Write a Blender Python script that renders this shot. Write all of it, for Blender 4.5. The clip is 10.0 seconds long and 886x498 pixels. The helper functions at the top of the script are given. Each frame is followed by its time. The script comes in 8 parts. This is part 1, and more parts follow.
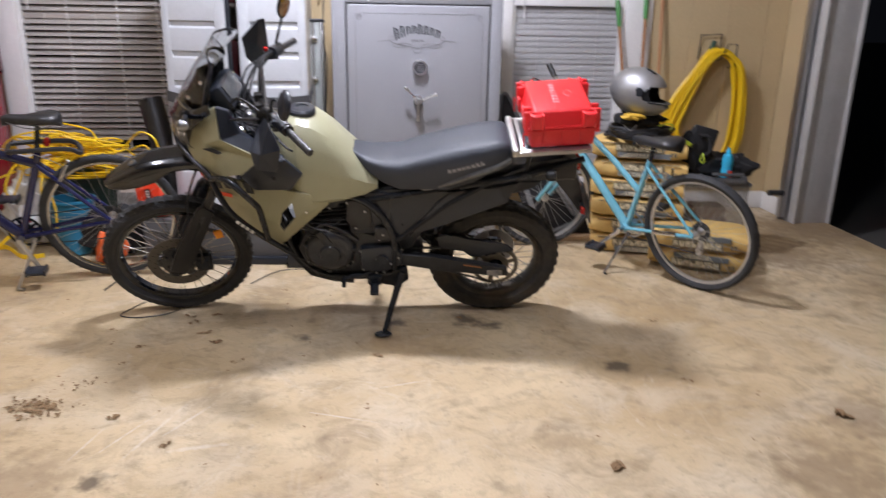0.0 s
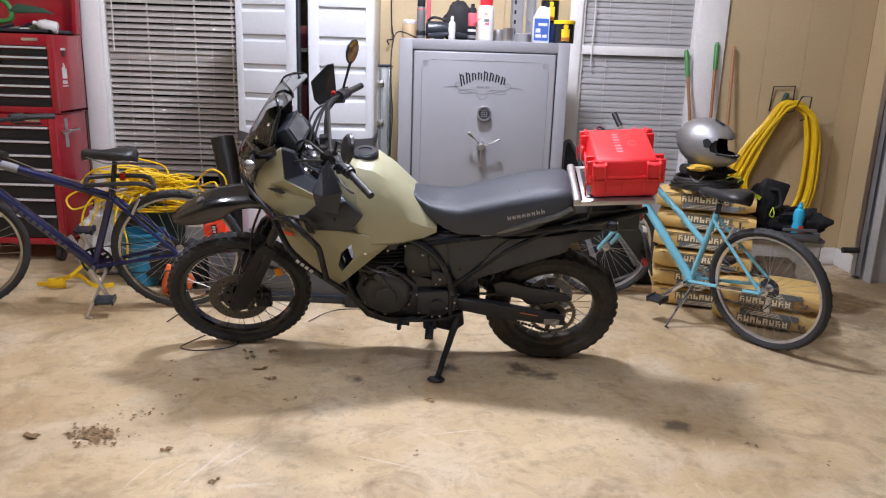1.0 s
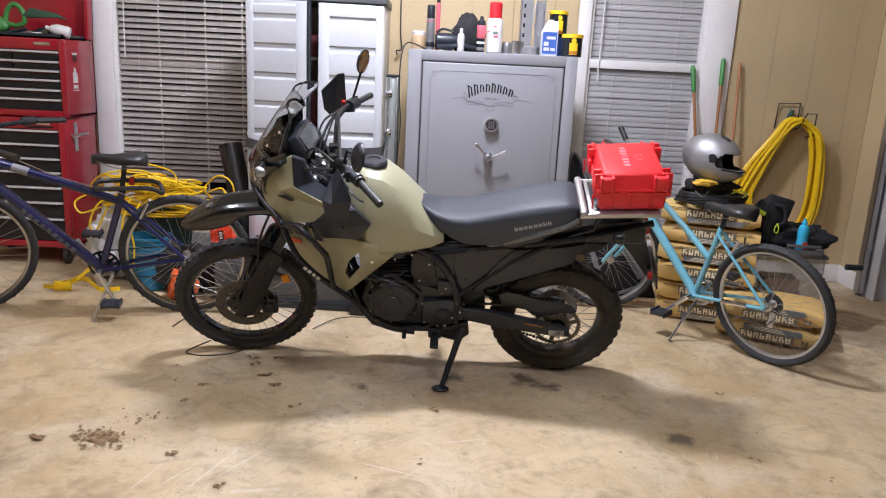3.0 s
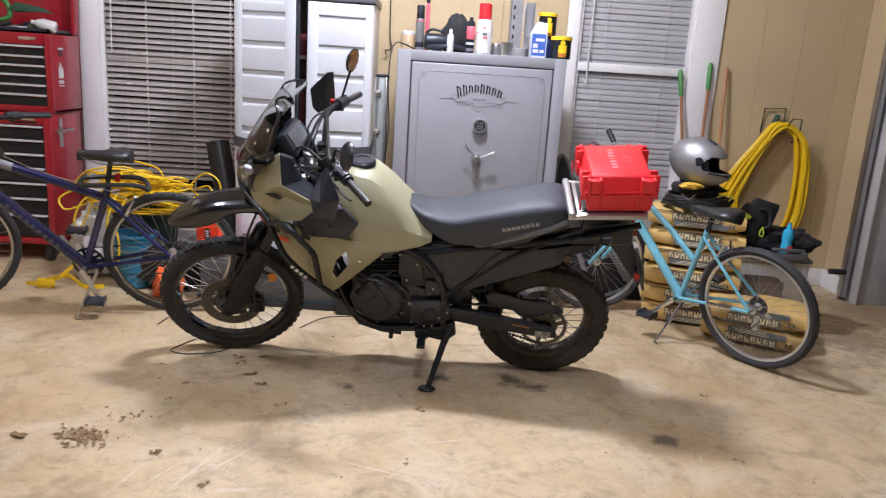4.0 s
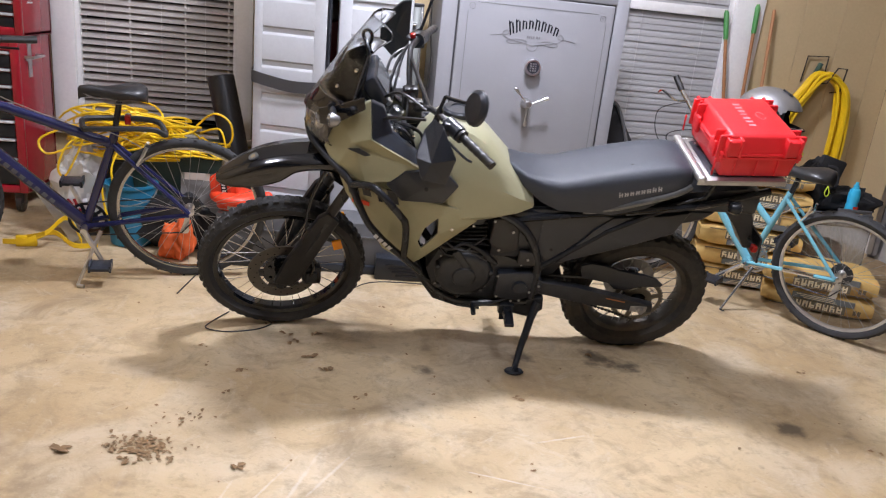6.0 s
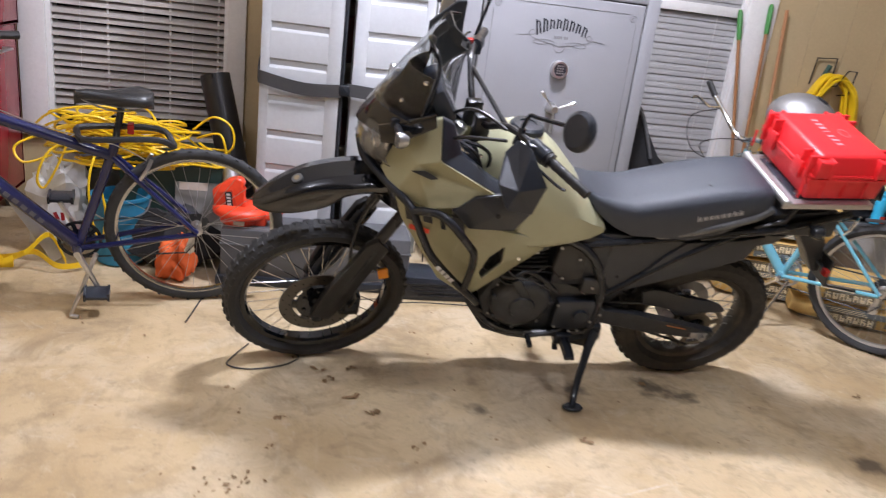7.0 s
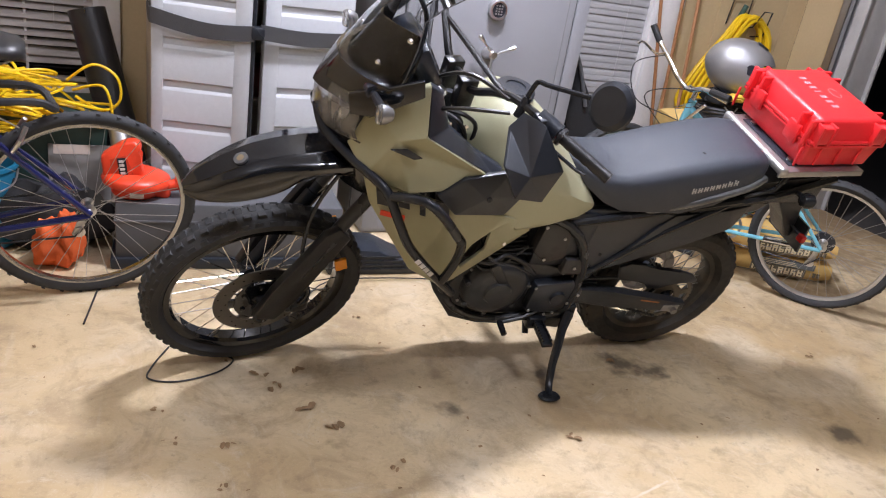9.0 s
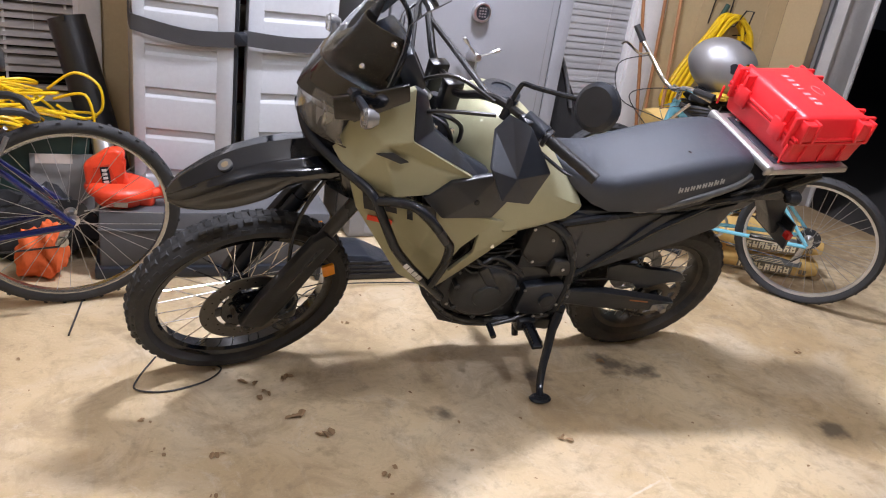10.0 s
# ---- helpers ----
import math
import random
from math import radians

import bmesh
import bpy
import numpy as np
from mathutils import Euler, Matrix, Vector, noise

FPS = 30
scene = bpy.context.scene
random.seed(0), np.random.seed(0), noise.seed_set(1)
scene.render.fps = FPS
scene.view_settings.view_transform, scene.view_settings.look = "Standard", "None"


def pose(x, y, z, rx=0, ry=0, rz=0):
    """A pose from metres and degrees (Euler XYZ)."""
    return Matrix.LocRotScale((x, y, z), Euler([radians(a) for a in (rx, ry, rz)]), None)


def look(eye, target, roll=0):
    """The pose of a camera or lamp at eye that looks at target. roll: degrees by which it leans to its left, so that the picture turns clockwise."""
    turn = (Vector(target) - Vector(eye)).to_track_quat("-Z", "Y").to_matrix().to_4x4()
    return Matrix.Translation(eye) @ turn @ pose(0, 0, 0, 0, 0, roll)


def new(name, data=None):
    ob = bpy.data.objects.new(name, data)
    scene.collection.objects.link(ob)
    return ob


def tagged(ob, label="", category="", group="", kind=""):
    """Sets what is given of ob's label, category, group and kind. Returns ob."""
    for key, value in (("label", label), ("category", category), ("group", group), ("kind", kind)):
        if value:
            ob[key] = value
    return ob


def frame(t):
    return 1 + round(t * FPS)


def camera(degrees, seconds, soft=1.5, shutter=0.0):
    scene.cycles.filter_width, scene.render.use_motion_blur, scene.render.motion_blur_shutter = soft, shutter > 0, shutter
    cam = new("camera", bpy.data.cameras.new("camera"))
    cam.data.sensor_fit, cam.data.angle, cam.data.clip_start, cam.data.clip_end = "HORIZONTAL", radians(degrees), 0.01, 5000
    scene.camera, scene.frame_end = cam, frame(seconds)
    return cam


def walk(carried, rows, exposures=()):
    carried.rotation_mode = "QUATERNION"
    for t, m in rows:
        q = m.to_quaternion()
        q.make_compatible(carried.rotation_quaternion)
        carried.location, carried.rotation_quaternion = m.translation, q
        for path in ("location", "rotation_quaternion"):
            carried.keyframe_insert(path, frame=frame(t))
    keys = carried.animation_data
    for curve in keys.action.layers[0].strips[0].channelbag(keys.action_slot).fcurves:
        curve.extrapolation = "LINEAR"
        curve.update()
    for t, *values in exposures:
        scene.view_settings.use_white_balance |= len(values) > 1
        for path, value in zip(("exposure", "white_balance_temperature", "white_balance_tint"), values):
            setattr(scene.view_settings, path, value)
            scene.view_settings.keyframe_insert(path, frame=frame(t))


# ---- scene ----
cam = camera(61.8, 10.0, soft=1.1, shutter=0.55)
PATH = [
    (0, (0.202, 0.020, 1.473), (0.408, 1.917, 0.870), 1.0),
    (0.5, (0.212, 0.036, 1.481), (0.282, 1.963, 0.953), 2.1),
    (1, (0.215, 0.043, 1.483), (0.259, 1.981, 0.985), 1.9),
    (1.5, (0.206, 0.036, 1.484), (0.230, 1.976, 0.998), 1.8),
    (2, (0.198, 0.031, 1.486), (0.217, 1.973, 1.006), 2.3),
    (3.5, (0.187, 0.022, 1.482), (0.235, 1.966, 1.013), 3.1),
    (4, (0.184, 0.023, 1.479), (0.260, 1.967, 1.013), 3.7),
    (4.5, (0.131, 0.044, 1.473), (0.302, 1.986, 1.023), 6.1),
    (5, (-0.066, 0.167, 1.445), (0.186, 2.096, 0.978), 7.0),
    (5.5, (-0.212, 0.392, 1.416), (0.171, 2.281, 0.883), 6.2),
    (5.7, (-0.331, 0.470, 1.428), (-0.080, 2.366, 0.845), 5.7),
    (6.8, (-0.835, 0.851, 1.428), (-0.353, 2.684, 0.788), 7.1),
    (7, (-0.891, 0.959, 1.440), (-0.437, 2.800, 0.803), 7.2),
    (7.5, (-1.021, 1.219, 1.420), (-0.475, 3.009, 0.716), 8.2),
    (8, (-1.090, 1.414, 1.428), (-0.361, 3.101, 0.638), 8.3),
    (8.5, (-1.098, 1.471, 1.427), (-0.325, 3.142, 0.644), 9.2),
    (9, (-1.104, 1.464, 1.434), (-0.307, 3.130, 0.666), 9.4),
    (9.5, (-1.101, 1.461, 1.436), (-0.288, 3.123, 0.677), 9.1),
    (10, (-1.100, 1.473, 1.432), (-0.273, 3.130, 0.676), 8.7),
]
walk(cam, [(t, look(eye, target, roll)) for t, eye, target, roll in PATH],
     exposures=[(0, 0.17), (4.5, 0.19), (5.5, 0.25), (6.8, 0.36), (10, 0.42)])

# ---- night outside, ceiling light over the motorcycle, unseen fills in front and left ----
world = bpy.data.worlds.new("night")
scene.world = world
world.use_nodes = True
world.node_tree.nodes["Background"].inputs[0].default_value = (0.02, 0.022, 0.03, 1)
world.node_tree.nodes["Background"].inputs[1].default_value = 0.12
LAMP = (0.22, 3.80, 3.42)
# front fill: place roughly from the stand's shadow, power set to lift front faces
FILL_FRONT = (0.3, 1.5, 3.42)
# left fill: added to brighten the left side, no lamp known there
FILL_LEFT = (-1.9, 2.9, 3.42)


def ceiling_glow(x, y, z, down, round_about, colour):
    """A compact garage ceiling light, used for the fills too: a disc that shines down and a dome that shines all round.
    """
    data = bpy.data.lights.new("ceiling_light_glow", "AREA")
    data.shape, data.size, data.size_y = "ELLIPSE", 0.5, 0.24
    data.energy, data.color = down, colour
    new("ceiling_light_glow", data).location = (x, y, z)
    for dx in (-0.14, 0.0, 0.14):
        data = bpy.data.lights.new("ceiling_dome_glow", "POINT")
        data.shadow_soft_size, data.energy, data.color = 0.10, round_about / 3, colour
        new("ceiling_dome_glow", data).location = (x + dx, y, z - 0.11)


ceiling_glow(*LAMP[:2], LAMP[2] - 0.03, 56, 120, (0.955, 0.965, 1.12))
ceiling_glow(*FILL_FRONT[:2], FILL_FRONT[2] - 0.03, 5, 72, (0.945, 0.96, 1.13))
ceiling_glow(*FILL_LEFT[:2], FILL_LEFT[2] - 0.03, 3, 45, (0.945, 0.96, 1.13))


def surface(name, colour, rough=0.5, metal=0.0, grain=0.06, grain_size=60, stain=0.12, stain_size=5, bump=0.06, bump_size=180,
            coat=0.0, tint=None, tint_size=8, tint_amount=0.4, per_piece=0.0, spec=0.5):
    """A procedural surface: base colour with fine grain and broad stains, uneven gloss and fine relief."""
    m = bpy.data.materials.new(name)
    m.use_nodes = True
    nt = m.node_tree
    n, l = nt.nodes, nt.links
    b = n["Principled BSDF"]
    co = n.new("ShaderNodeTexCoord").outputs["Object"]

    def noise_at(size, detail=3.0):
        k = n.new("ShaderNodeTexNoise")
        k.inputs["Scale"].default_value, k.inputs["Detail"].default_value = size, detail
        l.new(co, k.inputs["Vector"])
        return k.outputs["Fac"]

    def mathn(op, a, c):
        k = n.new("ShaderNodeMath")
        k.operation = op
        for i, v in enumerate((a, c)):
            if isinstance(v, (int, float)):
                k.inputs[i].default_value = v
            else:
                l.new(v, k.inputs[i])
        return k.outputs[0]

    g, s = noise_at(grain_size), noise_at(stain_size, 5.0)
    v = mathn("ADD", mathn("MULTIPLY", g, 2.4 * grain), mathn("MULTIPLY", s, 2.4 * stain))
    v = mathn("ADD", v, 1.0 - 1.2 * (grain + stain))
    if per_piece:
        info = n.new("ShaderNodeObjectInfo")
        v = mathn("ADD", v, mathn("MULTIPLY", mathn("SUBTRACT", info.outputs["Random"], 0.5), per_piece))
    hsv = n.new("ShaderNodeHueSaturation")
    hsv.inputs["Color"].default_value = (*colour, 1)
    l.new(v, hsv.inputs["Value"])
    out = hsv.outputs["Color"]
    if tint:
        mix = n.new("ShaderNodeMix")
        mix.data_type = "RGBA"
        ramp = n.new("ShaderNodeMapRange")
        ramp.inputs["From Min"].default_value, ramp.inputs["From Max"].default_value = 0.5, 0.72
        ramp.inputs["To Max"].default_value = tint_amount
        l.new(noise_at(tint_size, 6.0), ramp.inputs["Value"])
        l.new(ramp.outputs["Result"], mix.inputs[0])
        l.new(out, mix.inputs["A"])
        mix.inputs["B"].default_value = (*tint, 1)
        out = mix.outputs["Result"]
    l.new(out, b.inputs["Base Color"])
    r = mathn("ADD", mathn("MULTIPLY", s, 0.25 * rough), 0.87 * rough)
    l.new(r, b.inputs["Roughness"])
    b.inputs["Metallic"].default_value = metal
    b.inputs["Coat Weight"].default_value = coat
    b.inputs["Coat Roughness"].default_value = 0.06
    b.inputs["Specular IOR Level"].default_value = spec
    if bump:
        k = n.new("ShaderNodeBump")
        k.inputs["Strength"].default_value = min(1.0, bump * 4)
        k.inputs["Distance"].default_value = 0.002
        l.new(noise_at(bump_size, 4.0), k.inputs["Height"])
        l.new(k.outputs["Normal"], b.inputs["Normal"])
    return m


def glassy(name, colour, rough=0.05, transmission=1.0, ior=1.45, alpha=1.0):
    m = bpy.data.materials.new(name)
    m.use_nodes = True
    b = m.node_tree.nodes["Principled BSDF"]
    b.inputs["Base Color"].default_value = (*colour, 1)
    b.inputs["Roughness"].default_value = rough
    b.inputs["Transmission Weight"].default_value = transmission
    b.inputs["IOR"].default_value = ior
    b.inputs["Alpha"].default_value = alpha
    return m




def concrete():
    """Worn slab: broad stains, blotches, drips of oil, fine speckle and scratches."""
    m = bpy.data.materials.new("floor_concrete")
    m.use_nodes = True
    nt = m.node_tree
    n, l = nt.nodes, nt.links
    b = n["Principled BSDF"]
    co = n.new("ShaderNodeTexCoord").outputs["Object"]

    def noise_at(size, detail, low, high, rough=0.55, stretch=None, distortion=0.0):
        vec = co
        if stretch:
            mp = n.new("ShaderNodeMapping")
            mp.inputs["Scale"].default_value = stretch
            mp.inputs["Rotation"].default_value = (0, 0, -0.65)
            l.new(co, mp.inputs["Vector"])
            vec = mp.outputs["Vector"]
        k = n.new("ShaderNodeTexNoise")
        k.inputs["Scale"].default_value, k.inputs["Detail"].default_value = size, detail
        k.inputs["Roughness"].default_value, k.inputs["Distortion"].default_value = rough, distortion
        l.new(vec, k.inputs["Vector"])
        r = n.new("ShaderNodeMapRange")
        r.inputs["From Min"].default_value, r.inputs["From Max"].default_value = low, high
        l.new(k.outputs["Fac"], r.inputs["Value"])
        return r.outputs["Result"]

    def blend(a, colour, fac, amount):
        k = n.new("ShaderNodeMath")
        k.operation = "MULTIPLY"
        l.new(fac, k.inputs[0])
        k.inputs[1].default_value = amount
        mix = n.new("ShaderNodeMix")
        mix.data_type = "RGBA"
        l.new(k.outputs[0], mix.inputs[0])
        if isinstance(a, tuple):
            mix.inputs["A"].default_value = (*a, 1)
        else:
            l.new(a, mix.inputs["A"])
        mix.inputs["B"].default_value = (*colour, 1)
        return mix.outputs["Result"]

    def spot(x, y, r):
        d = n.new("ShaderNodeVectorMath")
        d.operation = "DISTANCE"
        l.new(co, d.inputs[0])
        d.inputs[1].default_value = (x, y, 0)
        w = noise_at(14, 3, 0.3, 0.7)
        a = n.new("ShaderNodeMath")
        a.operation = "MULTIPLY_ADD"
        l.new(w, a.inputs[0])
        a.inputs[1].default_value = r * 0.9
        l.new(d.outputs["Value"], a.inputs[2])
        g = n.new("ShaderNodeMapRange")
        g.inputs["From Min"].default_value, g.inputs["From Max"].default_value = r * 0.75, r * 1.5
        g.inputs["To Min"].default_value, g.inputs["To Max"].default_value = 1.0, 0.0
        l.new(a.outputs[0], g.inputs["Value"])
        return g.outputs["Result"]

    c = blend((0.612, 0.485, 0.301), (0.396, 0.278, 0.141), noise_at(0.9, 4, 0.40, 0.64), 0.85)
    c = blend(c, (0.629, 0.555, 0.427), noise_at(2.3, 5, 0.48, 0.70, distortion=0.6), 0.6)
    c = blend(c, (0.278, 0.199, 0.114), noise_at(3.4, 7, 0.52, 0.68, 0.65, distortion=0.8), 0.7)
    c = blend(c, (0.198, 0.143, 0.085), noise_at(9, 5, 0.58, 0.72, 0.6), 0.5)
    c = blend(c, (0.666, 0.597, 0.473), noise_at(1.0, 5, 0.60, 0.67, 0.6, (17, 1.6, 1), 0.4), 0.13)
    c = blend(c, (0.297, 0.217, 0.126), noise_at(6.5, 8, 0.47, 0.66, 0.72, distortion=1.4), 0.45)
    c = blend(c, (0.234, 0.173, 0.107), noise_at(21, 6, 0.55, 0.70, 0.7), 0.40)
    c = blend(c, (0.648, 0.572, 0.443), noise_at(4.2, 8, 0.56, 0.68, 0.75, distortion=2.2), 0.40)
    c = blend(c, (0.162, 0.121, 0.077), noise_at(38, 4, 0.64, 0.74), 0.40)
    c = blend(c, (0.683, 0.606, 0.473), noise_at(150, 2, 0.58, 0.75), 0.22)
    for x, y, r in ((0.69, 3.46, 0.085), (0.82, 3.39, 0.07), (0.35, 3.45, 0.06), (-0.1, 3.3, 0.05), (1.3, 2.9, 0.07), (-0.7, 2.2, 0.06)):
        c = blend(c, (0.085, 0.062, 0.042), spot(x, y, r), 0.85)
    def scratch(x, y, long, wide, turn):
        mp = n.new("ShaderNodeMapping")
        mp.vector_type = "TEXTURE"
        mp.inputs["Location"].default_value = (x, y, 0)
        mp.inputs["Rotation"].default_value = (0, 0, math.radians(turn))
        mp.inputs["Scale"].default_value = (long, wide, 1)
        l.new(co, mp.inputs["Vector"])
        d = n.new("ShaderNodeVectorMath")
        d.operation = "LENGTH"
        l.new(mp.outputs["Vector"], d.inputs[0])
        w = n.new("ShaderNodeMath")
        w.operation = "MULTIPLY_ADD"
        l.new(noise_at(30, 4, 0.35, 0.65), w.inputs[0])
        w.inputs[1].default_value = 0.5
        l.new(d.outputs["Value"], w.inputs[2])
        g = n.new("ShaderNodeMapRange")
        g.inputs["From Min"].default_value, g.inputs["From Max"].default_value = 0.4, 1.1
        g.inputs["To Min"].default_value, g.inputs["To Max"].default_value = 1.0, 0.0
        l.new(w.outputs[0], g.inputs["Value"])
        return g.outputs["Result"]

    for x, y, long, wide, turn in ((-0.58, 2.50, 0.26, 0.010, 70), (-0.68, 2.48, 0.22, 0.007, 62), (-0.47, 2.58, 0.20, 0.008, 58), (-0.40, 2.38, 0.14, 0.020, 8), (-0.80, 2.42, 0.18, 0.007, 75), (0.35, 2.80, 0.16, 0.008, 15), (0.10, 2.55, 0.20, 0.006, -20)):
        c = blend(c, (0.70, 0.65, 0.57), scratch(x, y, long, wide, turn), 0.55)
    for x, y, r, k in ((-0.95, 2.2, 0.26, 0.5), (-1.75, 2.65, 0.36, 0.45), (1.78, 2.05, 0.26, 0.6), (2.15, 2.40, 0.24, 0.55), (1.15, 1.85, 0.18, 0.4), (-2.3, 3.3, 0.4, 0.35), (2.45, 3.85, 0.36, 0.5), (2.95, 4.4, 0.42, 0.7), (3.5, 5.0, 0.5, 0.7), (3.3, 3.6, 0.45, 0.5)):
        c = blend(c, (0.24, 0.165, 0.095), spot(x, y, r), k)
    l.new(c, b.inputs["Base Color"])
    rg = n.new("ShaderNodeMath")
    rg.operation = "MULTIPLY_ADD"
    l.new(noise_at(5, 5, 0.3, 0.7), rg.inputs[0])
    rg.inputs[1].default_value, rg.inputs[2].default_value = 0.22, 0.5
    l.new(rg.outputs[0], b.inputs["Roughness"])
    k = n.new("ShaderNodeBump")
    k.inputs["Strength"].default_value, k.inputs["Distance"].default_value = 0.4, 0.002
    l.new(noise_at(70, 6, 0.2, 0.8), k.inputs["Height"])
    l.new(k.outputs["Normal"], b.inputs["Normal"])
    return m


CONCRETE = concrete()
BEIGE = surface("beige_wall_paint", (0.50, 0.39, 0.228), 0.6, stain=0.08, stain_size=2, bump=0.05)
WHITE = surface("white_trim_paint", (0.74, 0.73, 0.72), 0.45, stain=0.06, bump=0.04)
JAMB = surface("dull_white_jamb_paint", (0.46, 0.45, 0.44), 0.5, stain=0.2, stain_size=4, bump=0.05)
# for the unseen wall behind the camera, dark so black parts reflect little
FRONTGREY = surface("dark_unseen_wall_paint", (0.12, 0.125, 0.135), 0.6, stain=0.08, stain_size=2, bump=0.05)
CEIL = surface("ceiling_boards", (0.52, 0.52, 0.52), 0.8, stain=0.05, bump=0.05)
SLAT = surface("vinyl_blind_grey", (0.38, 0.352, 0.325), 0.5, stain=0.10, bump=0.02, per_piece=0.10)
SLAT2 = surface("vinyl_blind_pale", (0.39, 0.385, 0.39), 0.5, stain=0.08, bump=0.02, per_piece=0.08)
NIGHTGLASS = surface("night_window_glass", (0.01, 0.01, 0.012), 0.08, grain=0, stain=0.0, bump=0)
ASPHALT = surface("driveway", (0.07, 0.065, 0.06), 0.9, bump=0.2, bump_size=60)
STEEL = surface("galvanised_steel", (0.45, 0.45, 0.46), 0.35, 0.9, stain=0.15)
CHROME = surface("chrome", (0.75, 0.75, 0.76), 0.12, 1.0, grain=0.02, stain=0.05, bump=0)
ALU = surface("brushed_aluminium", (0.62, 0.62, 0.63), 0.3, 1.0, grain=0.05, stain=0.08, bump=0.02)
BLACKPL = surface("black_plastic", (0.020, 0.0245, 0.034), 0.29, grain=0.10, stain=0.25, bump=0.06, bump_size=500, spec=0.46)
SATIN = surface("satin_black_paint", (0.017, 0.0195, 0.025), 0.27, grain=0.05, stain=0.15, bump=0.03, spec=0.4)
GLOSSBLK = surface("gloss_black_plastic", (0.005, 0.006, 0.0085), 0.11, grain=0.03, stain=0.25, bump=0.008, coat=0.7, spec=0.5)
DUSTRUB = surface("dusty_tyre_rubber", (0.046, 0.045, 0.044), 0.75, grain=0.3, stain=0.3, stain_size=9, bump=0.14, tint=(0.095, 0.078, 0.058), tint_size=9, tint_amount=0.6, spec=0.3)
RUBBER = surface("tyre_rubber", (0.036, 0.037, 0.040), 0.7, grain=0.15, stain=0.3, stain_size=9, bump=0.12, tint=(0.042, 0.040, 0.036), tint_size=7, tint_amount=0.35, spec=0.35)
KHAKI = surface("khaki_body_paint", (0.355, 0.350, 0.225), 0.40, grain=0.02, stain=0.07, bump=0.01, coat=0.12)
VINYL = surface("black_seat_vinyl", (0.036, 0.043, 0.057), 0.48, grain=0.06, stain=0.12, bump=0.12, bump_size=700)
ENGINE = surface("engine_black", (0.032, 0.0355, 0.042), 0.32, 0.15, spec=0.45, grain=0.2, stain=0.35, stain_size=14, bump=0.12, tint=(0.04, 0.038, 0.034), tint_size=16, tint_amount=0.4)
SAFE = surface("silver_grey_safe_paint", (0.265, 0.268, 0.288), 0.5, 0.05, grain=0.05, grain_size=300, stain=0.05, bump=0.05, bump_size=400)
GAPSHADE = surface("door_gap_shade", (0.05, 0.05, 0.055), 0.5, bump=0)
GREYLINE = surface("grey_pinstripe", (0.17, 0.17, 0.18), 0.5, bump=0)
RESIN = surface("pale_grey_resin", (0.475, 0.492, 0.515), 0.48, stain=0.06, bump=0.05)
DARKGREY = surface("dark_grey_resin", (0.095, 0.097, 0.105), 0.5, bump=0.08)
REDPAINT = surface("red_enamel", (0.30, 0.009, 0.02), 0.25, grain=0.03, stain=0.15, bump=0.015, coat=0.3)
REDCASE = surface("red_moulded_plastic", (0.78, 0.022, 0.03), 0.38, grain=0.04, stain=0.08, bump=0.05, bump_size=600)
YELLOWC = surface("yellow_cord_jacket", (0.80, 0.52, 0.012), 0.38, grain=0.05, stain=0.12, bump=0.03)
CORDBLK = surface("black_cable_jacket", (0.02, 0.02, 0.022), 0.4, bump=0.04)
PURPLE = surface("dark_blue_bike_paint", (0.013, 0.016, 0.078), 0.22, grain=0.04, stain=0.12, bump=0.01, coat=0.4)
SKYBLUE = surface("sky_blue_bike_paint", (0.17, 0.46, 0.575), 0.26, grain=0.03, stain=0.10, bump=0.01, coat=0.3)
BAG = surface("cement_bag_paper", (0.60, 0.40, 0.135), 0.7, grain=0.06, stain=0.15, stain_size=9, bump=0.2, bump_size=30, per_piece=0.12)
BAGPRINT = surface("bag_print_dark", (0.17, 0.14, 0.09), 0.7, stain=0.2, bump=0.05)
BAGBLUE = surface("bag_print_grey", (0.15, 0.165, 0.17), 0.7, stain=0.2, bump=0.05)
BAGLOGO = surface("bag_print_cream", (0.80, 0.70, 0.47), 0.7, stain=0.1, bump=0.0)
ORANGE = surface("orange_red_plastic", (0.75, 0.055, 0.018), 0.38, stain=0.12, bump=0.04)
ORANGECL = surface("orange_cloth", (0.70, 0.12, 0.025), 0.8, stain=0.2, bump=0.2, bump_size=120)
CLOTHBLK = surface("black_cloth", (0.012, 0.012, 0.014), 0.85, stain=0.3, bump=0.25, bump_size=90)
WOOD = surface("raw_wood", (0.36, 0.24, 0.13), 0.65, grain=0.15, stain=0.2, bump=0.1)
WOODRED = surface("stained_wood_handle", (0.34, 0.15, 0.06), 0.5, grain=0.15, stain=0.2)
GREEN = surface("green_plastic", (0.05, 0.22, 0.05), 0.45)
TEAL = surface("teal_plastic", (0.015, 0.17, 0.30), 0.4)
BOTTLE = surface("blue_bottle_plastic", (0.04, 0.42, 0.66), 0.3)
WHITEPL = surface("white_plastic", (0.62, 0.615, 0.61), 0.4)
REDLENS = surface("red_reflector", (0.40, 0.015, 0.012), 0.15, bump=0)
AMBER = surface("amber_lens", (0.75, 0.26, 0.01), 0.2, bump=0)
CLEARLENS = glassy("clear_lens", (0.95, 0.95, 0.95), 0.03, 0.92)
SMOKE = glassy("smoked_windscreen", (0.80, 0.81, 0.82), 0.03, 1.0, 1.12)
CLEAR = glassy("clear_tote_plastic", (0.86, 0.87, 0.88), 0.16, 0.9, 1.12)
MIRROR = surface("mirror_glass", (0.8, 0.8, 0.8), 0.03, 1.0, grain=0, stain=0, bump=0)
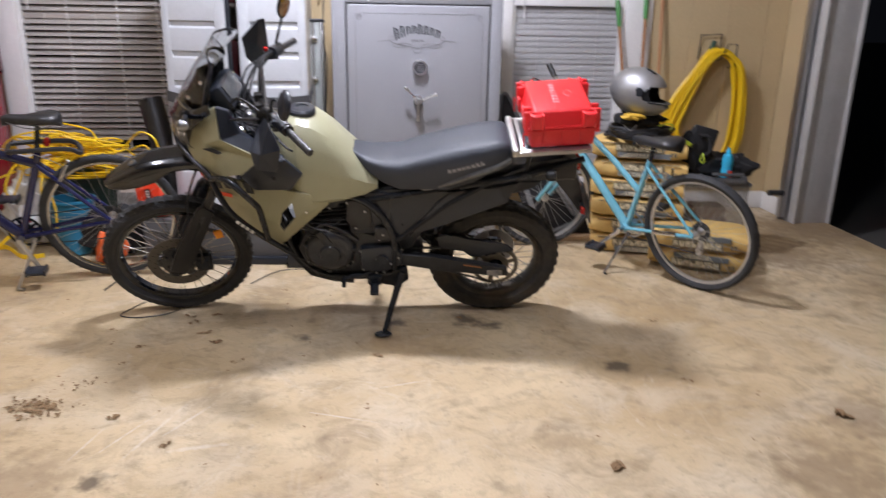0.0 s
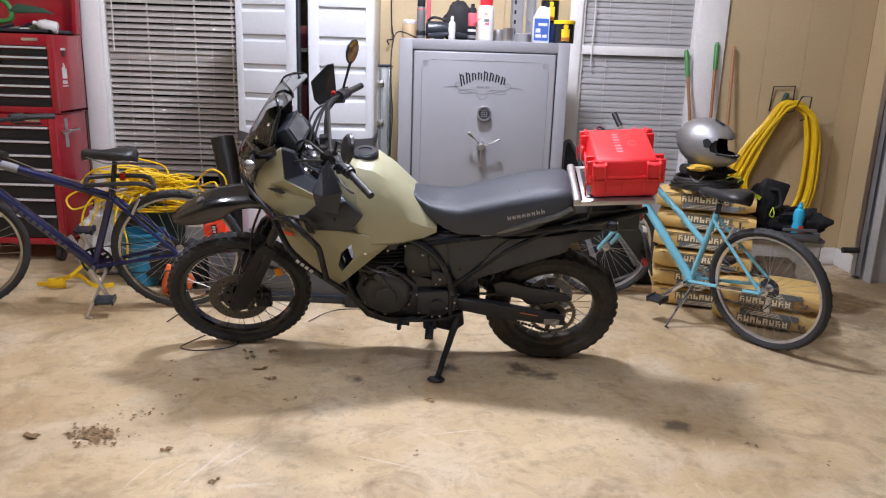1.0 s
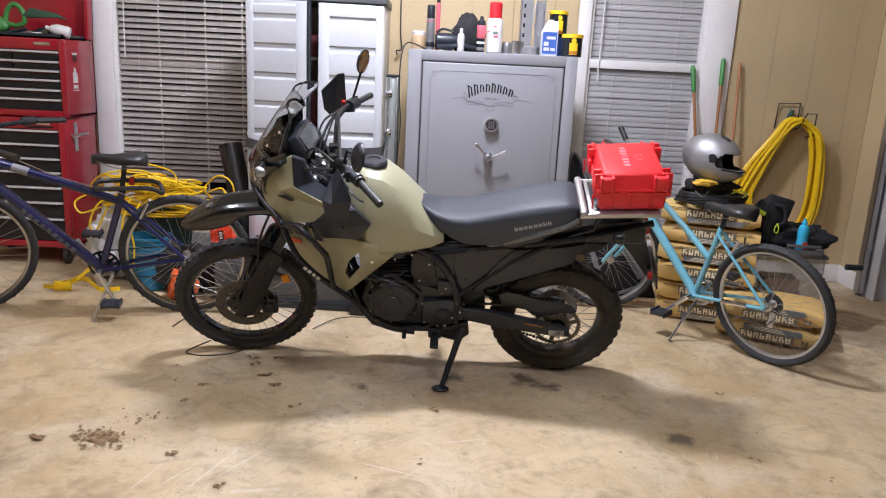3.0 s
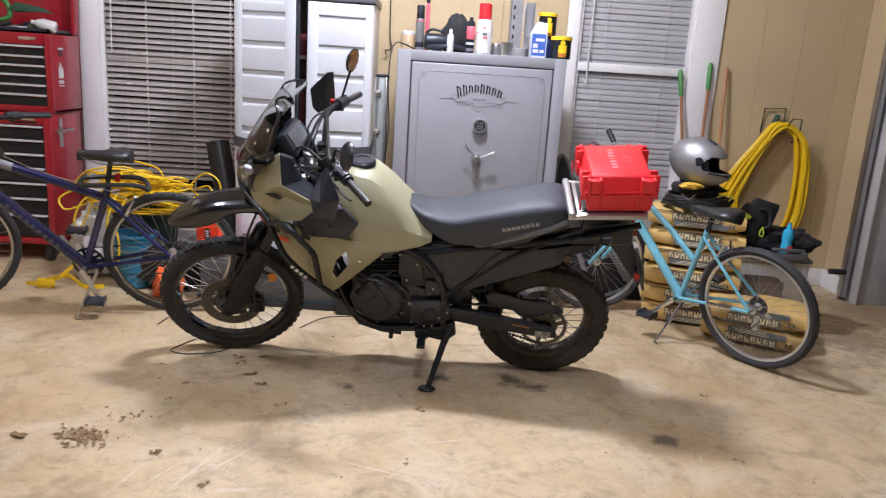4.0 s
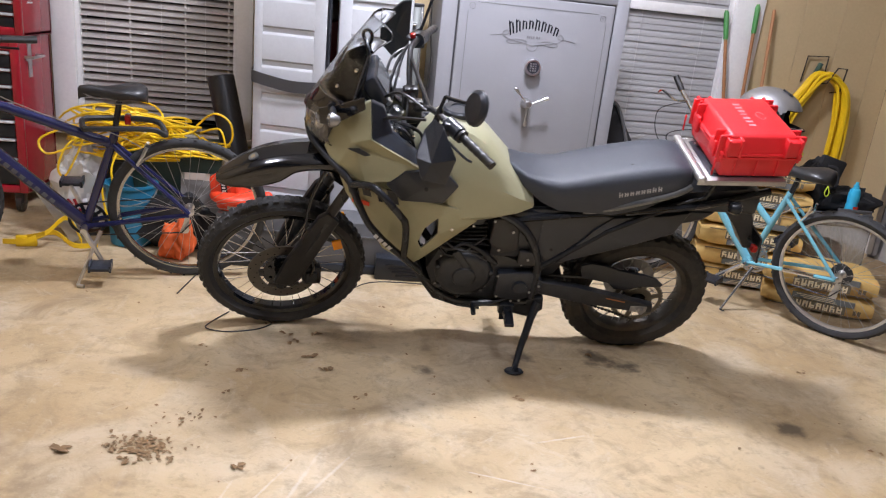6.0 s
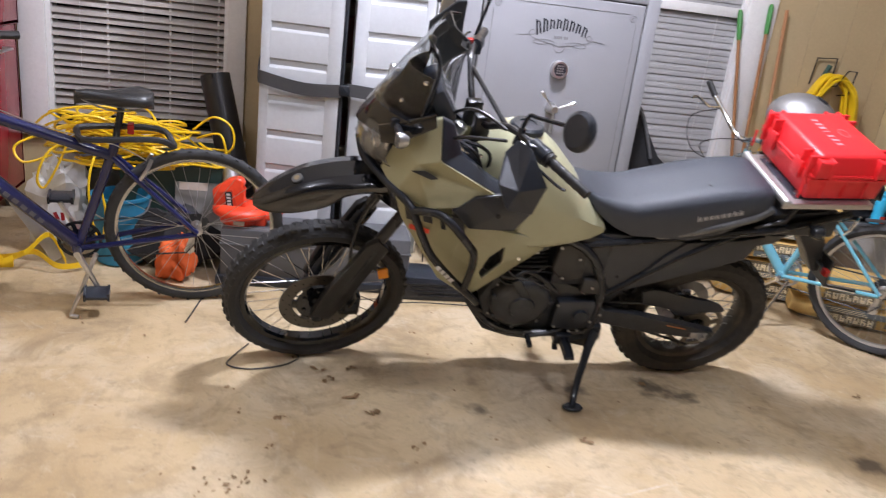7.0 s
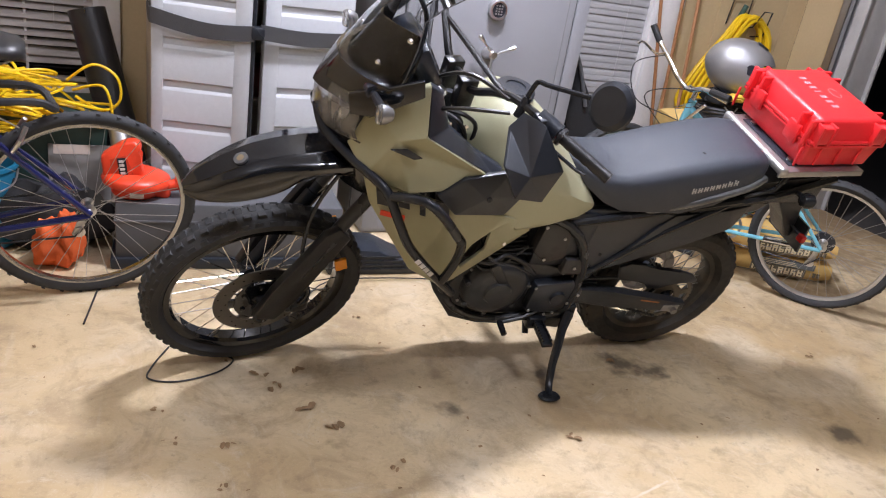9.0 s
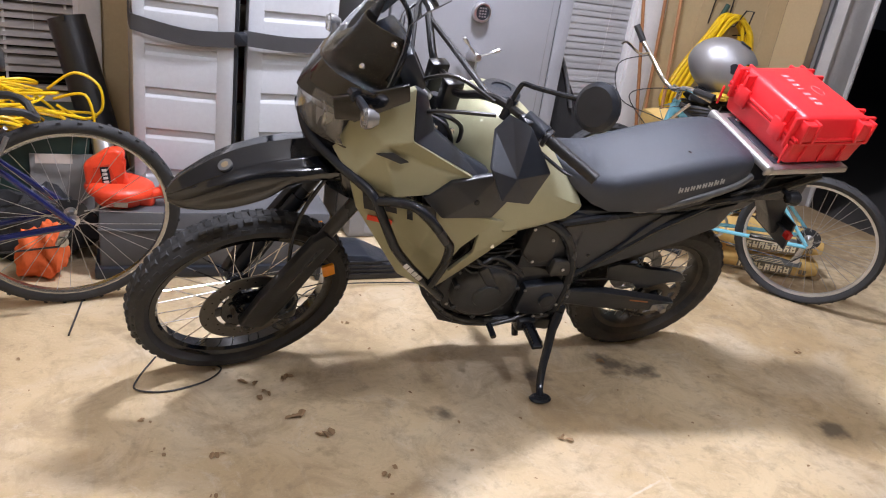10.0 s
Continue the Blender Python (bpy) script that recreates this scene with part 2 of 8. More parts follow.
SILVERGREY = surface("helmet_silver_paint", (0.33, 0.33, 0.34), 0.44, 0.7, grain=0.12, grain_size=400, stain=0.06, bump=0.0, coat=0.12)
LEAF = surface("dry_leaf", (0.27, 0.17, 0.085), 0.85, stain=0.3, per_piece=0.5)
LAMPGLOW = bpy.data.materials.new("lamp_diffuser")
LAMPGLOW.use_nodes = True
LAMPGLOW.node_tree.nodes["Principled BSDF"].inputs["Emission Color"].default_value = (1, 0.95, 0.86, 1)
LAMPGLOW.node_tree.nodes["Principled BSDF"].inputs["Emission Strength"].default_value = 6.0


# ---- mesh helpers ----
def mesh_of(name, bm_or_data, material, smooth=None):
    me = bpy.data.meshes.new(name)
    if isinstance(bm_or_data, tuple):
        me.from_pydata([tuple(v) for v in bm_or_data[0]], [], bm_or_data[1])
        bm = bmesh.new()
        bm.from_mesh(me)
        bmesh.ops.recalc_face_normals(bm, faces=bm.faces)
    else:
        bm = bm_or_data
        bmesh.ops.recalc_face_normals(bm, faces=bm.faces)
    bm.to_mesh(me)
    bm.free()
    if smooth is None or smooth:
        me.shade_smooth()
        me.set_sharp_from_angle(angle=radians(32 if smooth is None else smooth))
    me.materials.append(material)
    return me


def part(name, data, material, parent, label="", at=None, smooth=None):
    """One mesh object under a thing or a part; at: its pose in the parent."""
    ob = new(name, data if isinstance(data, bpy.types.Mesh) else mesh_of(name, data, material, smooth))
    ob.parent = parent
    if at is not None:
        ob.matrix_local = at
    if label:
        ob["label"] = label
    return ob


def thing(name, label, category, at=None, group="", kind=""):
    ob = new(name)
    ob.empty_display_size = 0.05
    if at is not None:
        ob.matrix_world = at
    return tagged(ob, label, category, group, kind)


def solid(name, data, material, label, category, group="", kind="", at=None, smooth=None):
    ob = new(name, mesh_of(name, data, material, smooth))
    if at is not None:
        ob.matrix_world = at
    return tagged(ob, label, category, group, kind)


def merge(*pieces):
    verts, faces = [], []
    for v, f in pieces:
        k = len(verts)
        verts += [tuple(p) for p in v]
        faces += [tuple(i + k for i in q) for q in f]
    return verts, faces


def moved(piece, m):
    return [tuple(m @ Vector(p)) for p in piece[0]], piece[1]


def boxm(x0, x1, y0, y1, z0, z1, bevel=0.0, seg=2):
    bm = bmesh.new()
    bmesh.ops.create_cube(bm, size=1.0)
    for v in bm.verts:
        v.co = Vector((x0 + (x1 - x0) * (v.co.x + 0.5), y0 + (y1 - y0) * (v.co.y + 0.5), z0 + (z1 - z0) * (v.co.z + 0.5)))
    if bevel:
        bmesh.ops.bevel(bm, geom=bm.edges[:], offset=bevel, segments=seg, affect="EDGES", profile=0.5)
    return bm


def tup(bm):
    """A bmesh as plain verts and faces."""
    bm.verts.index_update()
    out = [tuple(v.co) for v in bm.verts], [tuple(v.index for v in f.verts) for f in bm.faces]
    bm.free()
    return out


def box(*a, **k):
    return tup(boxm(*a, **k))


def curve_pts(pts, per=6, closed=False):
    """Catmull-Rom through the points."""
    p = [Vector(q) for q in pts]
    n = len(p)
    out = []
    for i in range(n if closed else n - 1):
        if closed:
            a, b, c, d = p[i - 1], p[i], p[(i + 1) % n], p[(i + 2) % n]
        else:
            a, b, c, d = p[max(i - 1, 0)], p[i], p[i + 1], p[min(i + 2, n - 1)]
        for k in range(per):
            t = k / per
            out.append(0.5 * (2 * b + (c - a) * t + (2 * a - 5 * b + 4 * c - d) * t * t + (3 * b - a - 3 * c + d) * t ** 3))
    if not closed:
        out.append(p[-1])
    return out


def tube(pts, r, n=8, closed=False, smooth=0, caps=True):
    """A round tube along points; r: one radius or one a point."""
    p = curve_pts(pts, smooth, closed) if smooth else [Vector(q) for q in pts]
    m = len(p)
    if isinstance(r, (list, tuple)):
        rr = [r[min(int(i * len(r) / m), len(r) - 1)] for i in range(m)] if len(r) != m else list(r)
        if len(r) != m:
            rr = [r[0] + (r[-1] - r[0]) * i / (m - 1) for i in range(m)]
    else:
        rr = [r] * m
    verts, faces = [], []
    side = None
    for i in range(m):
        a, b = (p[i - 1], p[(i + 1) % m]) if closed else (p[max(i - 1, 0)], p[min(i + 1, m - 1)])
        t = (b - a).normalized()
        if side is None:
            side = t.orthogonal().normalized()
        else:
            side = (side - t * side.dot(t))
            side = side.normalized() if side.length > 1e-6 else t.orthogonal().normalized()
        up = t.cross(side)
        for k in range(n):
            w = 2 * math.pi * k / n
            verts.append(p[i] + (side * math.cos(w) + up * math.sin(w)) * rr[i])
    for i in range(m if closed else m - 1):
        j = (i + 1) % m
        for k in range(n):
            q = (k + 1) % n
            faces.append((i * n + k, i * n + q, j * n + q, j * n + k))
    if caps and not closed:
        faces.append(tuple(range(n))[::-1])
        faces.append(tuple((m - 1) * n + k for k in range(n)))
    return verts, faces


def lathe(profile, n=32, axis="z", closed=False):
    """A profile of (radius, along) turned about an axis."""
    verts, faces = [], []
    for r, h in profile:
        for k in range(n):
            w = 2 * math.pi * k / n
            c, s = r * math.cos(w), r * math.sin(w)
            verts.append({"z": (c, s, h), "y": (c, h, s), "x": (h, c, s)}[axis])
    m = len(profile)
    for i in range(m if closed else m - 1):
        j = (i + 1) % m
        for k in range(n):
            q = (k + 1) % n
            faces.append((i * n + k, i * n + q, j * n + q, j * n + k))
    if not closed:
        if profile[0][0] > 1e-5:
            faces.append(tuple(range(n)))
        if profile[-1][0] > 1e-5:
            faces.append(tuple((m - 1) * n + k for k in range(n)))
    return verts, faces


def slab(poly, y0, y1, bevel=0.0, seg=2):
    """A polygon in x and z, extruded from y0 to y1."""
    bm = bmesh.new()
    a = [bm.verts.new((x, y0, z)) for x, z in poly]
    b = [bm.verts.new((x, y1, z)) for x, z in poly]
    n = len(poly)
    bm.faces.new(a)
    bm.faces.new(b[::-1])
    for i in range(n):
        bm.faces.new((a[i], b[i], b[(i + 1) % n], a[(i + 1) % n]))
    if bevel:
        bmesh.ops.bevel(bm, geom=bm.edges[:], offset=bevel, segments=seg, affect="EDGES", profile=0.5)
    return tup(bm)


def loft(rings, closed_ring=True, caps=True):
    """Rings of equally many points, skinned."""
    n = len(rings[0])
    verts = [tuple(p) for r in rings for p in r]
    faces = []
    for i in range(len(rings) - 1):
        for k in range(n if closed_ring else n - 1):
            q = (k + 1) % n
            faces.append((i * n + k, i * n + q, (i + 1) * n + q, (i + 1) * n + k))
    if caps and closed_ring:
        faces.append(tuple(range(n)))
        faces.append(tuple((len(rings) - 1) * n + k for k in range(n)))
    return verts, faces


def shell(verts, faces, thick, bevel=0.006):
    """A faceted sheet with thickness and softened edges; thick: how far its back lies inward along y."""
    bm = bmesh.new()
    vs = [bm.verts.new(v) for v in verts]
    for f in faces:
        bm.faces.new([vs[i] for i in f])
    bmesh.ops.recalc_face_normals(bm, faces=bm.faces)
    geo = bmesh.ops.extrude_face_region(bm, geom=bm.faces[:])
    for g in geo["geom"]:
        if isinstance(g, bmesh.types.BMVert):
            g.co.y -= thick if g.co.y > 0 else -thick
    bmesh.ops.recalc_face_normals(bm, faces=bm.faces)
    if bevel:
        bmesh.ops.bevel(bm, geom=bm.edges[:], offset=bevel, segments=3, affect="EDGES", profile=0.6, clamp_overlap=True)
    return tup(bm)


def flipped(piece):
    return [(x, -y, z) for x, y, z in piece[0]], [f[::-1] for f in piece[1]]


def bar(x, z, w, h, y=0.0, d=0.0008):
    return box(x - w / 2, x + w / 2, y - d, y, z - h / 2, z + h / 2)


# ---- the garage ----
BACK, RIGHT, LEFT, FRONT, TOP = 5.66, 3.45, -3.7, -3.2, 3.47


def structure(name, data, material, label, category, **k):
    return solid(name, data, material, label, category, kind="structure", **k)


structure("floor", box(LEFT - 0.2, RIGHT + 0.27, FRONT - 0.2, BACK + 0.2, -0.12, 0.0), CONCRETE, "stained bare concrete garage floor with dry leaves", "floor", smooth=False)
structure("ground", box(-60, 60, -60, 60, -0.30, -0.125), ASPHALT, "dark driveway outside the garage at night", "ground", smooth=False)
structure("ceiling", box(LEFT - 0.2, RIGHT + 0.27, FRONT - 0.2, BACK + 0.2, TOP, TOP + 0.15), CEIL, "plain painted garage ceiling", "ceiling", smooth=False)
structure("wall_left", box(LEFT - 0.2, LEFT, FRONT, BACK, 0, TOP), BEIGE, "plain beige garage wall", "wall", smooth=False)
structure("wall_front", box(LEFT - 0.2, RIGHT + 0.27, FRONT - 0.2, FRONT, 0, TOP), FRONTGREY, "plain unseen garage wall, dark to keep reflections dark", "wall", smooth=False)
WIN1 = (-2.18, -1.19, 0.46, 2.22)
WIN2 = (1.30, 2.15, 0.27, 2.22)
wall_back = structure("wall_back", merge(
    box(LEFT, WIN1[0], BACK + 0.01, BACK + 0.2, 0, TOP), box(WIN1[1], WIN2[0], BACK + 0.01, BACK + 0.2, 0, TOP),
    box(WIN2[1], RIGHT, BACK + 0.01, BACK + 0.2, 0, TOP),
    box(WIN1[0], WIN1[1], BACK + 0.01, BACK + 0.2, 0, WIN1[2]), box(WIN1[0], WIN1[1], BACK + 0.01, BACK + 0.2, WIN1[3], TOP),
    box(WIN2[0], WIN2[1], BACK + 0.01, BACK + 0.2, 0, WIN2[2]), box(WIN2[0], WIN2[1], BACK + 0.01, BACK + 0.2, WIN2[3], TOP)),
    BEIGE, "beige painted panelled garage wall with two windows", "wall", smooth=False)


def panels(parent, x0, x1, z0, z1, y, width=0.302):
    x = x0
    while x < x1 - 0.02:
        e = min(x + width, x1)
        part("panel", box(x + 0.0012, e - 0.0012, y, y + 0.012, z0, z1, bevel=0.0012, seg=1), BEIGE, parent)
        x = e


panels(wall_back, LEFT, WIN1[0] - 0.15, 0.0, TOP, BACK)
panels(wall_back, WIN1[1] + 0.11, WIN2[0] - 0.10, 0.0, TOP, BACK)
panels(wall_back, WIN2[1] + 0.22, RIGHT, 0.0, TOP, BACK)

wall_right = structure("wall_right", merge(
    box(RIGHT, RIGHT + 0.26, 5.2, BACK, 0, TOP), box(RIGHT, RIGHT + 0.26, 0.1, 5.2, 2.35, TOP),
    box(RIGHT, RIGHT + 0.26, FRONT, 0.1, 0, TOP)), BEIGE, "beige garage wall with the open vehicle doorway", "wall", smooth=False)
structure("door_trim", merge(
    box(RIGHT - 0.012, RIGHT + 0.275, 5.17, 5.2, 0, 2.35, bevel=0.004), box(RIGHT - 0.018, RIGHT, 5.14, 5.26, 0, 2.35, bevel=0.004),
    box(RIGHT + 0.26, RIGHT + 0.28, 5.14, 5.30, 0, 2.4, bevel=0.004), box(RIGHT - 0.012, RIGHT + 0.275, 0.1, 5.17, 2.32, 2.35, bevel=0.004)),
    JAMB, "dull white painted board lining the open garage doorway", "door frame")
structure("baseboard", merge(
    box(WIN2[1] + 0.24, RIGHT - 0.016, BACK - 0.016, BACK - 0.002, 0.002, 0.14, bevel=0.004), box(RIGHT - 0.016, RIGHT - 0.002, 5.26, BACK - 0.002, 0.002, 0.14, bevel=0.004)),
    WHITE, "white painted baseboard along the wall", "baseboard")

# steel track of the overhead door beside the doorway
track = thing("door_track", "galvanised steel track of the overhead garage door", "door track", pose(RIGHT - 0.03, 5.27, 0))
part("channel", merge(box(-0.045, -0.005, -0.03, -0.026, 0.03, 2.4), box(-0.045, -0.041, -0.03, 0.03, 0.03, 2.4), box(-0.045, -0.005, 0.026, 0.03, 0.03, 2.4)), STEEL, track)
part("angle", merge(box(0.006, 0.010, -0.045, 0.035, 0.0, 2.4), box(-0.03, 0.010, 0.031, 0.035, 0.0, 2.4)), STEEL, track)
for zz in (0.35, 1.1, 1.9):
    part("bracket", box(-0.042, 0.012, -0.02, 0.02, zz, zz + 0.05, bevel=0.002), STEEL, track)
part("bumper", tube([(-0.16, -0.02, 0.22), (-0.04, -0.02, 0.22)], 0.022, 10), CORDBLK, track, "short black rubber stop")


def window(name, w, casing_l, casing_r, label):
    x0, x1, z0, z1 = w
    win = structure(name, box(x0, x1, BACK + 0.15, BACK + 0.17, z0, z1), NIGHTGLASS, label, "window", smooth=False)
    part("casing", merge(box(x0 - casing_l, x0, BACK - 0.022, BACK + 0.012, z0 - 0.02, z1 + 0.12, bevel=0.004), box(x1, x1 + casing_r, BACK - 0.022, BACK + 0.012, z0 - 0.02, z1 + 0.12, bevel=0.004),
                         box(x0, x1, BACK - 0.022, BACK + 0.012, z1, z1 + 0.12, bevel=0.004)), WHITE, win)
    part("window_frame", merge(box(x0, x0 + 0.025, BACK + 0.01, BACK + 0.15, z0, z1), box(x1 - 0.025, x1, BACK + 0.01, BACK + 0.15, z0, z1),
                               box(x0, x1, BACK + 0.01, BACK + 0.15, z1 - 0.03, z1), box(x0, x1, BACK + 0.10, BACK + 0.15, (z0 + z1) / 2 + 0.05, (z0 + z1) / 2 + 0.12)), WHITE, win)
    part("window_sill", box(x0 - casing_l - 0.02, x1 + casing_r + 0.02, BACK - 0.05, BACK + 0.14, z0 - 0.045, z0 - 0.004, bevel=0.006), WHITE, win)
    return win


window("window_1", WIN1, 0.14, 0.10, "white framed window, dark outside, behind a half-open blind")
window("window_2", WIN2, 0.09, 0.21, "white framed window behind a closed pale blind")


def blind(w, y, pitch, depth, tilt, material, label, cords, ragged=0):
    x0, x1, z0, z1 = w
    b = thing("window_blind", label, "blind", pose(0, y, 0))
    part("head_rail", box(x0 + 0.01, x1 - 0.01, -0.03, 0.03, z1 - 0.06, z1 - 0.01, bevel=0.004), material, b)
    n = int((z1 - 0.10 - z0 - 0.04) / pitch)
    prof = [(-0.5, 0.0), (-0.25, 0.055), (0.0, 0.075), (0.25, 0.055), (0.5, 0.0)]
    ring = [(c * depth, s * depth) for c, s in prof] + [(c * depth, s * depth - 0.0025) for c, s in prof[::-1]]
    xs = (x0 + 0.012, x1 - 0.012)
    mesh = mesh_of("slat", loft([[(x, yy, zz) for yy, zz in ring] for x in xs]), material, 60)
    rng = random.Random(7)
    for i in range(n):
        z = z1 - 0.10 - i * pitch
        a = tilt + rng.uniform(-2, 2)
        sag = rng.uniform(-0.12, 0.12)
        if ragged and 1.40 < z < 1.47:
            a = 84
        if ragged and i > n - ragged:
            a, sag = tilt + rng.uniform(-16, 14), rng.uniform(-0.9, 0.9)
        part("slat", mesh, material, b, at=pose(0, rng.uniform(-0.002, 0.002), z, a, sag, 0) if not ragged or i <= n - ragged else pose((x0 + x1) / 2, 0, z, a, sag, 0) @ pose(-(x0 + x1) / 2, 0, 0))
    part("bottom_rail", box(x0 + 0.012, x1 - 0.012, -0.022, 0.022, z0 + 0.012, z0 + 0.032, bevel=0.004), material, b)
    for c in cords:
        part("ladder_tape", merge(box(c - 0.006, c + 0.006, -0.004, -0.0025, z0 + 0.02, z1 - 0.05), tube([(c - 0.14, -0.034, z0 + 0.3), (c - 0.14, -0.034, z1 - 0.05)], 0.001, 5)) if ragged else
             merge(tube([(c, -0.03, z0 + 0.02), (c, -0.03, z1 - 0.05)], 0.0012, 5), tube([(c, 0.03, z0 + 0.02), (c, 0.03, z1 - 0.05)], 0.0012, 5)), WHITEPL, b)
    part("wand", tube([(x0 + 0.09, -0.05, z1 - 0.06), (x0 + 0.085, -0.055, 1.46)], 0.005, 6), WHITEPL, b, "clear white tilt wand")
    return b


blind(WIN1, BACK + 0.045, 0.043, 0.050, 46, SLAT, "grey-white slatted blind, half open, lowest slats crooked", (-1.86, -1.52, WIN1[1] - 0.06), 6)
b2 = blind(WIN2, BACK + 0.045, 0.042, 0.050, 77, SLAT2, "pale grey slatted blind, closed, over the window", (1.5, 1.95))
part("cross_strip", box(WIN2[0] + 0.014, WIN2[1] - 0.014, -0.040, -0.034, 1.550, 1.612, bevel=0.002), WHITE, b2, "wide white strip across the slats")

# ceiling fixtures, all out of view; those at the two fills are added
for (lx, ly, lz) in (LAMP, FILL_FRONT, FILL_LEFT):
    fix = thing("ceiling_light", "unseen round white garage light under the ceiling", "lamp", pose(lx, ly, lz), group="ceiling lights")
    part("housing", lathe([(0.0, 0.05), (0.13, 0.05), (0.14, 0.044), (0.14, 0.012), (0.132, 0.004), (0.0, 0.004)], 32), WHITEPL, fix)
    part("diffuser", lathe([(0.125, 0.003), (0.12, -0.004), (0.0, -0.008)], 32), LAMPGLOW, fix, "glowing white diffuser")

# ---- motorcycle: x ahead, y to its left, z up; it leans on its side stand ----
LEAN = 19.8
MOTO = pose(0.8476, 3.6648, 0, 0, 0, 177.43) @ pose(0, 0, 0, -LEAN, 0, 0)
# the bodywork stands a little straighter than wheels and engine
BODY = MOTO.inverted() @ pose(0.839, 3.611, 0, 0, 0, 176.28) @ pose(0, 0, 0, -17.5, 0, 0)
CHASSIS = ("front_wheel", "front_mudguard", "fork_leg", "fork_cap", "fork_guard", "brake_caliper", "side_reflector", "rear_wheel", "swingarm", "chain_guard", "axle_nut", "orange_sticker", "chain", "shock", "crankcase", "generator_cover",
           "sprocket_cover", "cylinder", "cylinder_head", "footpeg", "gear_lever", "stand_bracket", "side_stand", "engine_bolt", "case_rib", "oil_line", "drain_bolt", "skid_plate", "skid_side")
moto = thing("motorcycle", "khaki and black adventure motorcycle leaning on its side stand", "motorcycle", MOTO)
RAKE = Vector((-0.469, 0, 0.883))
HEAD = Vector((1.155, 0, 1.0))
STEER = Matrix.Translation(HEAD) @ Matrix.Rotation(radians(13), 4, RAKE) @ Matrix.Translation(-HEAD)
UNSTEER = STEER.inverted()
FSTEER = Matrix.Translation(HEAD) @ Matrix.Rotation(radians(10), 4, RAKE) @ Matrix.Translation(-HEAD)


def un(p):
    return UNSTEER @ Vector(p)


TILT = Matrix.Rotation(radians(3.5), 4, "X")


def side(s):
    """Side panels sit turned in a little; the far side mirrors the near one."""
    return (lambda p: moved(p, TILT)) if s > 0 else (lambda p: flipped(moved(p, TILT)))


def both(piece):
    return merge(piece, flipped(piece))


def tyre_mesh(R, rim, w, rows, count, knob):
    h = w / 2
    prof = [(rim + 0.004, -h * 0.62), (rim + 0.02, -h * 0.95), ((R + rim) / 2 + 0.01, -h), (R - 0.018, -h * 0.86), (R - 0.006, -h * 0.45), (R - 0.003, 0)]
    prof = prof + [(r, -y) for r, y in prof[-2::-1]]
    body = lathe(prof + [(rim + 0.001, h * 0.4), (rim + 0.001, -h * 0.4)], 72, "y", True)
    out = [body]
    rng = random.Random(3)
    for y, rad, lx, ly, tilt, phase in rows:
        for i in range(count):
            a = (i + phase) * 360 / count
            m = Matrix.Rotation(radians(a), 4, "Y") @ Matrix.Translation((rad, y, 0)) @ Matrix.Rotation(radians(tilt), 4, "Z")
            k = 0.8
            v = [(-0.006, -ly, -lx), (-0.006, ly, -lx), (-0.006, ly, lx), (-0.006, -ly, lx),
                 (knob, -ly * k, -lx * k), (knob, ly * k, -lx * k), (knob, ly * k, lx * k), (knob, -ly * k, lx * k)]
            f = [(0, 1, 2, 3), (4, 5, 6, 7), (0, 1, 5, 4), (1, 2, 6, 5), (2, 3, 7, 6), (3, 0, 4, 7)]
            out.append(moved((v, f), m))
    return merge(*out)


def spoke_set(parent, rim, hub_r, hub_y, count, material):
    for s in (1, -1):
        mesh = mesh_of("spoke", tube([(hub_r, s * hub_y, 0), (rim * math.cos(radians(26)), s * 0.006, rim * math.sin(radians(26)))], 0.0019, 5), material)
        back = mesh_of("spoke", tube([(hub_r, s * (hub_y - 0.006), 0), (rim * math.cos(radians(26)), s * 0.006, -rim * math.sin(radians(26)))], 0.0019, 5), material)
        for i in range(count // 4):
            a = i * 360 / (count // 4) + (5 if s > 0 else 25)
            part("spoke", mesh, material, parent, at=pose(0, 0, 0, 0, a, 0))
            part("spoke", back, material, parent, at=pose(0, 0, 0, 0, a + 16, 0))


def disc_mesh(r0, r1, t):
    return lathe([(r0, -t), (r1, -t), (r1, t), (r0, t)], 56, "y", True)


# front wheel
fw = part("front_wheel", lathe([(0.260, -0.016), (0.268, -0.026), (0.286, -0.029), (0.287, -0.024), (0.274, -0.012), (0.274, 0.012), (0.287, 0.024), (0.286, 0.029), (0.268, 0.026), (0.260, 0.016)], 72, "y", True), GLOSSBLK, moto, "black spoked rim",
          at=FSTEER @ pose(1.556, 0, 0.354))
part("tyre", tyre_mesh(0.349, 0.284, 0.094, [(-0.013, 0.3455, 0.013, 0.011, 12, 0), (0.013, 0.3455, 0.013, 0.011, -12, 0.5), (-0.035, 0.3325, 0.012, 0.008, 25, 0.3), (0.035, 0.3325, 0.012, 0.008, -25, 0.8)], 52, 0.0022), RUBBER, fw, "knobbly black tyre", smooth=25)
part("hub", merge(lathe([(0.0, -0.075), (0.016, -0.075), (0.02, -0.06), (0.03, -0.05), (0.046, -0.045), (0.046, -0.034), (0.03, -0.025), (0.03, 0.025), (0.046, 0.034), (0.046, 0.045), (0.03, 0.05), (0.018, 0.06), (0.014, 0.085), (0.0, 0.085)], 28, "y")), SATIN, fw)
spoke_set(fw, 0.262, 0.043, 0.038, 36, CHROME)
disc = part("brake_disc", disc_mesh(0.098, 0.147, 0.0022), surface("worn_brake_disc", (0.135, 0.125, 0.11), 0.34, 0.85, grain=0.1, stain=0.2), fw, "drilled steel brake disc", at=pose(0, 0.058, 0))
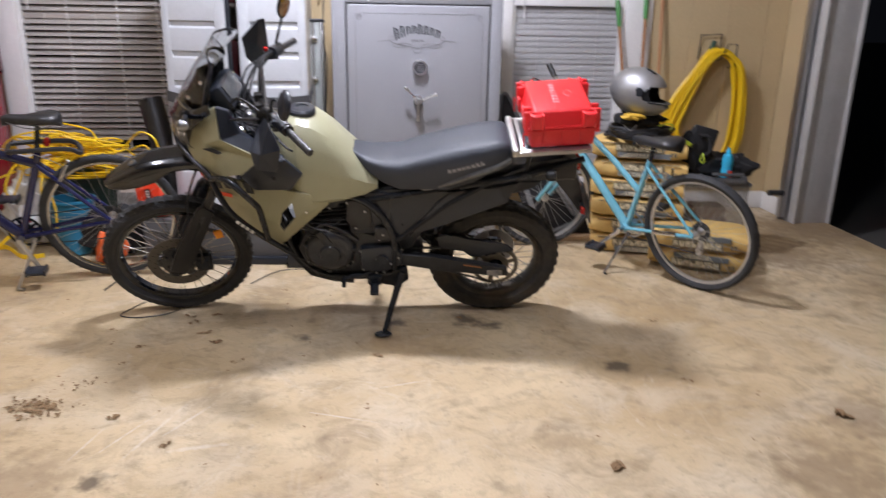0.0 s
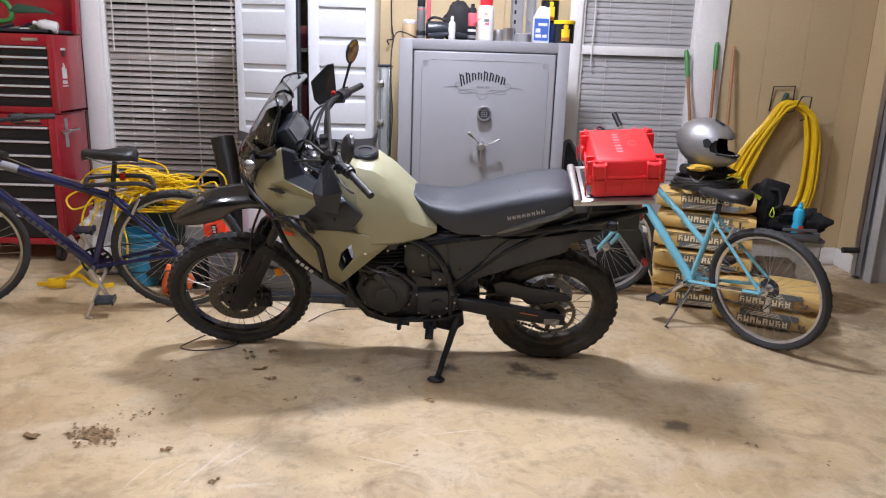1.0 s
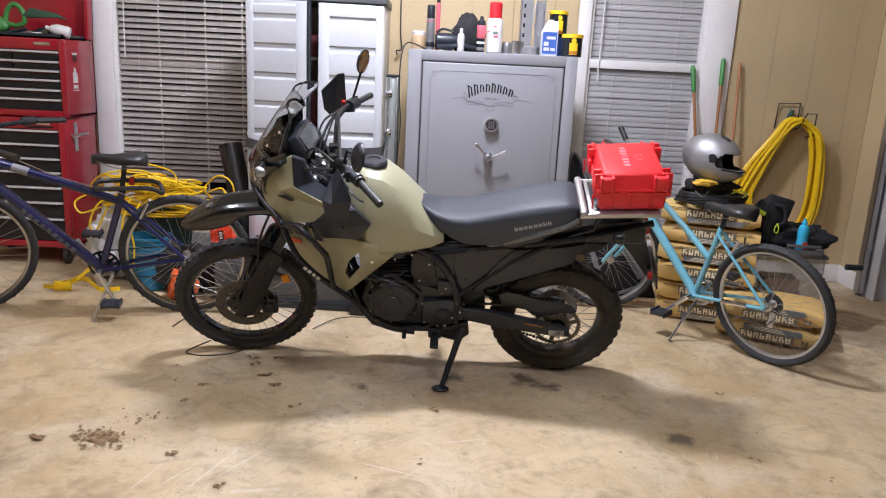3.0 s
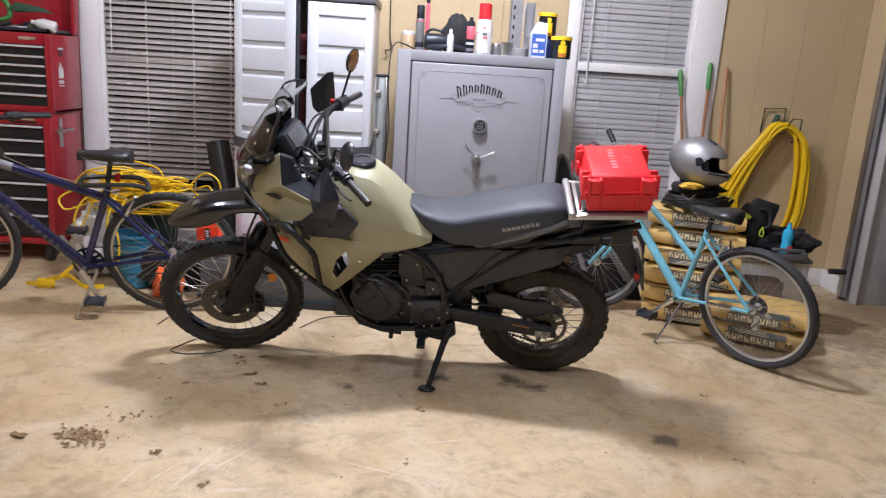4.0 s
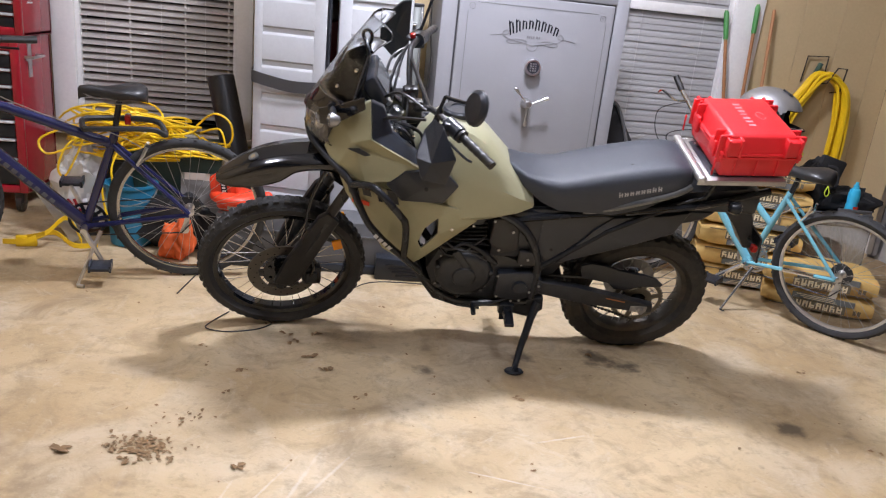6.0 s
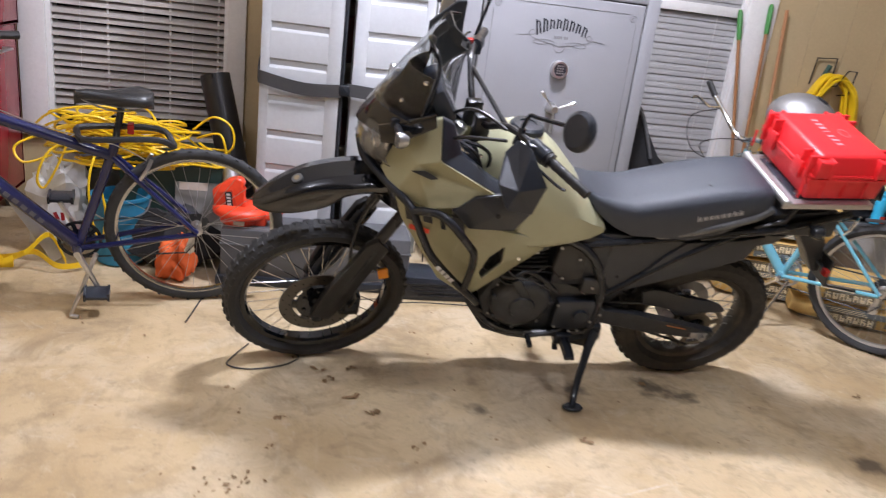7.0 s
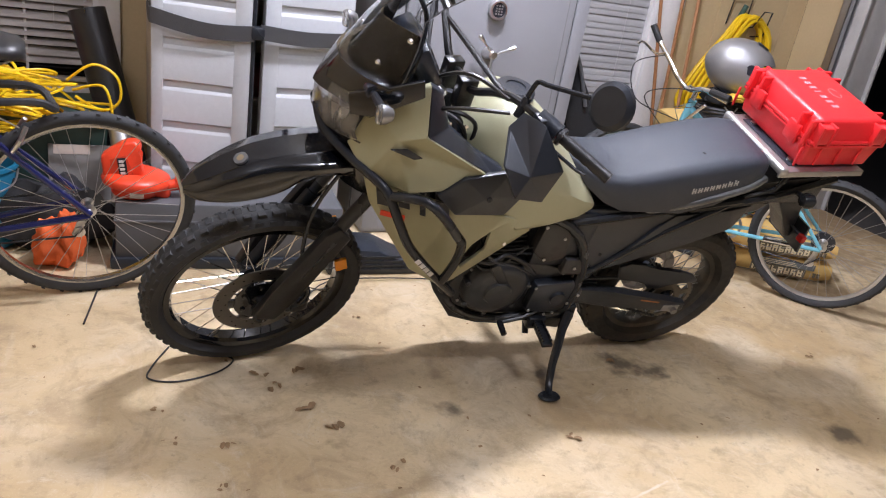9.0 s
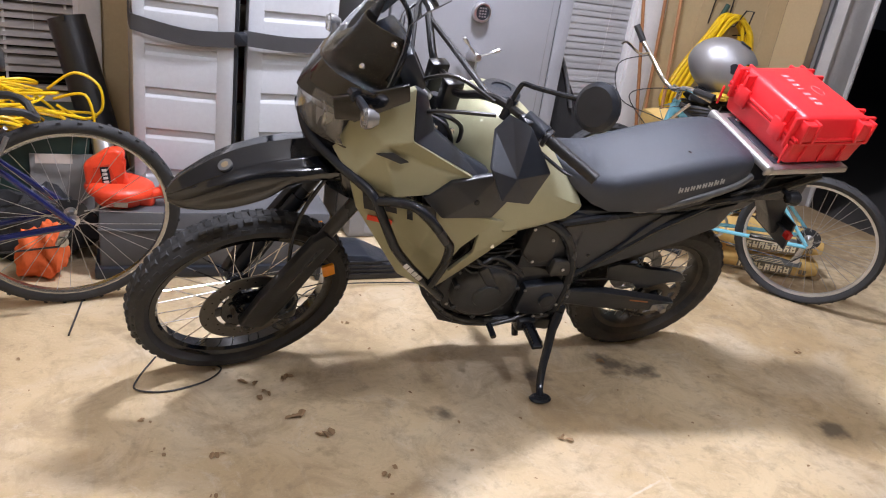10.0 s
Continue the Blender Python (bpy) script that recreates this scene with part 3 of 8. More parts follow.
part("carrier", merge(disc_mesh(0.030, 0.084, 0.004), *[moved(box(0.078, 0.101, -0.004, 0.004, -0.020, 0.020, bevel=0.002), Matrix.Rotation(radians(60 * i), 4, "Y")) for i in range(6)],
                      *[moved(lathe([(0.008, 0.004), (0.008, 0.009), (0.005, 0.011), (0.0, 0.011)], 8, "y"), Matrix.Rotation(radians(60 * i + 30), 4, "Y") @ Matrix.Translation((0.062, 0, 0))) for i in range(6)]), GLOSSBLK, disc)
drill = mesh_of("drilling", lathe([(0.0034, 0.0024), (0.0, 0.0026)], 7, "y"), SATIN)
for i in range(30):
    part("drilling", drill, SATIN, disc, at=pose(0, 0, 0, 0, i * 12, 0) @ pose(0.108 + 0.014 * (i % 3), 0, 0))

# fork, caliper, high mudguard
FORKBLK = surface("dark_fork_plastic", (0.009, 0.010, 0.013), 0.40, grain=0.1, stain=0.2, bump=0.06, spec=0.4)
leg_dir = RAKE.normalized()
axle = Vector((1.556, 0, 0.354))


def on_leg(s, y, ahead=0.0):
    return axle + Vector((0, y, 0)) + leg_dir * s + Vector((leg_dir.z, 0, -leg_dir.x)) * ahead


for sy in (1, -1):
    part("fork_leg", merge(tube([on_leg(-0.03, sy * 0.098), on_leg(0.36, sy * 0.098)], [0.026, 0.03], 14), tube([on_leg(0.36, sy * 0.098), on_leg(0.84, sy * 0.098)], 0.021, 14),
                           tube([on_leg(-0.02, sy * 0.075, 0), on_leg(-0.02, sy * 0.118, 0)], 0.024, 12)), SATIN, moto, at=FSTEER)
    part("fork_cap", tube([on_leg(0.835, sy * 0.098), on_leg(0.852, sy * 0.098), on_leg(0.858, sy * 0.098)], [0.024, 0.022, 0.012], 12), CHROME, moto, "chrome fork cap", at=FSTEER)
    g = slab([(-0.042, 0.0), (0.036, -0.01), (0.046, 0.12), (0.042, 0.38), (0.02, 0.42), (-0.04, 0.40), (-0.050, 0.10)], sy * 0.112 - 0.014, sy * 0.112 + 0.014, bevel=0.006)
    ang = math.atan2(-leg_dir.x, leg_dir.z)
    part("fork_guard", moved(g, Matrix.Translation(on_leg(-0.01, 0)) @ Matrix.Rotation(-ang, 4, "Y")), FORKBLK, moto, "black plastic fork guard", at=FSTEER)
cal = merge(box(-0.045, 0.035, 0.03, 0.085, -0.05, 0.05, bevel=0.012), box(-0.03, 0.02, 0.02, 0.10, -0.03, 0.03, bevel=0.008), tube([(0, 0.1, 0.02), (-0.01, 0.12, 0.1), (0.02, 0.10, 0.2), (0.0, 0.06, 0.4), (-0.1, 0.05, 0.62)], 0.006, 6, smooth=5))
part("brake_caliper", moved(cal, Matrix.Translation((1.445, 0, 0.345))), SATIN, moto, at=FSTEER)
for sy in (1, -1):
    rf = part("side_reflector", moved(box(-0.019, 0.019, -0.006, 0.006, -0.022, 0.022, bevel=0.004), Matrix.Translation((1.325, sy * 0.098, 0.538)) @ Matrix.Rotation(radians(14), 4, "Y") @ Matrix.Rotation(radians(sy * 8), 4, "Z")), AMBER, moto, "amber reflector on the fork")
    part("reflector_bracket", moved(box(-0.03, 0.045, -0.011, -0.006, -0.008, 0.012, bevel=0.002), Matrix.Translation((1.335, sy * 0.098, 0.545)) @ Matrix.Rotation(radians(-20), 4, "Y")), SATIN, rf)
part("triple_clamp", merge(box(-0.06, 0.06, -0.13, 0.13, -0.02, 0.02, bevel=0.012), moved(box(-0.05, 0.05, -0.125, 0.125, -0.015, 0.015, bevel=0.01), Matrix.Translation((0.085, 0, -0.17)))), SATIN, moto, at=STEER @ pose(1.16, 0, 1.06, 0, -28, 0))

FENDER = ((1.796, 0.822, 0.816, 0.016), (1.764, 0.846, 0.814, 0.046), (1.70, 0.884, 0.818, 0.066), (1.63, 0.916, 0.832, 0.076), (1.56, 0.934, 0.856, 0.080), (1.50, 0.941, 0.898, 0.082),
          (1.42, 0.945, 0.908, 0.082), (1.34, 0.944, 0.890, 0.080), (1.27, 0.937, 0.862, 0.072), (1.20, 0.92, 0.85, 0.064))
low = curve_pts([(x, zl, hw) for x, zt, zl, hw in FENDER], 4)
high = curve_pts([(x, zt, hw) for x, zt, zl, hw in FENDER], 4)
rings = []
for (x, zl, hw), (_, zt, _) in zip(low, high):
    h = zt - zl
    outer = [(hw * 1.06, zl), (hw * 1.07, zl + 0.04 * h), (hw * 1.02, zl + 0.12 * h), (hw * 1.0, zl + 0.34 * h), (hw * 1.0, zl + 0.55 * h), (hw * 1.05, zl + 0.60 * h), (hw * 1.05, zl + 0.66 * h), (hw * 0.94, zl + 0.90 * h), (hw * 0.88, zt - 0.002), (hw * 0.80, zt + 0.002), (hw * 0.50, zt + 0.004), (hw * 0.46, zt + 0.007), (0, zt + 0.008)]
    outer = outer + [(-y, z) for y, z in outer[-2::-1]]
    inner = [(y * 0.93, z - 0.006 if i not in (0, len(outer) - 1) else z) for i, (y, z) in enumerate(outer)][::-1]
    rings.append([(x, y, z) for y, z in outer + inner])
fender = part("front_mudguard", loft(rings), GLOSSBLK, moto, "high gloss black front mudguard", at=FSTEER, smooth=40)
BADGE = Matrix.Translation((1.655, 0.010, 0.9165)) @ Vector((0, 1, 0)).rotation_difference(Vector((0.44, 0.02, 0.90)).normalized()).to_matrix().to_4x4()
part("badge", moved(lathe([(0.019, -0.004), (0.019, 0.003), (0.015, 0.0035), (0.0, 0.0036)], 24, "y"), BADGE), surface("grey_sticker", (0.075, 0.075, 0.075), 0.6, spec=0.2), fender, "round grey sticker")
part("badge_centre", moved(lathe([(0.010, 0.0038), (0.0, 0.0042)], 12, "y"), BADGE), surface("brass_print", (0.16, 0.11, 0.05), 0.5), fender)

# handlebar and controls
NEAR_END = un((0.812, 0.432, 1.149))
bar_pts = [tuple(NEAR_END), (1.02, 0.26, 1.236), (1.048, 0.17, 1.214), (1.06, 0.075, 1.152), (1.06, 0, 1.15), (1.06, -0.075, 1.152), (1.048, -0.17, 1.214), (1.02, -0.26, 1.236), (0.889, -0.49, 1.187)]
hb = part("handlebar", merge(tube(bar_pts, 0.0115, 10, smooth=5), tube([(1.042, 0.19, 1.22), (1.042, -0.19, 1.22)], 0.008, 8),
                             *[box(1.035, 1.09, s * 0.045 - 0.018, s * 0.045 + 0.018, 1.08, 1.172, bevel=0.006) for s in (1, -1)]), surface("dark_bar_metal", (0.022, 0.022, 0.024), 0.35, 0.3), moto, "dark grey handlebar with cross brace", at=STEER)
for s in (1, -1):
    e = NEAR_END if s > 0 else Vector((0.889, -0.49, 1.187))
    gd = (e - Vector((1.02, s * 0.26, 1.236))).normalized()
    q = lambda d: e - gd * d
    prof = [q(0.0)] + [q(0.012 + 0.007 * i) for i in range(17)] + [q(0.135)]
    part("grip", merge(tube(prof, [0.0148 + 0.0011 * (k % 4 // 2) for k in range(len(prof))], 14), tube([q(0.13), q(0.14)], 0.025, 14), tube([q(-0.022), q(0.0)], 0.0155, 12)), CORDBLK, hb, "ribbed black rubber grip")
    part("switch_housing", merge(tube([q(0.145), q(0.21)], 0.027, 12), moved(box(-0.02, 0.03, -0.02, 0.02, -0.03, 0.02, bevel=0.006), Matrix.Translation(q(0.19)))), BLACKPL, hb)
    part("lever", tube([q(0.20) + Vector((0.03, 0, 0)), q(0.15) + Vector((0.06, 0, 0)), q(0.03) + Vector((0.065, 0, 0.0)), q(0.0) + Vector((0.055, 0, 0))], [0.0055, 0.004], 8, smooth=4), SATIN, hb, "black lever")
part("kill_switch", box(1.005, 1.025, -0.315, -0.295, 1.24, 1.258, bevel=0.004), REDLENS, hb, "red engine stop switch")

near_guard = [(0.99, 0.30, 1.215), (0.965, 0.365, 1.225), (0.915, 0.43, 1.145), (0.938, 0.425, 1.045), (1.02, 0.435, 1.06), (1.045, 0.385, 1.115), (1.02, 0.30, 1.17), (0.995, 0.425, 1.12)]
far_guard = [(1.090, -0.42, 1.385), (1.125, -0.43, 1.375), (1.212, -0.44, 1.285), (1.207, -0.46, 1.185), (1.143, -0.45, 1.125), (1.088, -0.44, 1.195), (1.09, -0.43, 1.31), (1.148, -0.465, 1.25)]
for pts, n in ((near_guard, 7), (far_guard, 7)):
    part("handguard", shell([tuple(un(p)) for p in pts], [(i, (i + 1) % n, n) for i in range(n)], 0.014, 0.004), BLACKPL, moto, "black plastic handguard", at=STEER)

# steering head: electrical box, hoses and bright fasteners between tank and fairing
sb = part("electrical_box", merge(slab([(1.035, 0.95), (1.105, 0.94), (1.125, 1.03), (1.11, 1.075), (1.06, 1.07), (1.045, 1.02)], 0.045, 0.105, bevel=0.008, seg=2), box(1.055, 1.095, 0.10, 0.118, 0.985, 1.03, bevel=0.005)), BLACKPL, moto, "black electrical box at the steering head")
part("box_bolt", merge(*[moved(lathe([(0.0075, 0.0), (0.0075, 0.006), (0.0, 0.008)], 10, "y"), Matrix.Translation((x, 0.105, z))) for x, z in ((1.050, 1.050), (1.100, 1.058), (1.048, 0.965))]), CHROME, sb, "bright bolts")
for k in range(2):
    part("hose", tube([(1.12 - 0.012 * k, 0.09, 1.085 + 0.006 * k), (1.085 - 0.03 * k, 0.125 - 0.02 * k, 1.08 + 0.004 * k), (1.045 - 0.03 * k, 0.115 - 0.02 * k, 1.02 + 0.02 * k), (1.035 - 0.01 * k, 0.09, 0.93)], 0.0055 + 0.001 * (k % 2), 7, smooth=5), CORDBLK, moto)

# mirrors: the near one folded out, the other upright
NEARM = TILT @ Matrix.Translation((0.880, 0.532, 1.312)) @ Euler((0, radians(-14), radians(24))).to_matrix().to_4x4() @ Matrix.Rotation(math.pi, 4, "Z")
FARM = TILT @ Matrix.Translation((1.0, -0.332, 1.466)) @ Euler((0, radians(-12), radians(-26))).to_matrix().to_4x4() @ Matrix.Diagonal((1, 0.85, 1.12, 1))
stem = [(0.985, 0.315, 1.175), (0.965, 0.315, 1.245), (0.958, 0.325, 1.262), (0.945, 0.36, 1.27), (0.893, 0.485, 1.305)]
m1 = part("mirror", moved(lathe([(0.0, -0.014), (0.045, -0.012), (0.056, -0.004), (0.058, 0.006), (0.055, 0.010), (0.0, 0.010)], 28, "x"), NEARM), BLACKPL, moto, "round black mirror, folded out")
part("mirror_stem", moved(tube(stem, 0.0065, 8, smooth=4), TILT), SATIN, m1)
part("mirror_clamp", moved(tube([(0.985, 0.315, 1.16), (0.972, 0.315, 1.215)], 0.012, 10), TILT), SATIN, m1)
m2 = part("mirror", moved(lathe([(0.0, 0.016), (0.040, 0.012), (0.052, 0.002), (0.053, -0.006), (0.0, -0.006)], 28, "x"), FARM), BLACKPL, moto, "round black mirror, upright")
part("mirror_glass", moved(lathe([(0.0475, -0.0065), (0.0, -0.0068)], 28, "x"), FARM), MIRROR, m2, "mirror glass")
part("mirror_stem", moved(tube([(1.055, -0.30, 1.25), (1.04, -0.305, 1.31), (1.008, -0.33, 1.42)], 0.006, 8), TILT), SATIN, m2)

# instruments, cables
part("instrument_panel", merge(moved(box(-0.03, 0.03, -0.115, 0.115, -0.055, 0.06, bevel=0.014), Matrix.Translation((1.20, 0, 1.205)) @ Matrix.Rotation(radians(32), 4, "Y")), moved(box(0.02, 0.06, -0.095, 0.095, -0.045, 0.045, bevel=0.018), Matrix.Translation((1.20, 0, 1.205)) @ Matrix.Rotation(radians(32), 4, "Y")), box(1.19, 1.28, -0.07, 0.07, 1.07, 1.17, bevel=0.01)), BLACKPL, moto)
part("dial_glass", moved(box(-0.034, -0.031, -0.09, 0.09, -0.035, 0.045), Matrix.Translation((1.20, 0, 1.205)) @ Matrix.Rotation(radians(32), 4, "Y")), surface("grey_display_glass", (0.07, 0.075, 0.078), 0.12, bump=0), moto, "dull grey instrument display")
for k, pts in enumerate(([(1.02, 0.24, 1.22), (1.12, 0.16, 1.24), (1.20, 0.05, 1.12), (1.19, 0.03, 0.98)], [(1.02, 0.27, 1.20), (1.15, 0.2, 1.16), (1.16, 0.08, 1.06), (1.08, 0.04, 0.98)],
                         [(1.09, -0.25, 1.26), (1.135, -0.17, 1.20), (1.16, -0.06, 1.10), (1.15, -0.02, 1.0)], [(1.10, -0.24, 1.25), (1.125, -0.14, 1.18), (1.14, -0.03, 1.06), (1.10, 0.02, 0.98)],
                         [(1.07, -0.28, 1.25), (1.15, -0.20, 1.225), (1.18, -0.08, 1.12), (1.19, 0.02, 1.0)])):
    part("cable", tube(pts, 0.0055 if k != 2 else 0.007, 6, smooth=6), CORDBLK, moto)
part("steering_cover", merge(box(1.06, 1.20, -0.10, 0.10, 0.88, 1.02, bevel=0.02), box(1.10, 1.24, -0.15, 0.15, 0.98, 1.06, bevel=0.015)), ENGINE, moto, "black plastic and wiring round the steering head")
for k in range(6):
    y = 0.13 - 0.05 * k
    part("wire_loom", tube([(1.22, y, 1.10), (1.17, y + 0.03, 1.09 + 0.02 * (k % 2)), (1.10, y + 0.02, 1.03), (1.03, y * 0.8, 0.94)], 0.006, 6, smooth=4), CORDBLK, moto)
part("ignition_barrel", merge(lathe([(0.024, 0.0), (0.024, 0.05), (0.016, 0.058), (0.0, 0.058)], 16), moved(lathe([(0.012, 0.0), (0.012, 0.02), (0.0, 0.02)], 10), Matrix.Translation((0.04, 0.06, 0.02))), moved(lathe([(0.016, 0.0), (0.016, 0.02), (0.0, 0.02)], 10), Matrix.Translation((0.02, -0.07, 0.02)))), ALU, moto, "bare metal fork top nuts", at=STEER @ pose(1.135, 0, 1.06, 0, -28, 0))

# fairing
FA = [(1.322, 0.194, 1.110), (1.210, 0.272, 1.203), (1.199, 0.300, 1.072), (0.985, 0.297, 0.957), (1.02, 0.303, 0.926), (1.21, 0.288, 0.896), (1.325, 0.233, 0.914), (1.372, 0.184, 0.980), (1.268, 0.270, 1.040)]
fair = shell(FA, [(0, 1, 2, 8), (0, 8, 6, 7), (8, 2, 3), (8, 3, 4, 5), (8, 5, 6)], 0.02, 0.005)
cheek = shell([(1.392, 0.150, 1.072), (1.225, 0.262, 1.198), (1.319, 0.190, 1.114), (1.364, 0.185, 1.000), (1.388, 0.160, 1.005)], [(0, 1, 2), (0, 2, 3, 4)], 0.02, 0.004)
inner = shell([(1.208, 0.270, 1.200), (1.165, 0.240, 1.172), (1.125, 0.235, 1.075), (1.03, 0.235, 1.005), (0.95, 0.262, 0.972), (0.975, 0.285, 0.955), (1.196, 0.297, 1.070)], [(0, 1, 2, 6), (2, 3, 5, 6), (3, 4, 5)], 0.03, 0.005)
SH = [(1.315, 0.200, 0.885), (1.285, 0.195, 0.800), (1.130, 0.215, 0.575), (1.020, 0.222, 0.512), (0.980, 0.222, 0.540), (0.775, 0.222, 0.735), (0.855, 0.255, 0.80), (1.075, 0.300, 0.862),
      (0.931, 0.272, 0.762), (0.977, 0.274, 0.716), (0.998, 0.258, 0.640), (0.982, 0.250, 0.608), (0.925, 0.258, 0.684), (1.105, 0.275, 0.720)]
shroud = shell(SH, [(7, 0, 1, 13), (1, 2, 13), (2, 3, 11, 10), (2, 10, 13), (13, 10, 9, 7), (3, 4, 11), (4, 5, 12, 11), (5, 6, 8, 12), (6, 7, 9, 8)], 0.016, 0.005)
tri = shell([(1.135, 0.300, 0.900), (1.070, 0.306, 0.960), (0.940, 0.302, 0.985), (0.872, 0.292, 0.912), (0.922, 0.300, 0.842), (1.075, 0.312, 0.846), (1.0, 0.318, 0.905)],
            [(0, 1, 6), (1, 2, 6), (2, 3, 6), (3, 4, 6), (4, 5, 6), (5, 0, 6)], 0.02, 0.004)
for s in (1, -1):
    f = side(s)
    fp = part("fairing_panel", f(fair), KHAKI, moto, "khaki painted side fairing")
    part("air_slot", f(shell([(1.282, 0.2745, 1.018), (1.240, 0.2855, 1.027), (1.198, 0.2945, 1.009), (1.218, 0.2905, 1.001)], [(0, 1, 2, 3)], 0.006, 0.001)), SATIN, fp, "dark slot in the fairing")
    part("nose_cheek", f(cheek), BLACKPL, moto, "black plastic edge beside the headlight")
    part("fairing_inner", f(inner), BLACKPL, moto)
    sp = part("tank_shroud", f(shroud), KHAKI, moto, "khaki painted radiator shroud with an opening")
    part("bolt", f(moved(lathe([(0.006, 0.0), (0.006, 0.003), (0.0, 0.004)], 10, "y"), Matrix.Translation((0.872, 0.264, 0.715)))), CHROME, sp)
    for k, (w, h) in enumerate(((0.042, 0.060), (0.032, 0.052), (0.016, 0.064), (0.038, 0.056))):
        x, z = 1.258 - 0.050 * k, 0.846 + 0.004 * (k % 2)
        m = Matrix.Translation((x, 0.3105 - (x - 1.075) * 0.4167 - (0.862 - z) * 0.15, z)) @ Matrix.Rotation(radians(-22.6), 4, "Z") @ Matrix.Rotation(radians(-9), 4, "X")
        part("decal_bar", f(moved(slab([(-w / 2 - 0.006, -h / 2), (w / 2 - 0.006, -h / 2), (w / 2 + 0.006, h / 2), (-w / 2 + 0.006, h / 2)], -0.0015, 0.0015), m)), SATIN, sp, "dark printed lettering, drawn as a bar")
    part("decal_mark", f(moved(box(-0.035, 0.035, -0.0015, 0.0015, -0.009, 0.009), Matrix.Translation((1.225, 0.237, 0.788)) @ Matrix.Rotation(radians(-22.6), 4, "Z") @ Matrix.Rotation(radians(-9), 4, "X"))), ORANGE, sp, "small orange-red print")
    tp = part("shroud_cover", f(tri), BLACKPL, moto, "black plastic cover on the shroud")
    part("bolt", f(moved(lathe([(0.008, 0.0), (0.008, 0.003), (0.0, 0.005)], 10, "y"), Matrix.Translation((0.99, 0.316, 0.905)))), SATIN, tp)
    main = [(1.445, 0.08, 1.04), (1.425, 0.125, 0.985), (1.355, 0.20, 0.94), (1.301, 0.252, 0.916), (1.265, 0.286, 0.889), (1.23, 0.311, 0.821), (1.194, 0.323, 0.754), (1.150, 0.320, 0.699), (1.095, 0.303, 0.635), (0.976, 0.228, 0.489)]
    sec = [(1.258, 0.290, 0.885), (1.22, 0.328, 0.908), (1.181, 0.352, 0.913), (1.139, 0.370, 0.888), (1.074, 0.367, 0.813), (1.056, 0.364, 0.785), (1.049, 0.345, 0.714), (1.048, 0.290, 0.595)]
    cb = part("crash_bar", f(merge(tube(main, 0.0135, 12, smooth=4), tube(sec, 0.0135, 12, smooth=4))), SATIN, moto, "black tubular crash bar")
    a, b = Vector((1.158, 0.330, 0.702)), Vector((1.106, 0.313, 0.646))
    part("bar_marking", f(merge(*[moved(box(-0.008, 0.008, -0.001, 0.001, -0.007, 0.007), Matrix.Translation(a.lerp(b, i / 3) + Vector((0.0, 0.0125, 0.003))) @ Matrix.Rotation(radians(-42), 4, "Y")) for i in range(4)])), WHITEPL, cb, "white printed marking, drawn as bars")
    sg = part("turn_signal", f(merge(moved(lathe([(0.0, -0.025), (0.013, -0.02), (0.021, -0.005), (0.023, 0.010), (0.0, 0.011)], 16, "x"), Matrix.Translation((1.330, 0.325, 1.142)) @ Matrix.Diagonal((1, 1, 1.15, 1))))), surface("silver_signal_shell", (0.30, 0.30, 0.31), 0.25, 0.6) if s > 0 else bpy.data.materials["silver_signal_shell"], moto, "silver-grey turn signal")
    part("stalk", f(merge(tube([(1.345, 0.20, 1.150), (1.332, 0.305, 1.146)], 0.011, 10), tube([(1.345, 0.19, 1.152), (1.342, 0.23, 1.150)], 0.018, 10))), SATIN, sg)
    part("lens", f(moved(lathe([(0.022, 0.011), (0.019, 0.019), (0.0, 0.022)], 16, "x"), Matrix.Translation((1.330, 0.325, 1.142)) @ Matrix.Diagonal((1, 1, 1.15, 1)))), CLEARLENS, sg, "clear turn signal lens")

# headlight, nose and screen
nose = [[(1.43 - 0.10 * (y / 0.17) ** 2 + dx, y * 0.84, z) for y in [-0.17 + 0.0425 * i for i in range(9)]] for dx, z in ((-0.06, 0.80), (-0.03, 0.86), (0.0, 0.93), (0.015, 0.985))]
top = [[(1.43 - 0.10 * (y / 0.17) ** 2 + dx, y * k, z) for y in [-0.17 + 0.0425 * i for i in range(9)]] for dx, z, k in ((0.012, 1.112, 0.9), (0.004, 1.13, 0.94), (-0.02, 1.165, 1.06))]
back = lambda g: [[(p[0] - 0.05, p[1] * 0.92, p[2]) for p in r] for r in g]


def sheet(rows, t=0.01, inward=(-1, 0, 0)):
    n = len(rows[0])
    d = Vector(inward) * t
    rings2 = [list(map(Vector, r)) + [Vector(p) + d for p in r[::-1]] for r in rows]
    return loft(rings2)


part("nose_cowl", moved(merge(sheet(nose, 0.05), sheet(top, 0.03)), Matrix.Translation((0.0, 0, 0.02))), GLOSSBLK, moto, "gloss black nose cowl", smooth=40)
hl = part("headlight", sheet([[(1.458 - 0.09 * (y / 0.14) ** 2 - dx, y, z) for y in [-0.136 + 0.034 * i for i in range(9)]] for dx, z in ((0.012, 1.005), (0.0, 1.03), (0.004, 1.085), (0.018, 1.128))], 0.012), CLEARLENS, moto, "clear faceted headlight", smooth=40)
part("reflector", merge(*[moved(lathe([(0.0, -0.05), (0.03, -0.04), (0.045, -0.005), (0.047, 0.0)], 16, "x"), Matrix.Translation((1.405, s * 0.060, 1.065)) @ Matrix.Diagonal((1, 1.15, 1.1, 1))) for s in (1, -1)], box(1.330, 1.337, -0.12, 0.12, 1.0, 1.125)), surface("pale_reflector", (0.70, 0.70, 0.71), 0.28, 0.9), hl)
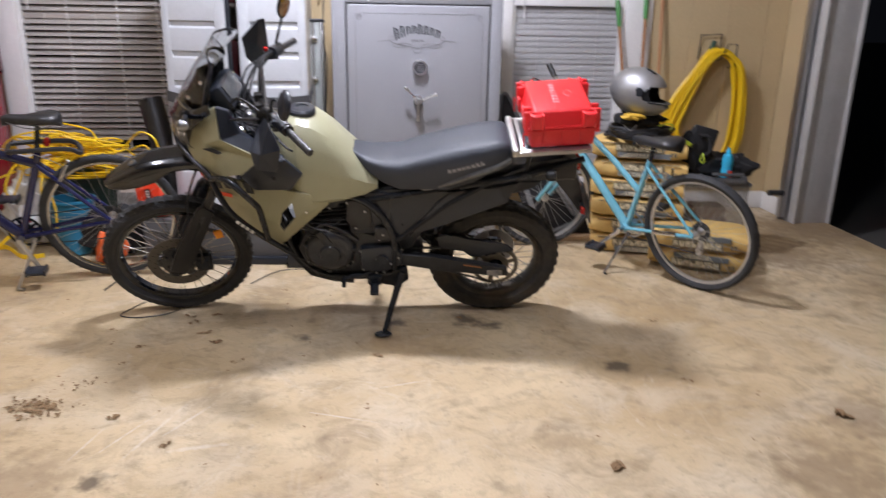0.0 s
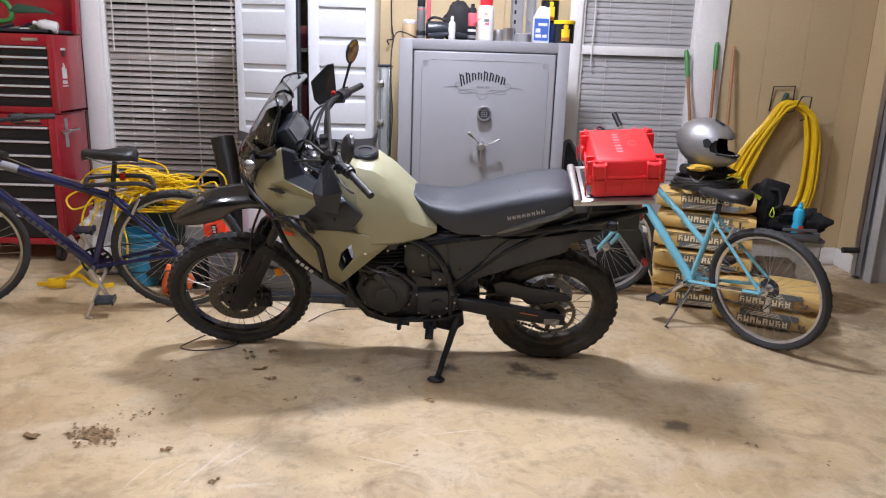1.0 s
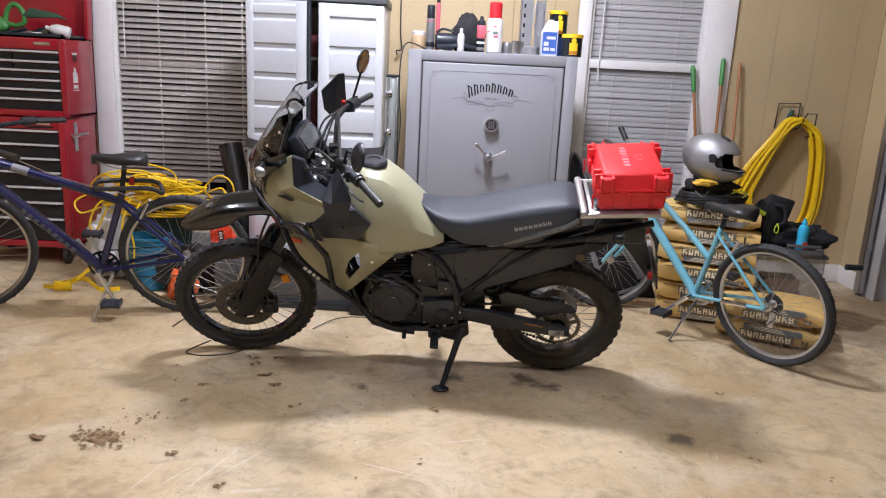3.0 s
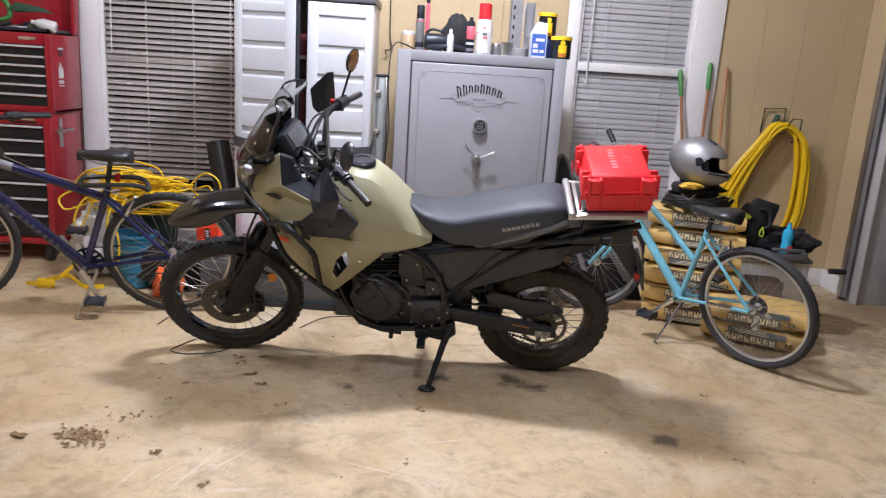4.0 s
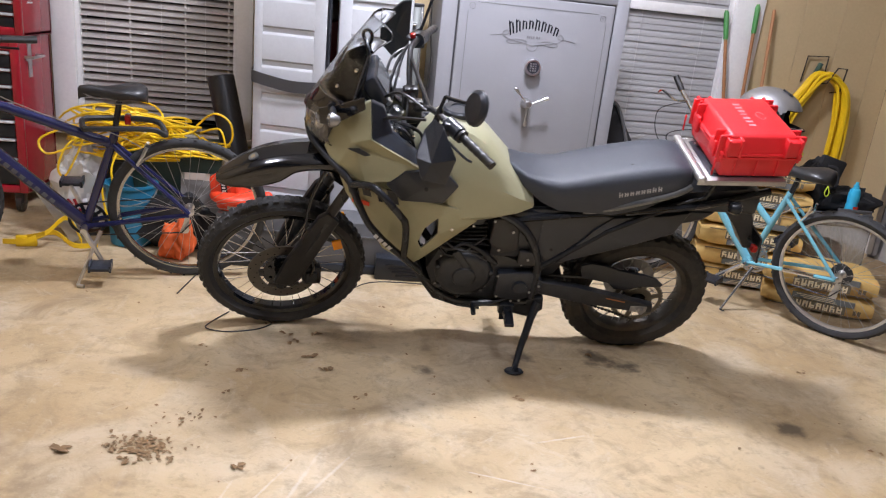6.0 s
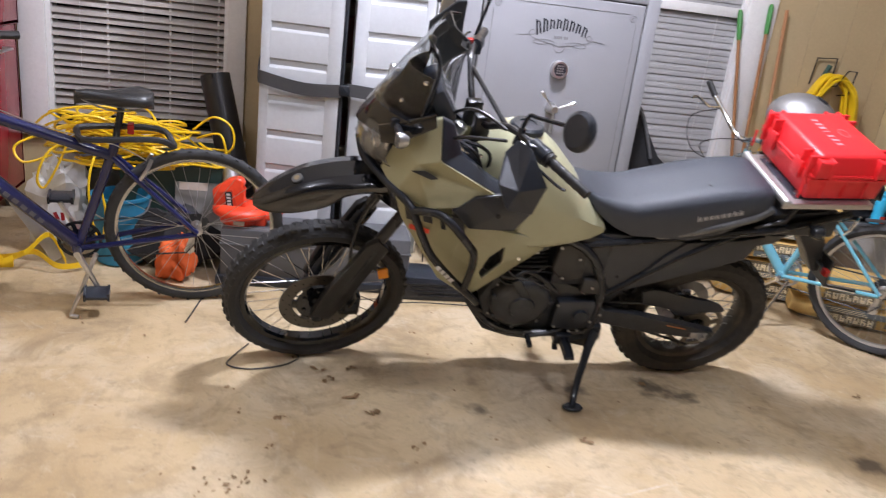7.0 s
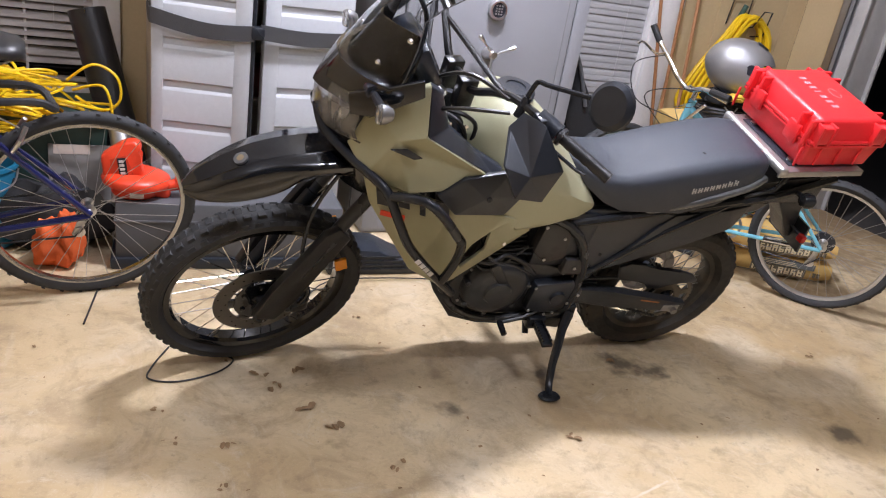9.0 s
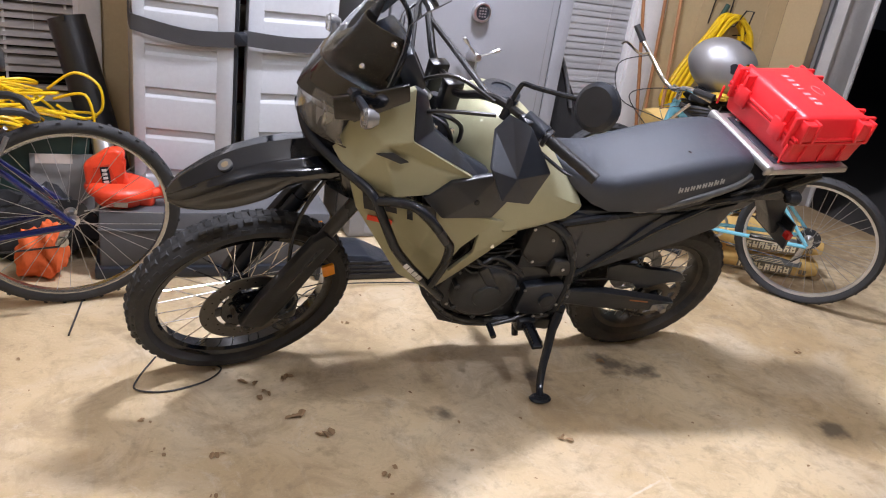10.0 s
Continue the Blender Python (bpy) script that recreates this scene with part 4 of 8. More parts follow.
SCREEN = ((1.455, 1.085, 0.150, 0.12), (1.43, 1.14, 0.162, 0.14), (1.395, 1.21, 0.160, 0.128), (1.350, 1.28, 0.150, 0.10), (1.312, 1.335, 0.110, 0.080), (1.283, 1.372, 0.110, 0.086), (1.252, 1.415, 0.130, 0.100), (1.238, 1.434, 0.118, 0.080),
          (1.226, 1.452, 0.070, 0.030))


def wrap(table, n=13, bend=2.0):
    """Rows of a sheet bent round the nose: centre x, height, half width, how far the sides fall back."""
    return [[(cx - d * abs(2 * i / (n - 1) - 1) ** bend, hw * (2 * i / (n - 1) - 1), z) for i in range(n)] for cx, z, hw, d in table]


rows = wrap(SCREEN)
ws = part("windscreen", sheet(rows, 0.004), SMOKE, moto, "clear plastic windscreen", smooth=60)
edge = [r[0] for r in rows] + [r[-1] for r in rows[::-1]]
part("screen_edge", tube(edge, 0.0015, 6), surface("screen_edge", (0.10, 0.10, 0.105), 0.2, 0.0), ws)
sbolt = mesh_of("screen_bolt", lathe([(0.008, 0.0), (0.007, 0.005), (0.0, 0.006)], 10, "x"), CHROME)
for s in (1, -1):
    for x, y, z in ((1.330, 0.117, 1.222), (1.266, 0.132, 1.292)):
        part("screen_bolt", sbolt, CHROME, ws, at=Matrix.Translation((x, s * y, z)) @ Matrix.Rotation(s * radians(30), 4, "Z") @ Matrix.Rotation(radians(-40), 4, "Y"))
hoop = [(1.268, 0.140, 1.20), (1.243, 0.138, 1.265), (1.228, 0.102, 1.332), (1.238, 0.07, 1.366), (1.252, 0.03, 1.378), (1.255, 0.0, 1.380)]
part("screen_bracket", tube(hoop + [(x, -y, z) for x, y, z in hoop[-2::-1]], 0.0065, 8, smooth=4), SATIN, moto, "black tube hoop behind the screen")
part("dash_cowl", sheet(wrap(((1.432, 1.09, 0.136, 0.110), (1.408, 1.145, 0.146, 0.130), (1.372, 1.21, 0.143, 0.122), (1.330, 1.272, 0.136, 0.094), (1.316, 1.30, 0.112, 0.070)), bend=1.6), 0.006), surface("dark_smoked_panel", (0.012, 0.0125, 0.015), 0.14, coat=0.2), moto, "dark smoked panel behind the screen", smooth=35)
lower = wrap(((1.462, 1.100, 0.150, 0.118), (1.452, 1.130, 0.172, 0.146), (1.420, 1.172, 0.176, 0.152)), bend=1.5)
part("screen_garnish", sheet(lower, 0.006), surface("dark_smoked_plastic", (0.016, 0.0165, 0.019), 0.12, coat=0.3), moto, "dark smoked garnish under the screen", smooth=35)
nose_side = shell([(1.395, 0.135, 1.14), (1.30, 0.178, 1.19), (1.232, 0.205, 1.230), (1.225, 0.215, 1.19), (1.335, 0.180, 1.105), (1.385, 0.150, 1.09)], [(0, 1, 4, 5), (1, 2, 3, 4)], 0.012, 0.003)
for piece in (nose_side, flipped(nose_side)):
    part("nose_side", piece, GLOSSBLK, moto, "black plastic edge under the screen")

# tank, seat
TANK = ((0.560, 0.800, 0.130, 0.838), (0.615, 0.780, 0.155, 0.90), (0.668, 0.770, 0.168, 0.955), (0.708, 0.760, 0.175, 0.995), (0.761, 0.755, 0.186, 1.05), (0.838, 0.750, 0.203, 1.106), (0.90, 0.785, 0.205, 1.120),
        (0.94, 0.810, 0.188, 1.113), (0.98, 0.83, 0.160, 1.088), (1.02, 0.85, 0.125, 1.040), (1.05, 0.87, 0.095, 0.985), (1.06, 0.89, 0.075, 0.95))
rings = []
for x, b, hw, t in TANK:
    h = t - b
    half = [(hw * 0.93, b), (hw * 0.99, b + 0.06 * h), (hw * 1.0, b + 0.46 * h), (hw * 0.985, b + 0.55 * h), (hw * 0.80, b + 0.79 * h), (hw * 0.55, b + 0.94 * h), (hw * 0.28, b + 0.99 * h), (0, t)]
    rings.append([(x, y, z) for y, z in half + [(-y, z) for y, z in half[-2::-1]]])
tank = part("fuel_tank", loft(rings), KHAKI, moto, "khaki painted fuel tank", smooth=24)
part("filler_cap", moved(lathe([(0.06, -0.01), (0.06, 0.008), (0.052, 0.016), (0.03, 0.017), (0.028, 0.013), (0.0, 0.013)], 28), Matrix.Translation((0.888, 0, 1.118)) @ Matrix.Rotation(radians(-1), 4, "Y")), BLACKPL, tank, "black fuel cap")
SEAT = ((0.676, 0.93, 0.055, 0.958), (0.648, 0.905, 0.082, 0.946), (0.60, 0.872, 0.108, 0.926), (0.53, 0.828, 0.131, 0.917), (0.46, 0.804, 0.143, 0.918), (0.36, 0.810, 0.151, 0.950), (0.25, 0.812, 0.156, 0.984),
        (0.13, 0.852, 0.156, 1.014), (0.04, 0.910, 0.150, 1.026), (-0.01, 0.935, 0.139, 1.026), (-0.035, 0.95, 0.117, 1.010))
rings = []
for x, b, hw, t in SEAT:
    h = t - b
    half = [(hw * 0.98, b), (hw, b + 0.22 * h), (hw * 0.99, b + 0.52 * h), (hw * 0.95, b + 0.78 * h), (hw * 0.86, b + 0.93 * h), (hw * 0.70, b + 0.99 * h), (hw * 0.35, t), (0, t)]
    rings.append([(x, y, z) for y, z in half + [(-y, z) for y, z in half[-2::-1]]])
seat = part("seat", loft(rings), VINYL, moto, "long black vinyl seat", smooth=60)
SEATPRINT = surface("grey_seat_print", (0.48, 0.48, 0.49), 0.45, 0.2)
glyphs = []
for i in range(8):
    tall = 0.0125 if i in (0, 6, 7) else 0.0085
    m = Matrix.Translation((0.240 - 0.0205 * i, 0.1562 - 0.0002 * i, 0.905 + 0.0056 * i)) @ Matrix.Rotation(radians(15), 4, "Y")
    glyphs.append(moved(merge(slab([(0.0035, -0.009), (0.0075, -0.009), (0.0060, tall), (0.0020, tall)], -0.0012, 0.0012), slab([(-0.006, -0.009), (-0.002, -0.009), (-0.0035, 0.0075), (-0.0075, 0.0075)], -0.0012, 0.0012),
                              box(-0.006, 0.005, -0.0012, 0.0012, -0.002, 0.0015)), m))
part("seat_marking", merge(*glyphs), SEATPRINT, seat, "grey brand lettering drawn as bars")
part("seat_button", lathe([(0.006, 0.0), (0.0, 0.002)], 8), SATIN, seat, at=pose(0.2, 0.07, 0.997))

# side covers, tail, rack
WORNRAIL = surface("worn_grey_rail", (0.16, 0.165, 0.17), 0.32, 0.6, grain=0.15, stain=0.3, stain_size=20)
sc1 = shell([(0.570, 0.155, 0.770), (0.50, 0.172, 0.786), (0.23, 0.178, 0.778), (0.285, 0.176, 0.715), (0.455, 0.165, 0.535), (0.53, 0.155, 0.595)], [(0, 1, 5), (1, 2, 3), (1, 3, 4, 5)], 0.03, 0.006)
sc2 = shell([(0.235, 0.182, 0.776), (0.02, 0.175, 0.80), (-0.075, 0.16, 0.815), (-0.03, 0.165, 0.715), (0.12, 0.178, 0.66), (0.42, 0.17, 0.535), (0.30, 0.186, 0.715)], [(0, 6, 4, 3), (0, 3, 1), (1, 3, 2), (6, 5, 4)], 0.03, 0.005)
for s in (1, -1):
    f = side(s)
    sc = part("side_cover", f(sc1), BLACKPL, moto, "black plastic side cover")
    for p in ((0.52, 0.166, 0.748), (0.45, 0.166, 0.60)):
        part("bolt", f(moved(lathe([(0.006, 0.0), (0.006, 0.003), (0.0, 0.004)], 10, "y"), Matrix.Translation(p))), SATIN, sc)
    part("tail_cover", f(sc2), BLACKPL, moto, "black lower tail panel")
    part("grab_rail", f(tube([(0.36, 0.175, 0.79), (0.26, 0.195, 0.825), (0.14, 0.21, 0.875), (0.03, 0.205, 0.915), (-0.03, 0.19, 0.945)], 0.013, 10, smooth=4)), WORNRAIL, moto, "worn grey grab rail")
    part("tail_rail", f(tube([(0.19, 0.17, 0.80), (-0.10, 0.18, 0.865), (-0.36, 0.16, 0.94)], 0.016, 10, smooth=3)), SATIN, moto, "black tail rail")
part("tail", slab([(0.11, 0.906), (-0.066, 0.904), (-0.27, 0.962), (-0.337, 0.938), (-0.342, 0.836), (-0.05, 0.83), (0.11, 0.82)], -0.105, 0.105, bevel=0.012), BLACKPL, moto)
part("tail_light", box(-0.362, -0.335, -0.06, 0.06, 0.865, 0.915, bevel=0.006), REDLENS, moto, "red tail light")
part("plate_bracket", merge(slab([(-0.20, 0.865), (-0.28, 0.89), (-0.34, 0.86), (-0.379, 0.772), (-0.419, 0.635), (-0.385, 0.632), (-0.325, 0.72)], -0.045, 0.045, bevel=0.008), slab([(-0.412, 0.72), (-0.42, 0.72), (-0.442, 0.60), (-0.434, 0.598)], -0.095, 0.095)), BLACKPL, moto, "black plate holder hanging from the tail")
part("rear_reflector", box(-0.398, -0.376, 0.098, 0.128, 0.670, 0.697, bevel=0.004), REDLENS, moto, "red reflector")
part("reflector_arm", box(-0.395, -0.383, 0.02, 0.100, 0.682, 0.692, bevel=0.002), BLACKPL, moto)
for s in (1, -1):
    rs = part("rear_signal", merge(tube([(-0.20, s * 0.05, 0.90), (-0.205, s * 0.16, 0.905)], 0.010, 8), moved(lathe([(0.0, 0.03), (0.018, 0.024), (0.027, 0.005), (0.027, -0.01), (0.0, -0.012)], 16, "x"), Matrix.Translation((-0.208, s * 0.18, 0.905)))), SATIN, moto, "black rear turn signal")
    part("lens", moved(lathe([(0.026, -0.0115), (0.02, -0.02), (0.0, -0.022)], 16, "x"), Matrix.Translation((-0.208, s * 0.18, 0.905))), CLEARLENS, rs)
RACKM = pose(-0.028, 0, 1.003, 0, 4.5, 0)
rack = part("luggage_rack", merge(box(-0.34, -0.04, -0.175, 0.175, -0.005, 0.005, bevel=0.003), box(-0.34, 0.0, 0.165, 0.175, -0.016, 0.006, bevel=0.003), box(-0.34, 0.0, -0.175, -0.165, -0.016, 0.006, bevel=0.003)), STEEL, moto, "grey metal luggage rack plate", at=RACKM)
part("front_bar", box(-0.032, 0.0, -0.180, 0.180, -0.010, 0.020, bevel=0.012, seg=4), surface("satin_rack_bar", (0.50, 0.50, 0.50), 0.40, 0.8), rack, "bright bare aluminium bar")
part("pad", box(-0.20, -0.055, -0.14, 0.14, 0.0055, 0.009, bevel=0.002), BLACKPL, rack)
for y in (-0.11, 0.11):
    part("bolt", lathe([(0.012, 0.005), (0.012, 0.012), (0.006, 0.013), (0.0, 0.012)], 12), STEEL, rack, at=pose(-0.08, y, 0.003))
for s in (1, -1):
    part("rack_strut", tube([(-0.12, s * 0.14, 0.998), (-0.10, s * 0.13, 0.91), (0.02, s * 0.12, 0.86)], 0.009, 8), SATIN, moto)
# rear wheel, swingarm, engine
DUSTY = surface("dusty_black_rim", (0.05, 0.045, 0.038), 0.5, 0.2, grain=0.15, stain=0.3, tint=(0.16, 0.12, 0.08), tint_size=9, tint_amount=0.5)
rw = part("rear_wheel", lathe([(0.206, -0.022), (0.214, -0.036), (0.232, -0.040), (0.233, -0.034), (0.220, -0.018), (0.220, 0.018), (0.233, 0.034), (0.232, 0.040), (0.214, 0.036), (0.206, 0.022)], 64, "y", True), DUSTY, moto, "dusty black spoked rim", at=pose(0.0, 0, 0.331))
part("tyre", tyre_mesh(0.326, 0.230, 0.128, [(-0.018, 0.3215, 0.018, 0.013, 10, 0), (0.018, 0.3215, 0.018, 0.013, -10, 0.5), (-0.045, 0.308, 0.015, 0.011, 20, 0.3), (0.045, 0.308, 0.015, 0.011, -20, 0.8)], 38, 0.0045), DUSTRUB, rw, "worn knobbly black tyre", smooth=25)
part("hub", lathe([(0.0, -0.10), (0.02, -0.10), (0.028, -0.06), (0.055, -0.055), (0.055, -0.04), (0.04, -0.03), (0.04, 0.03), (0.06, 0.04), (0.06, 0.055), (0.03, 0.06), (0.02, 0.09), (0.0, 0.09)], 28, "y"), SATIN, rw)
spoke_set(rw, 0.209, 0.052, 0.045, 36, STEEL)
part("sprocket", merge(disc_mesh(0.098, 0.112, 0.003), disc_mesh(0.04, 0.068, 0.004), *[moved(box(0.06, 0.102, -0.003, 0.003, -0.011, 0.011), Matrix.Rotation(radians(60 * i + 20), 4, "Y")) for i in range(6)],
             *[moved(box(0.110, 0.118, -0.003, 0.003, -0.004, 0.004), Matrix.Rotation(radians(8.57 * i), 4, "Y")) for i in range(42)]), surface("worn_sprocket_steel", (0.20, 0.18, 0.15), 0.4, 0.7, stain=0.25), rw, "worn steel sprocket", at=pose(0, 0.078, 0))
part("rear_disc", disc_mesh(0.07, 0.115, 0.0022), STEEL, rw, at=pose(0, -0.07, 0))
part("swingarm", merge(slab([(0.50, 0.455), (0.30, 0.425), (0.0, 0.362), (-0.055, 0.355), (-0.06, 0.31), (0.0, 0.305), (0.28, 0.345), (0.50, 0.385)], 0.104, 0.138, bevel=0.008),
                       slab([(0.50, 0.455), (0.30, 0.425), (0.0, 0.362), (-0.055, 0.355), (-0.06, 0.31), (0.0, 0.305), (0.28, 0.345), (0.50, 0.385)], -0.138, -0.104, bevel=0.008), box(0.36, 0.46, -0.1, 0.1, 0.39, 0.44, bevel=0.008)), ENGINE, moto, "black box-section swingarm")
part("chain_guard", slab([(0.30, 0.515), (0.26, 0.532), (0.19, 0.525), (0.13, 0.50), (0.02, 0.492), (-0.05, 0.47), (-0.085, 0.44), (-0.07, 0.428), (0.02, 0.43), (0.075, 0.398), (0.13, 0.402), (0.16, 0.44), (0.28, 0.45)], 0.086, 0.101, bevel=0.005), BLACKPL, moto, "black plastic chain guard")
part("axle_nut", merge(lathe([(0.02, 0.0), (0.02, 0.006), (0.014, 0.006), (0.014, 0.022), (0.0, 0.022)], 6, "y"), moved(box(-0.03, 0.045, -0.002, 0.003, -0.016, 0.016, bevel=0.002), Matrix.Identity(4))), STEEL, moto, at=pose(0.0, 0.1385, 0.331))
part("orange_sticker", moved(box(-0.045, 0.045, 0.0, 0.0015, -0.003, 0.003), Matrix.Translation((0.120, 0.1382, 0.372)) @ Matrix.Rotation(radians(-10), 4, "Y")), surface("faded_orange_sticker", (0.45, 0.17, 0.06), 0.6), moto, "thin faded orange warning sticker")
links = [Vector((0.455, 0.08, 0.368)).lerp(Vector((0.0, 0.08, 0.222)), i / 26) for i in range(27)]
part("chain", merge(*[moved(box(-0.0075, 0.0075, -0.006 + 0.002 * (i % 2), 0.006 - 0.002 * (i % 2), -0.006, 0.006, bevel=0.0025, seg=1), Matrix.Translation(p) @ Matrix.Rotation(radians(-18), 4, "Y")) for i, p in enumerate(links)], tube([(0.455, 0.08, 0.44), (0.0, 0.08, 0.448)], 0.007, 6)), ENGINE, moto, "oily drive chain")
part("shock", merge(tube([(0.32, 0.0, 0.42), (0.36, 0.0, 0.74)], 0.022, 10), tube([(0.325 + 0.0012 * a + 0.04 * math.sin(a * 0.8), 0.04 * math.cos(a * 0.8), 0.45 + 0.0055 * a) for a in range(46)], 0.006, 6)), ENGINE, moto)
part("inner_guard", slab([(0.62, 0.78), (0.10, 0.80), (-0.20, 0.82), (-0.15, 0.77), (0.12, 0.70), (0.33, 0.60), (0.40, 0.44), (0.47, 0.42), (0.60, 0.6)], -0.075, 0.075, bevel=0.01), BLACKPL, moto, "black inner mudguard")
# engine
part("crankcase", merge(slab([(0.96, 0.47), (0.92, 0.37), (0.82, 0.315), (0.62, 0.31), (0.50, 0.36), (0.46, 0.46), (0.52, 0.545), (0.66, 0.57), (0.80, 0.60), (0.92, 0.57)], -0.13, 0.13, bevel=0.02), box(0.5, 0.66, -0.11, 0.15, 0.36, 0.47, bevel=0.02)), ENGINE, moto, "dusty black engine crankcase")
part("generator_cover", merge(moved(lathe([(0.118, 0.0), (0.116, 0.025), (0.104, 0.038), (0.085, 0.044), (0.05, 0.046), (0.045, 0.054), (0.025, 0.056), (0.0, 0.056)], 36, "y"), Matrix.Translation((0.802, 0.13, 0.478))),
                              *[moved(lathe([(0.010, 0.0), (0.010, 0.035), (0.006, 0.038), (0.0, 0.038)], 8, "y"), Matrix.Translation((0.802 + 0.115 * math.cos(a), 0.13, 0.478 + 0.115 * math.sin(a)))) for a in (0.3, 1.2, 2.1, 3.0, 3.9, 4.8, 5.7)],
                              moved(box(-0.02, 0.09, 0.03, 0.05, -0.018, 0.018, bevel=0.008), Matrix.Translation((0.80, 0.13, 0.53)) @ Matrix.Rotation(radians(-55), 4, "Y"))), ENGINE, moto, "round black engine side cover", smooth=40)
part("sprocket_cover", merge(slab([(0.66, 0.50), (0.52, 0.515), (0.465, 0.47), (0.47, 0.40), (0.55, 0.355), (0.66, 0.37)], 0.13, 0.168, bevel=0.01), moved(lathe([(0.03, 0.0), (0.028, 0.012), (0.0, 0.012)], 16, "y"), Matrix.Translation((0.56, 0.168, 0.44)))), BLACKPL, moto)
CYL = Matrix.Translation((0.80, 0, 0.585)) @ Matrix.Rotation(radians(6), 4, "Y")
cylinder = part("cylinder", box(-0.07, 0.07, -0.08, 0.08, -0.04, 0.15, bevel=0.008), ENGINE, moto, "finned black cylinder", at=CYL)
fin = mesh_of("fin", box(-0.085, 0.085, -0.095, 0.095, 0, 0.008, bevel=0.003, seg=1), ENGINE)
for i in range(7):
    part("fin", fin, ENGINE, cylinder, at=pose(0, 0, 0.02 * i))
part("cylinder_head", merge(moved(box(-0.095, 0.09, -0.12, 0.12, 0.0, 0.075, bevel=0.015), Matrix.Translation((0.81, 0, 0.715)) @ Matrix.Rotation(radians(6), 4, "Y")), moved(lathe([(0.035, 0.0), (0.033, 0.012), (0.0, 0.014)], 16, "y"), Matrix.Translation((0.78, 0.12, 0.745)))), ENGINE, moto)
part("frame_tube", both(merge(tube([(1.12, 0.05, 1.0), (0.95, 0.12, 0.86), (0.62, 0.14, 0.74), (0.50, 0.135, 0.56), (0.49, 0.13, 0.36)], 0.018, 10, smooth=4), tube([(1.12, 0.04, 0.95), (1.03, 0.05, 0.62), (0.96, 0.08, 0.40), (0.80, 0.11, 0.295), (0.50, 0.12, 0.32)], 0.016, 10, smooth=4), tube([(0.62, 0.13, 0.74), (0.30, 0.13, 0.80), (0.0, 0.13, 0.86)], 0.014, 8), tube([(0.50, 0.13, 0.50), (0.25, 0.135, 0.72), (0.05, 0.13, 0.84)], 0.012, 8))), SATIN, moto)
part("airbox", box(0.50, 0.70, -0.12, 0.13, 0.55, 0.78, bevel=0.02), BLACKPL, moto)
part("intake_cover", merge(slab([(0.70, 0.745), (0.60, 0.75), (0.585, 0.60), (0.66, 0.575), (0.71, 0.63)], 0.10, 0.145, bevel=0.012), box(0.50, 0.58, 0.11, 0.15, 0.53, 0.60, bevel=0.01)), surface("worn_black_cover", (0.03, 0.03, 0.032), 0.5, bump=0.1), moto)
part("radiator", merge(box(1.01, 1.05, 0.03, 0.20, 0.66, 0.92, bevel=0.006), box(1.01, 1.05, -0.20, -0.03, 0.66, 0.92, bevel=0.006)), ENGINE, moto)
part("hose", merge(tube([(1.0, 0.1, 0.68), (0.94, 0.14, 0.62), (0.90, 0.13, 0.70), (0.86, 0.11, 0.74)], 0.016, 8, smooth=5), tube([(0.93, 0.16, 0.62), (0.86, 0.165, 0.60), (0.80, 0.15, 0.62), (0.70, 0.14, 0.56)], 0.008, 8, smooth=5)), CORDBLK, moto)
part("wiring", merge(*[tube([(0.93 - 0.03 * k, 0.135, 0.67), (0.87 - 0.03 * k, 0.150, 0.63 + 0.012 * k), (0.79 - 0.03 * k, 0.140, 0.62 + 0.02 * k), (0.70, 0.12, 0.60 + 0.03 * k)], 0.0032, 5, smooth=4) for k in range(2)]), ENGINE, moto)
ebolt = mesh_of("bolt", lathe([(0.0055, 0.0), (0.0055, 0.004), (0.0, 0.005)], 10, "y"), STEEL)
for x, y, z in ((0.78, 0.137, 0.70), (0.70, 0.147, 0.735), (0.665, 0.147, 0.60), (0.54, 0.152, 0.565), (0.62, 0.147, 0.69), (0.505, 0.152, 0.40), (0.575, 0.15, 0.345)):
    part("bolt", ebolt, STEEL, moto, "small bright bolt", at=pose(x, y, z))
part("skid_plate", slab([(1.035, 0.505), (1.0, 0.43), (0.91, 0.30), (0.80, 0.262), (0.70, 0.25), (0.70, 0.262), (0.80, 0.278), (0.90, 0.318), (0.98, 0.43), (1.02, 0.51)], -0.115, 0.115, bevel=0.004), SATIN, moto, "black skid plate")
for y in (0.1115, -0.1115):
    part("skid_side", slab([(1.0, 0.43), (0.91, 0.30), (0.80, 0.262), (0.70, 0.25), (0.70, 0.29), (0.84, 0.32), (0.93, 0.40)], y - 0.0055, y + 0.0055, bevel=0.002), SATIN, moto)
part("footpeg", merge(box(0.575, 0.615, 0.17, 0.285, 0.312, 0.328, bevel=0.004), box(0.56, 0.63, 0.13, 0.18, 0.285, 0.34, bevel=0.01), *[box(0.577 + 0.03 * (i % 2), 0.583 + 0.03 * (i % 2), 0.18 + 0.012 * (i // 2), 0.188 + 0.012 * (i // 2), 0.328, 0.336) for i in range(16)]), SATIN, moto, "black serrated footpeg")
part("footpeg", flipped(merge(box(0.575, 0.615, 0.17, 0.285, 0.312, 0.328, bevel=0.004), box(0.56, 0.63, 0.13, 0.18, 0.285, 0.34, bevel=0.01))), SATIN, moto)
part("gear_lever", merge(tube([(0.60, 0.155, 0.36), (0.66, 0.165, 0.335), (0.745, 0.175, 0.325)], 0.008, 8), tube([(0.742, 0.17, 0.325), (0.742, 0.225, 0.322)], 0.011, 8)), SATIN, moto)
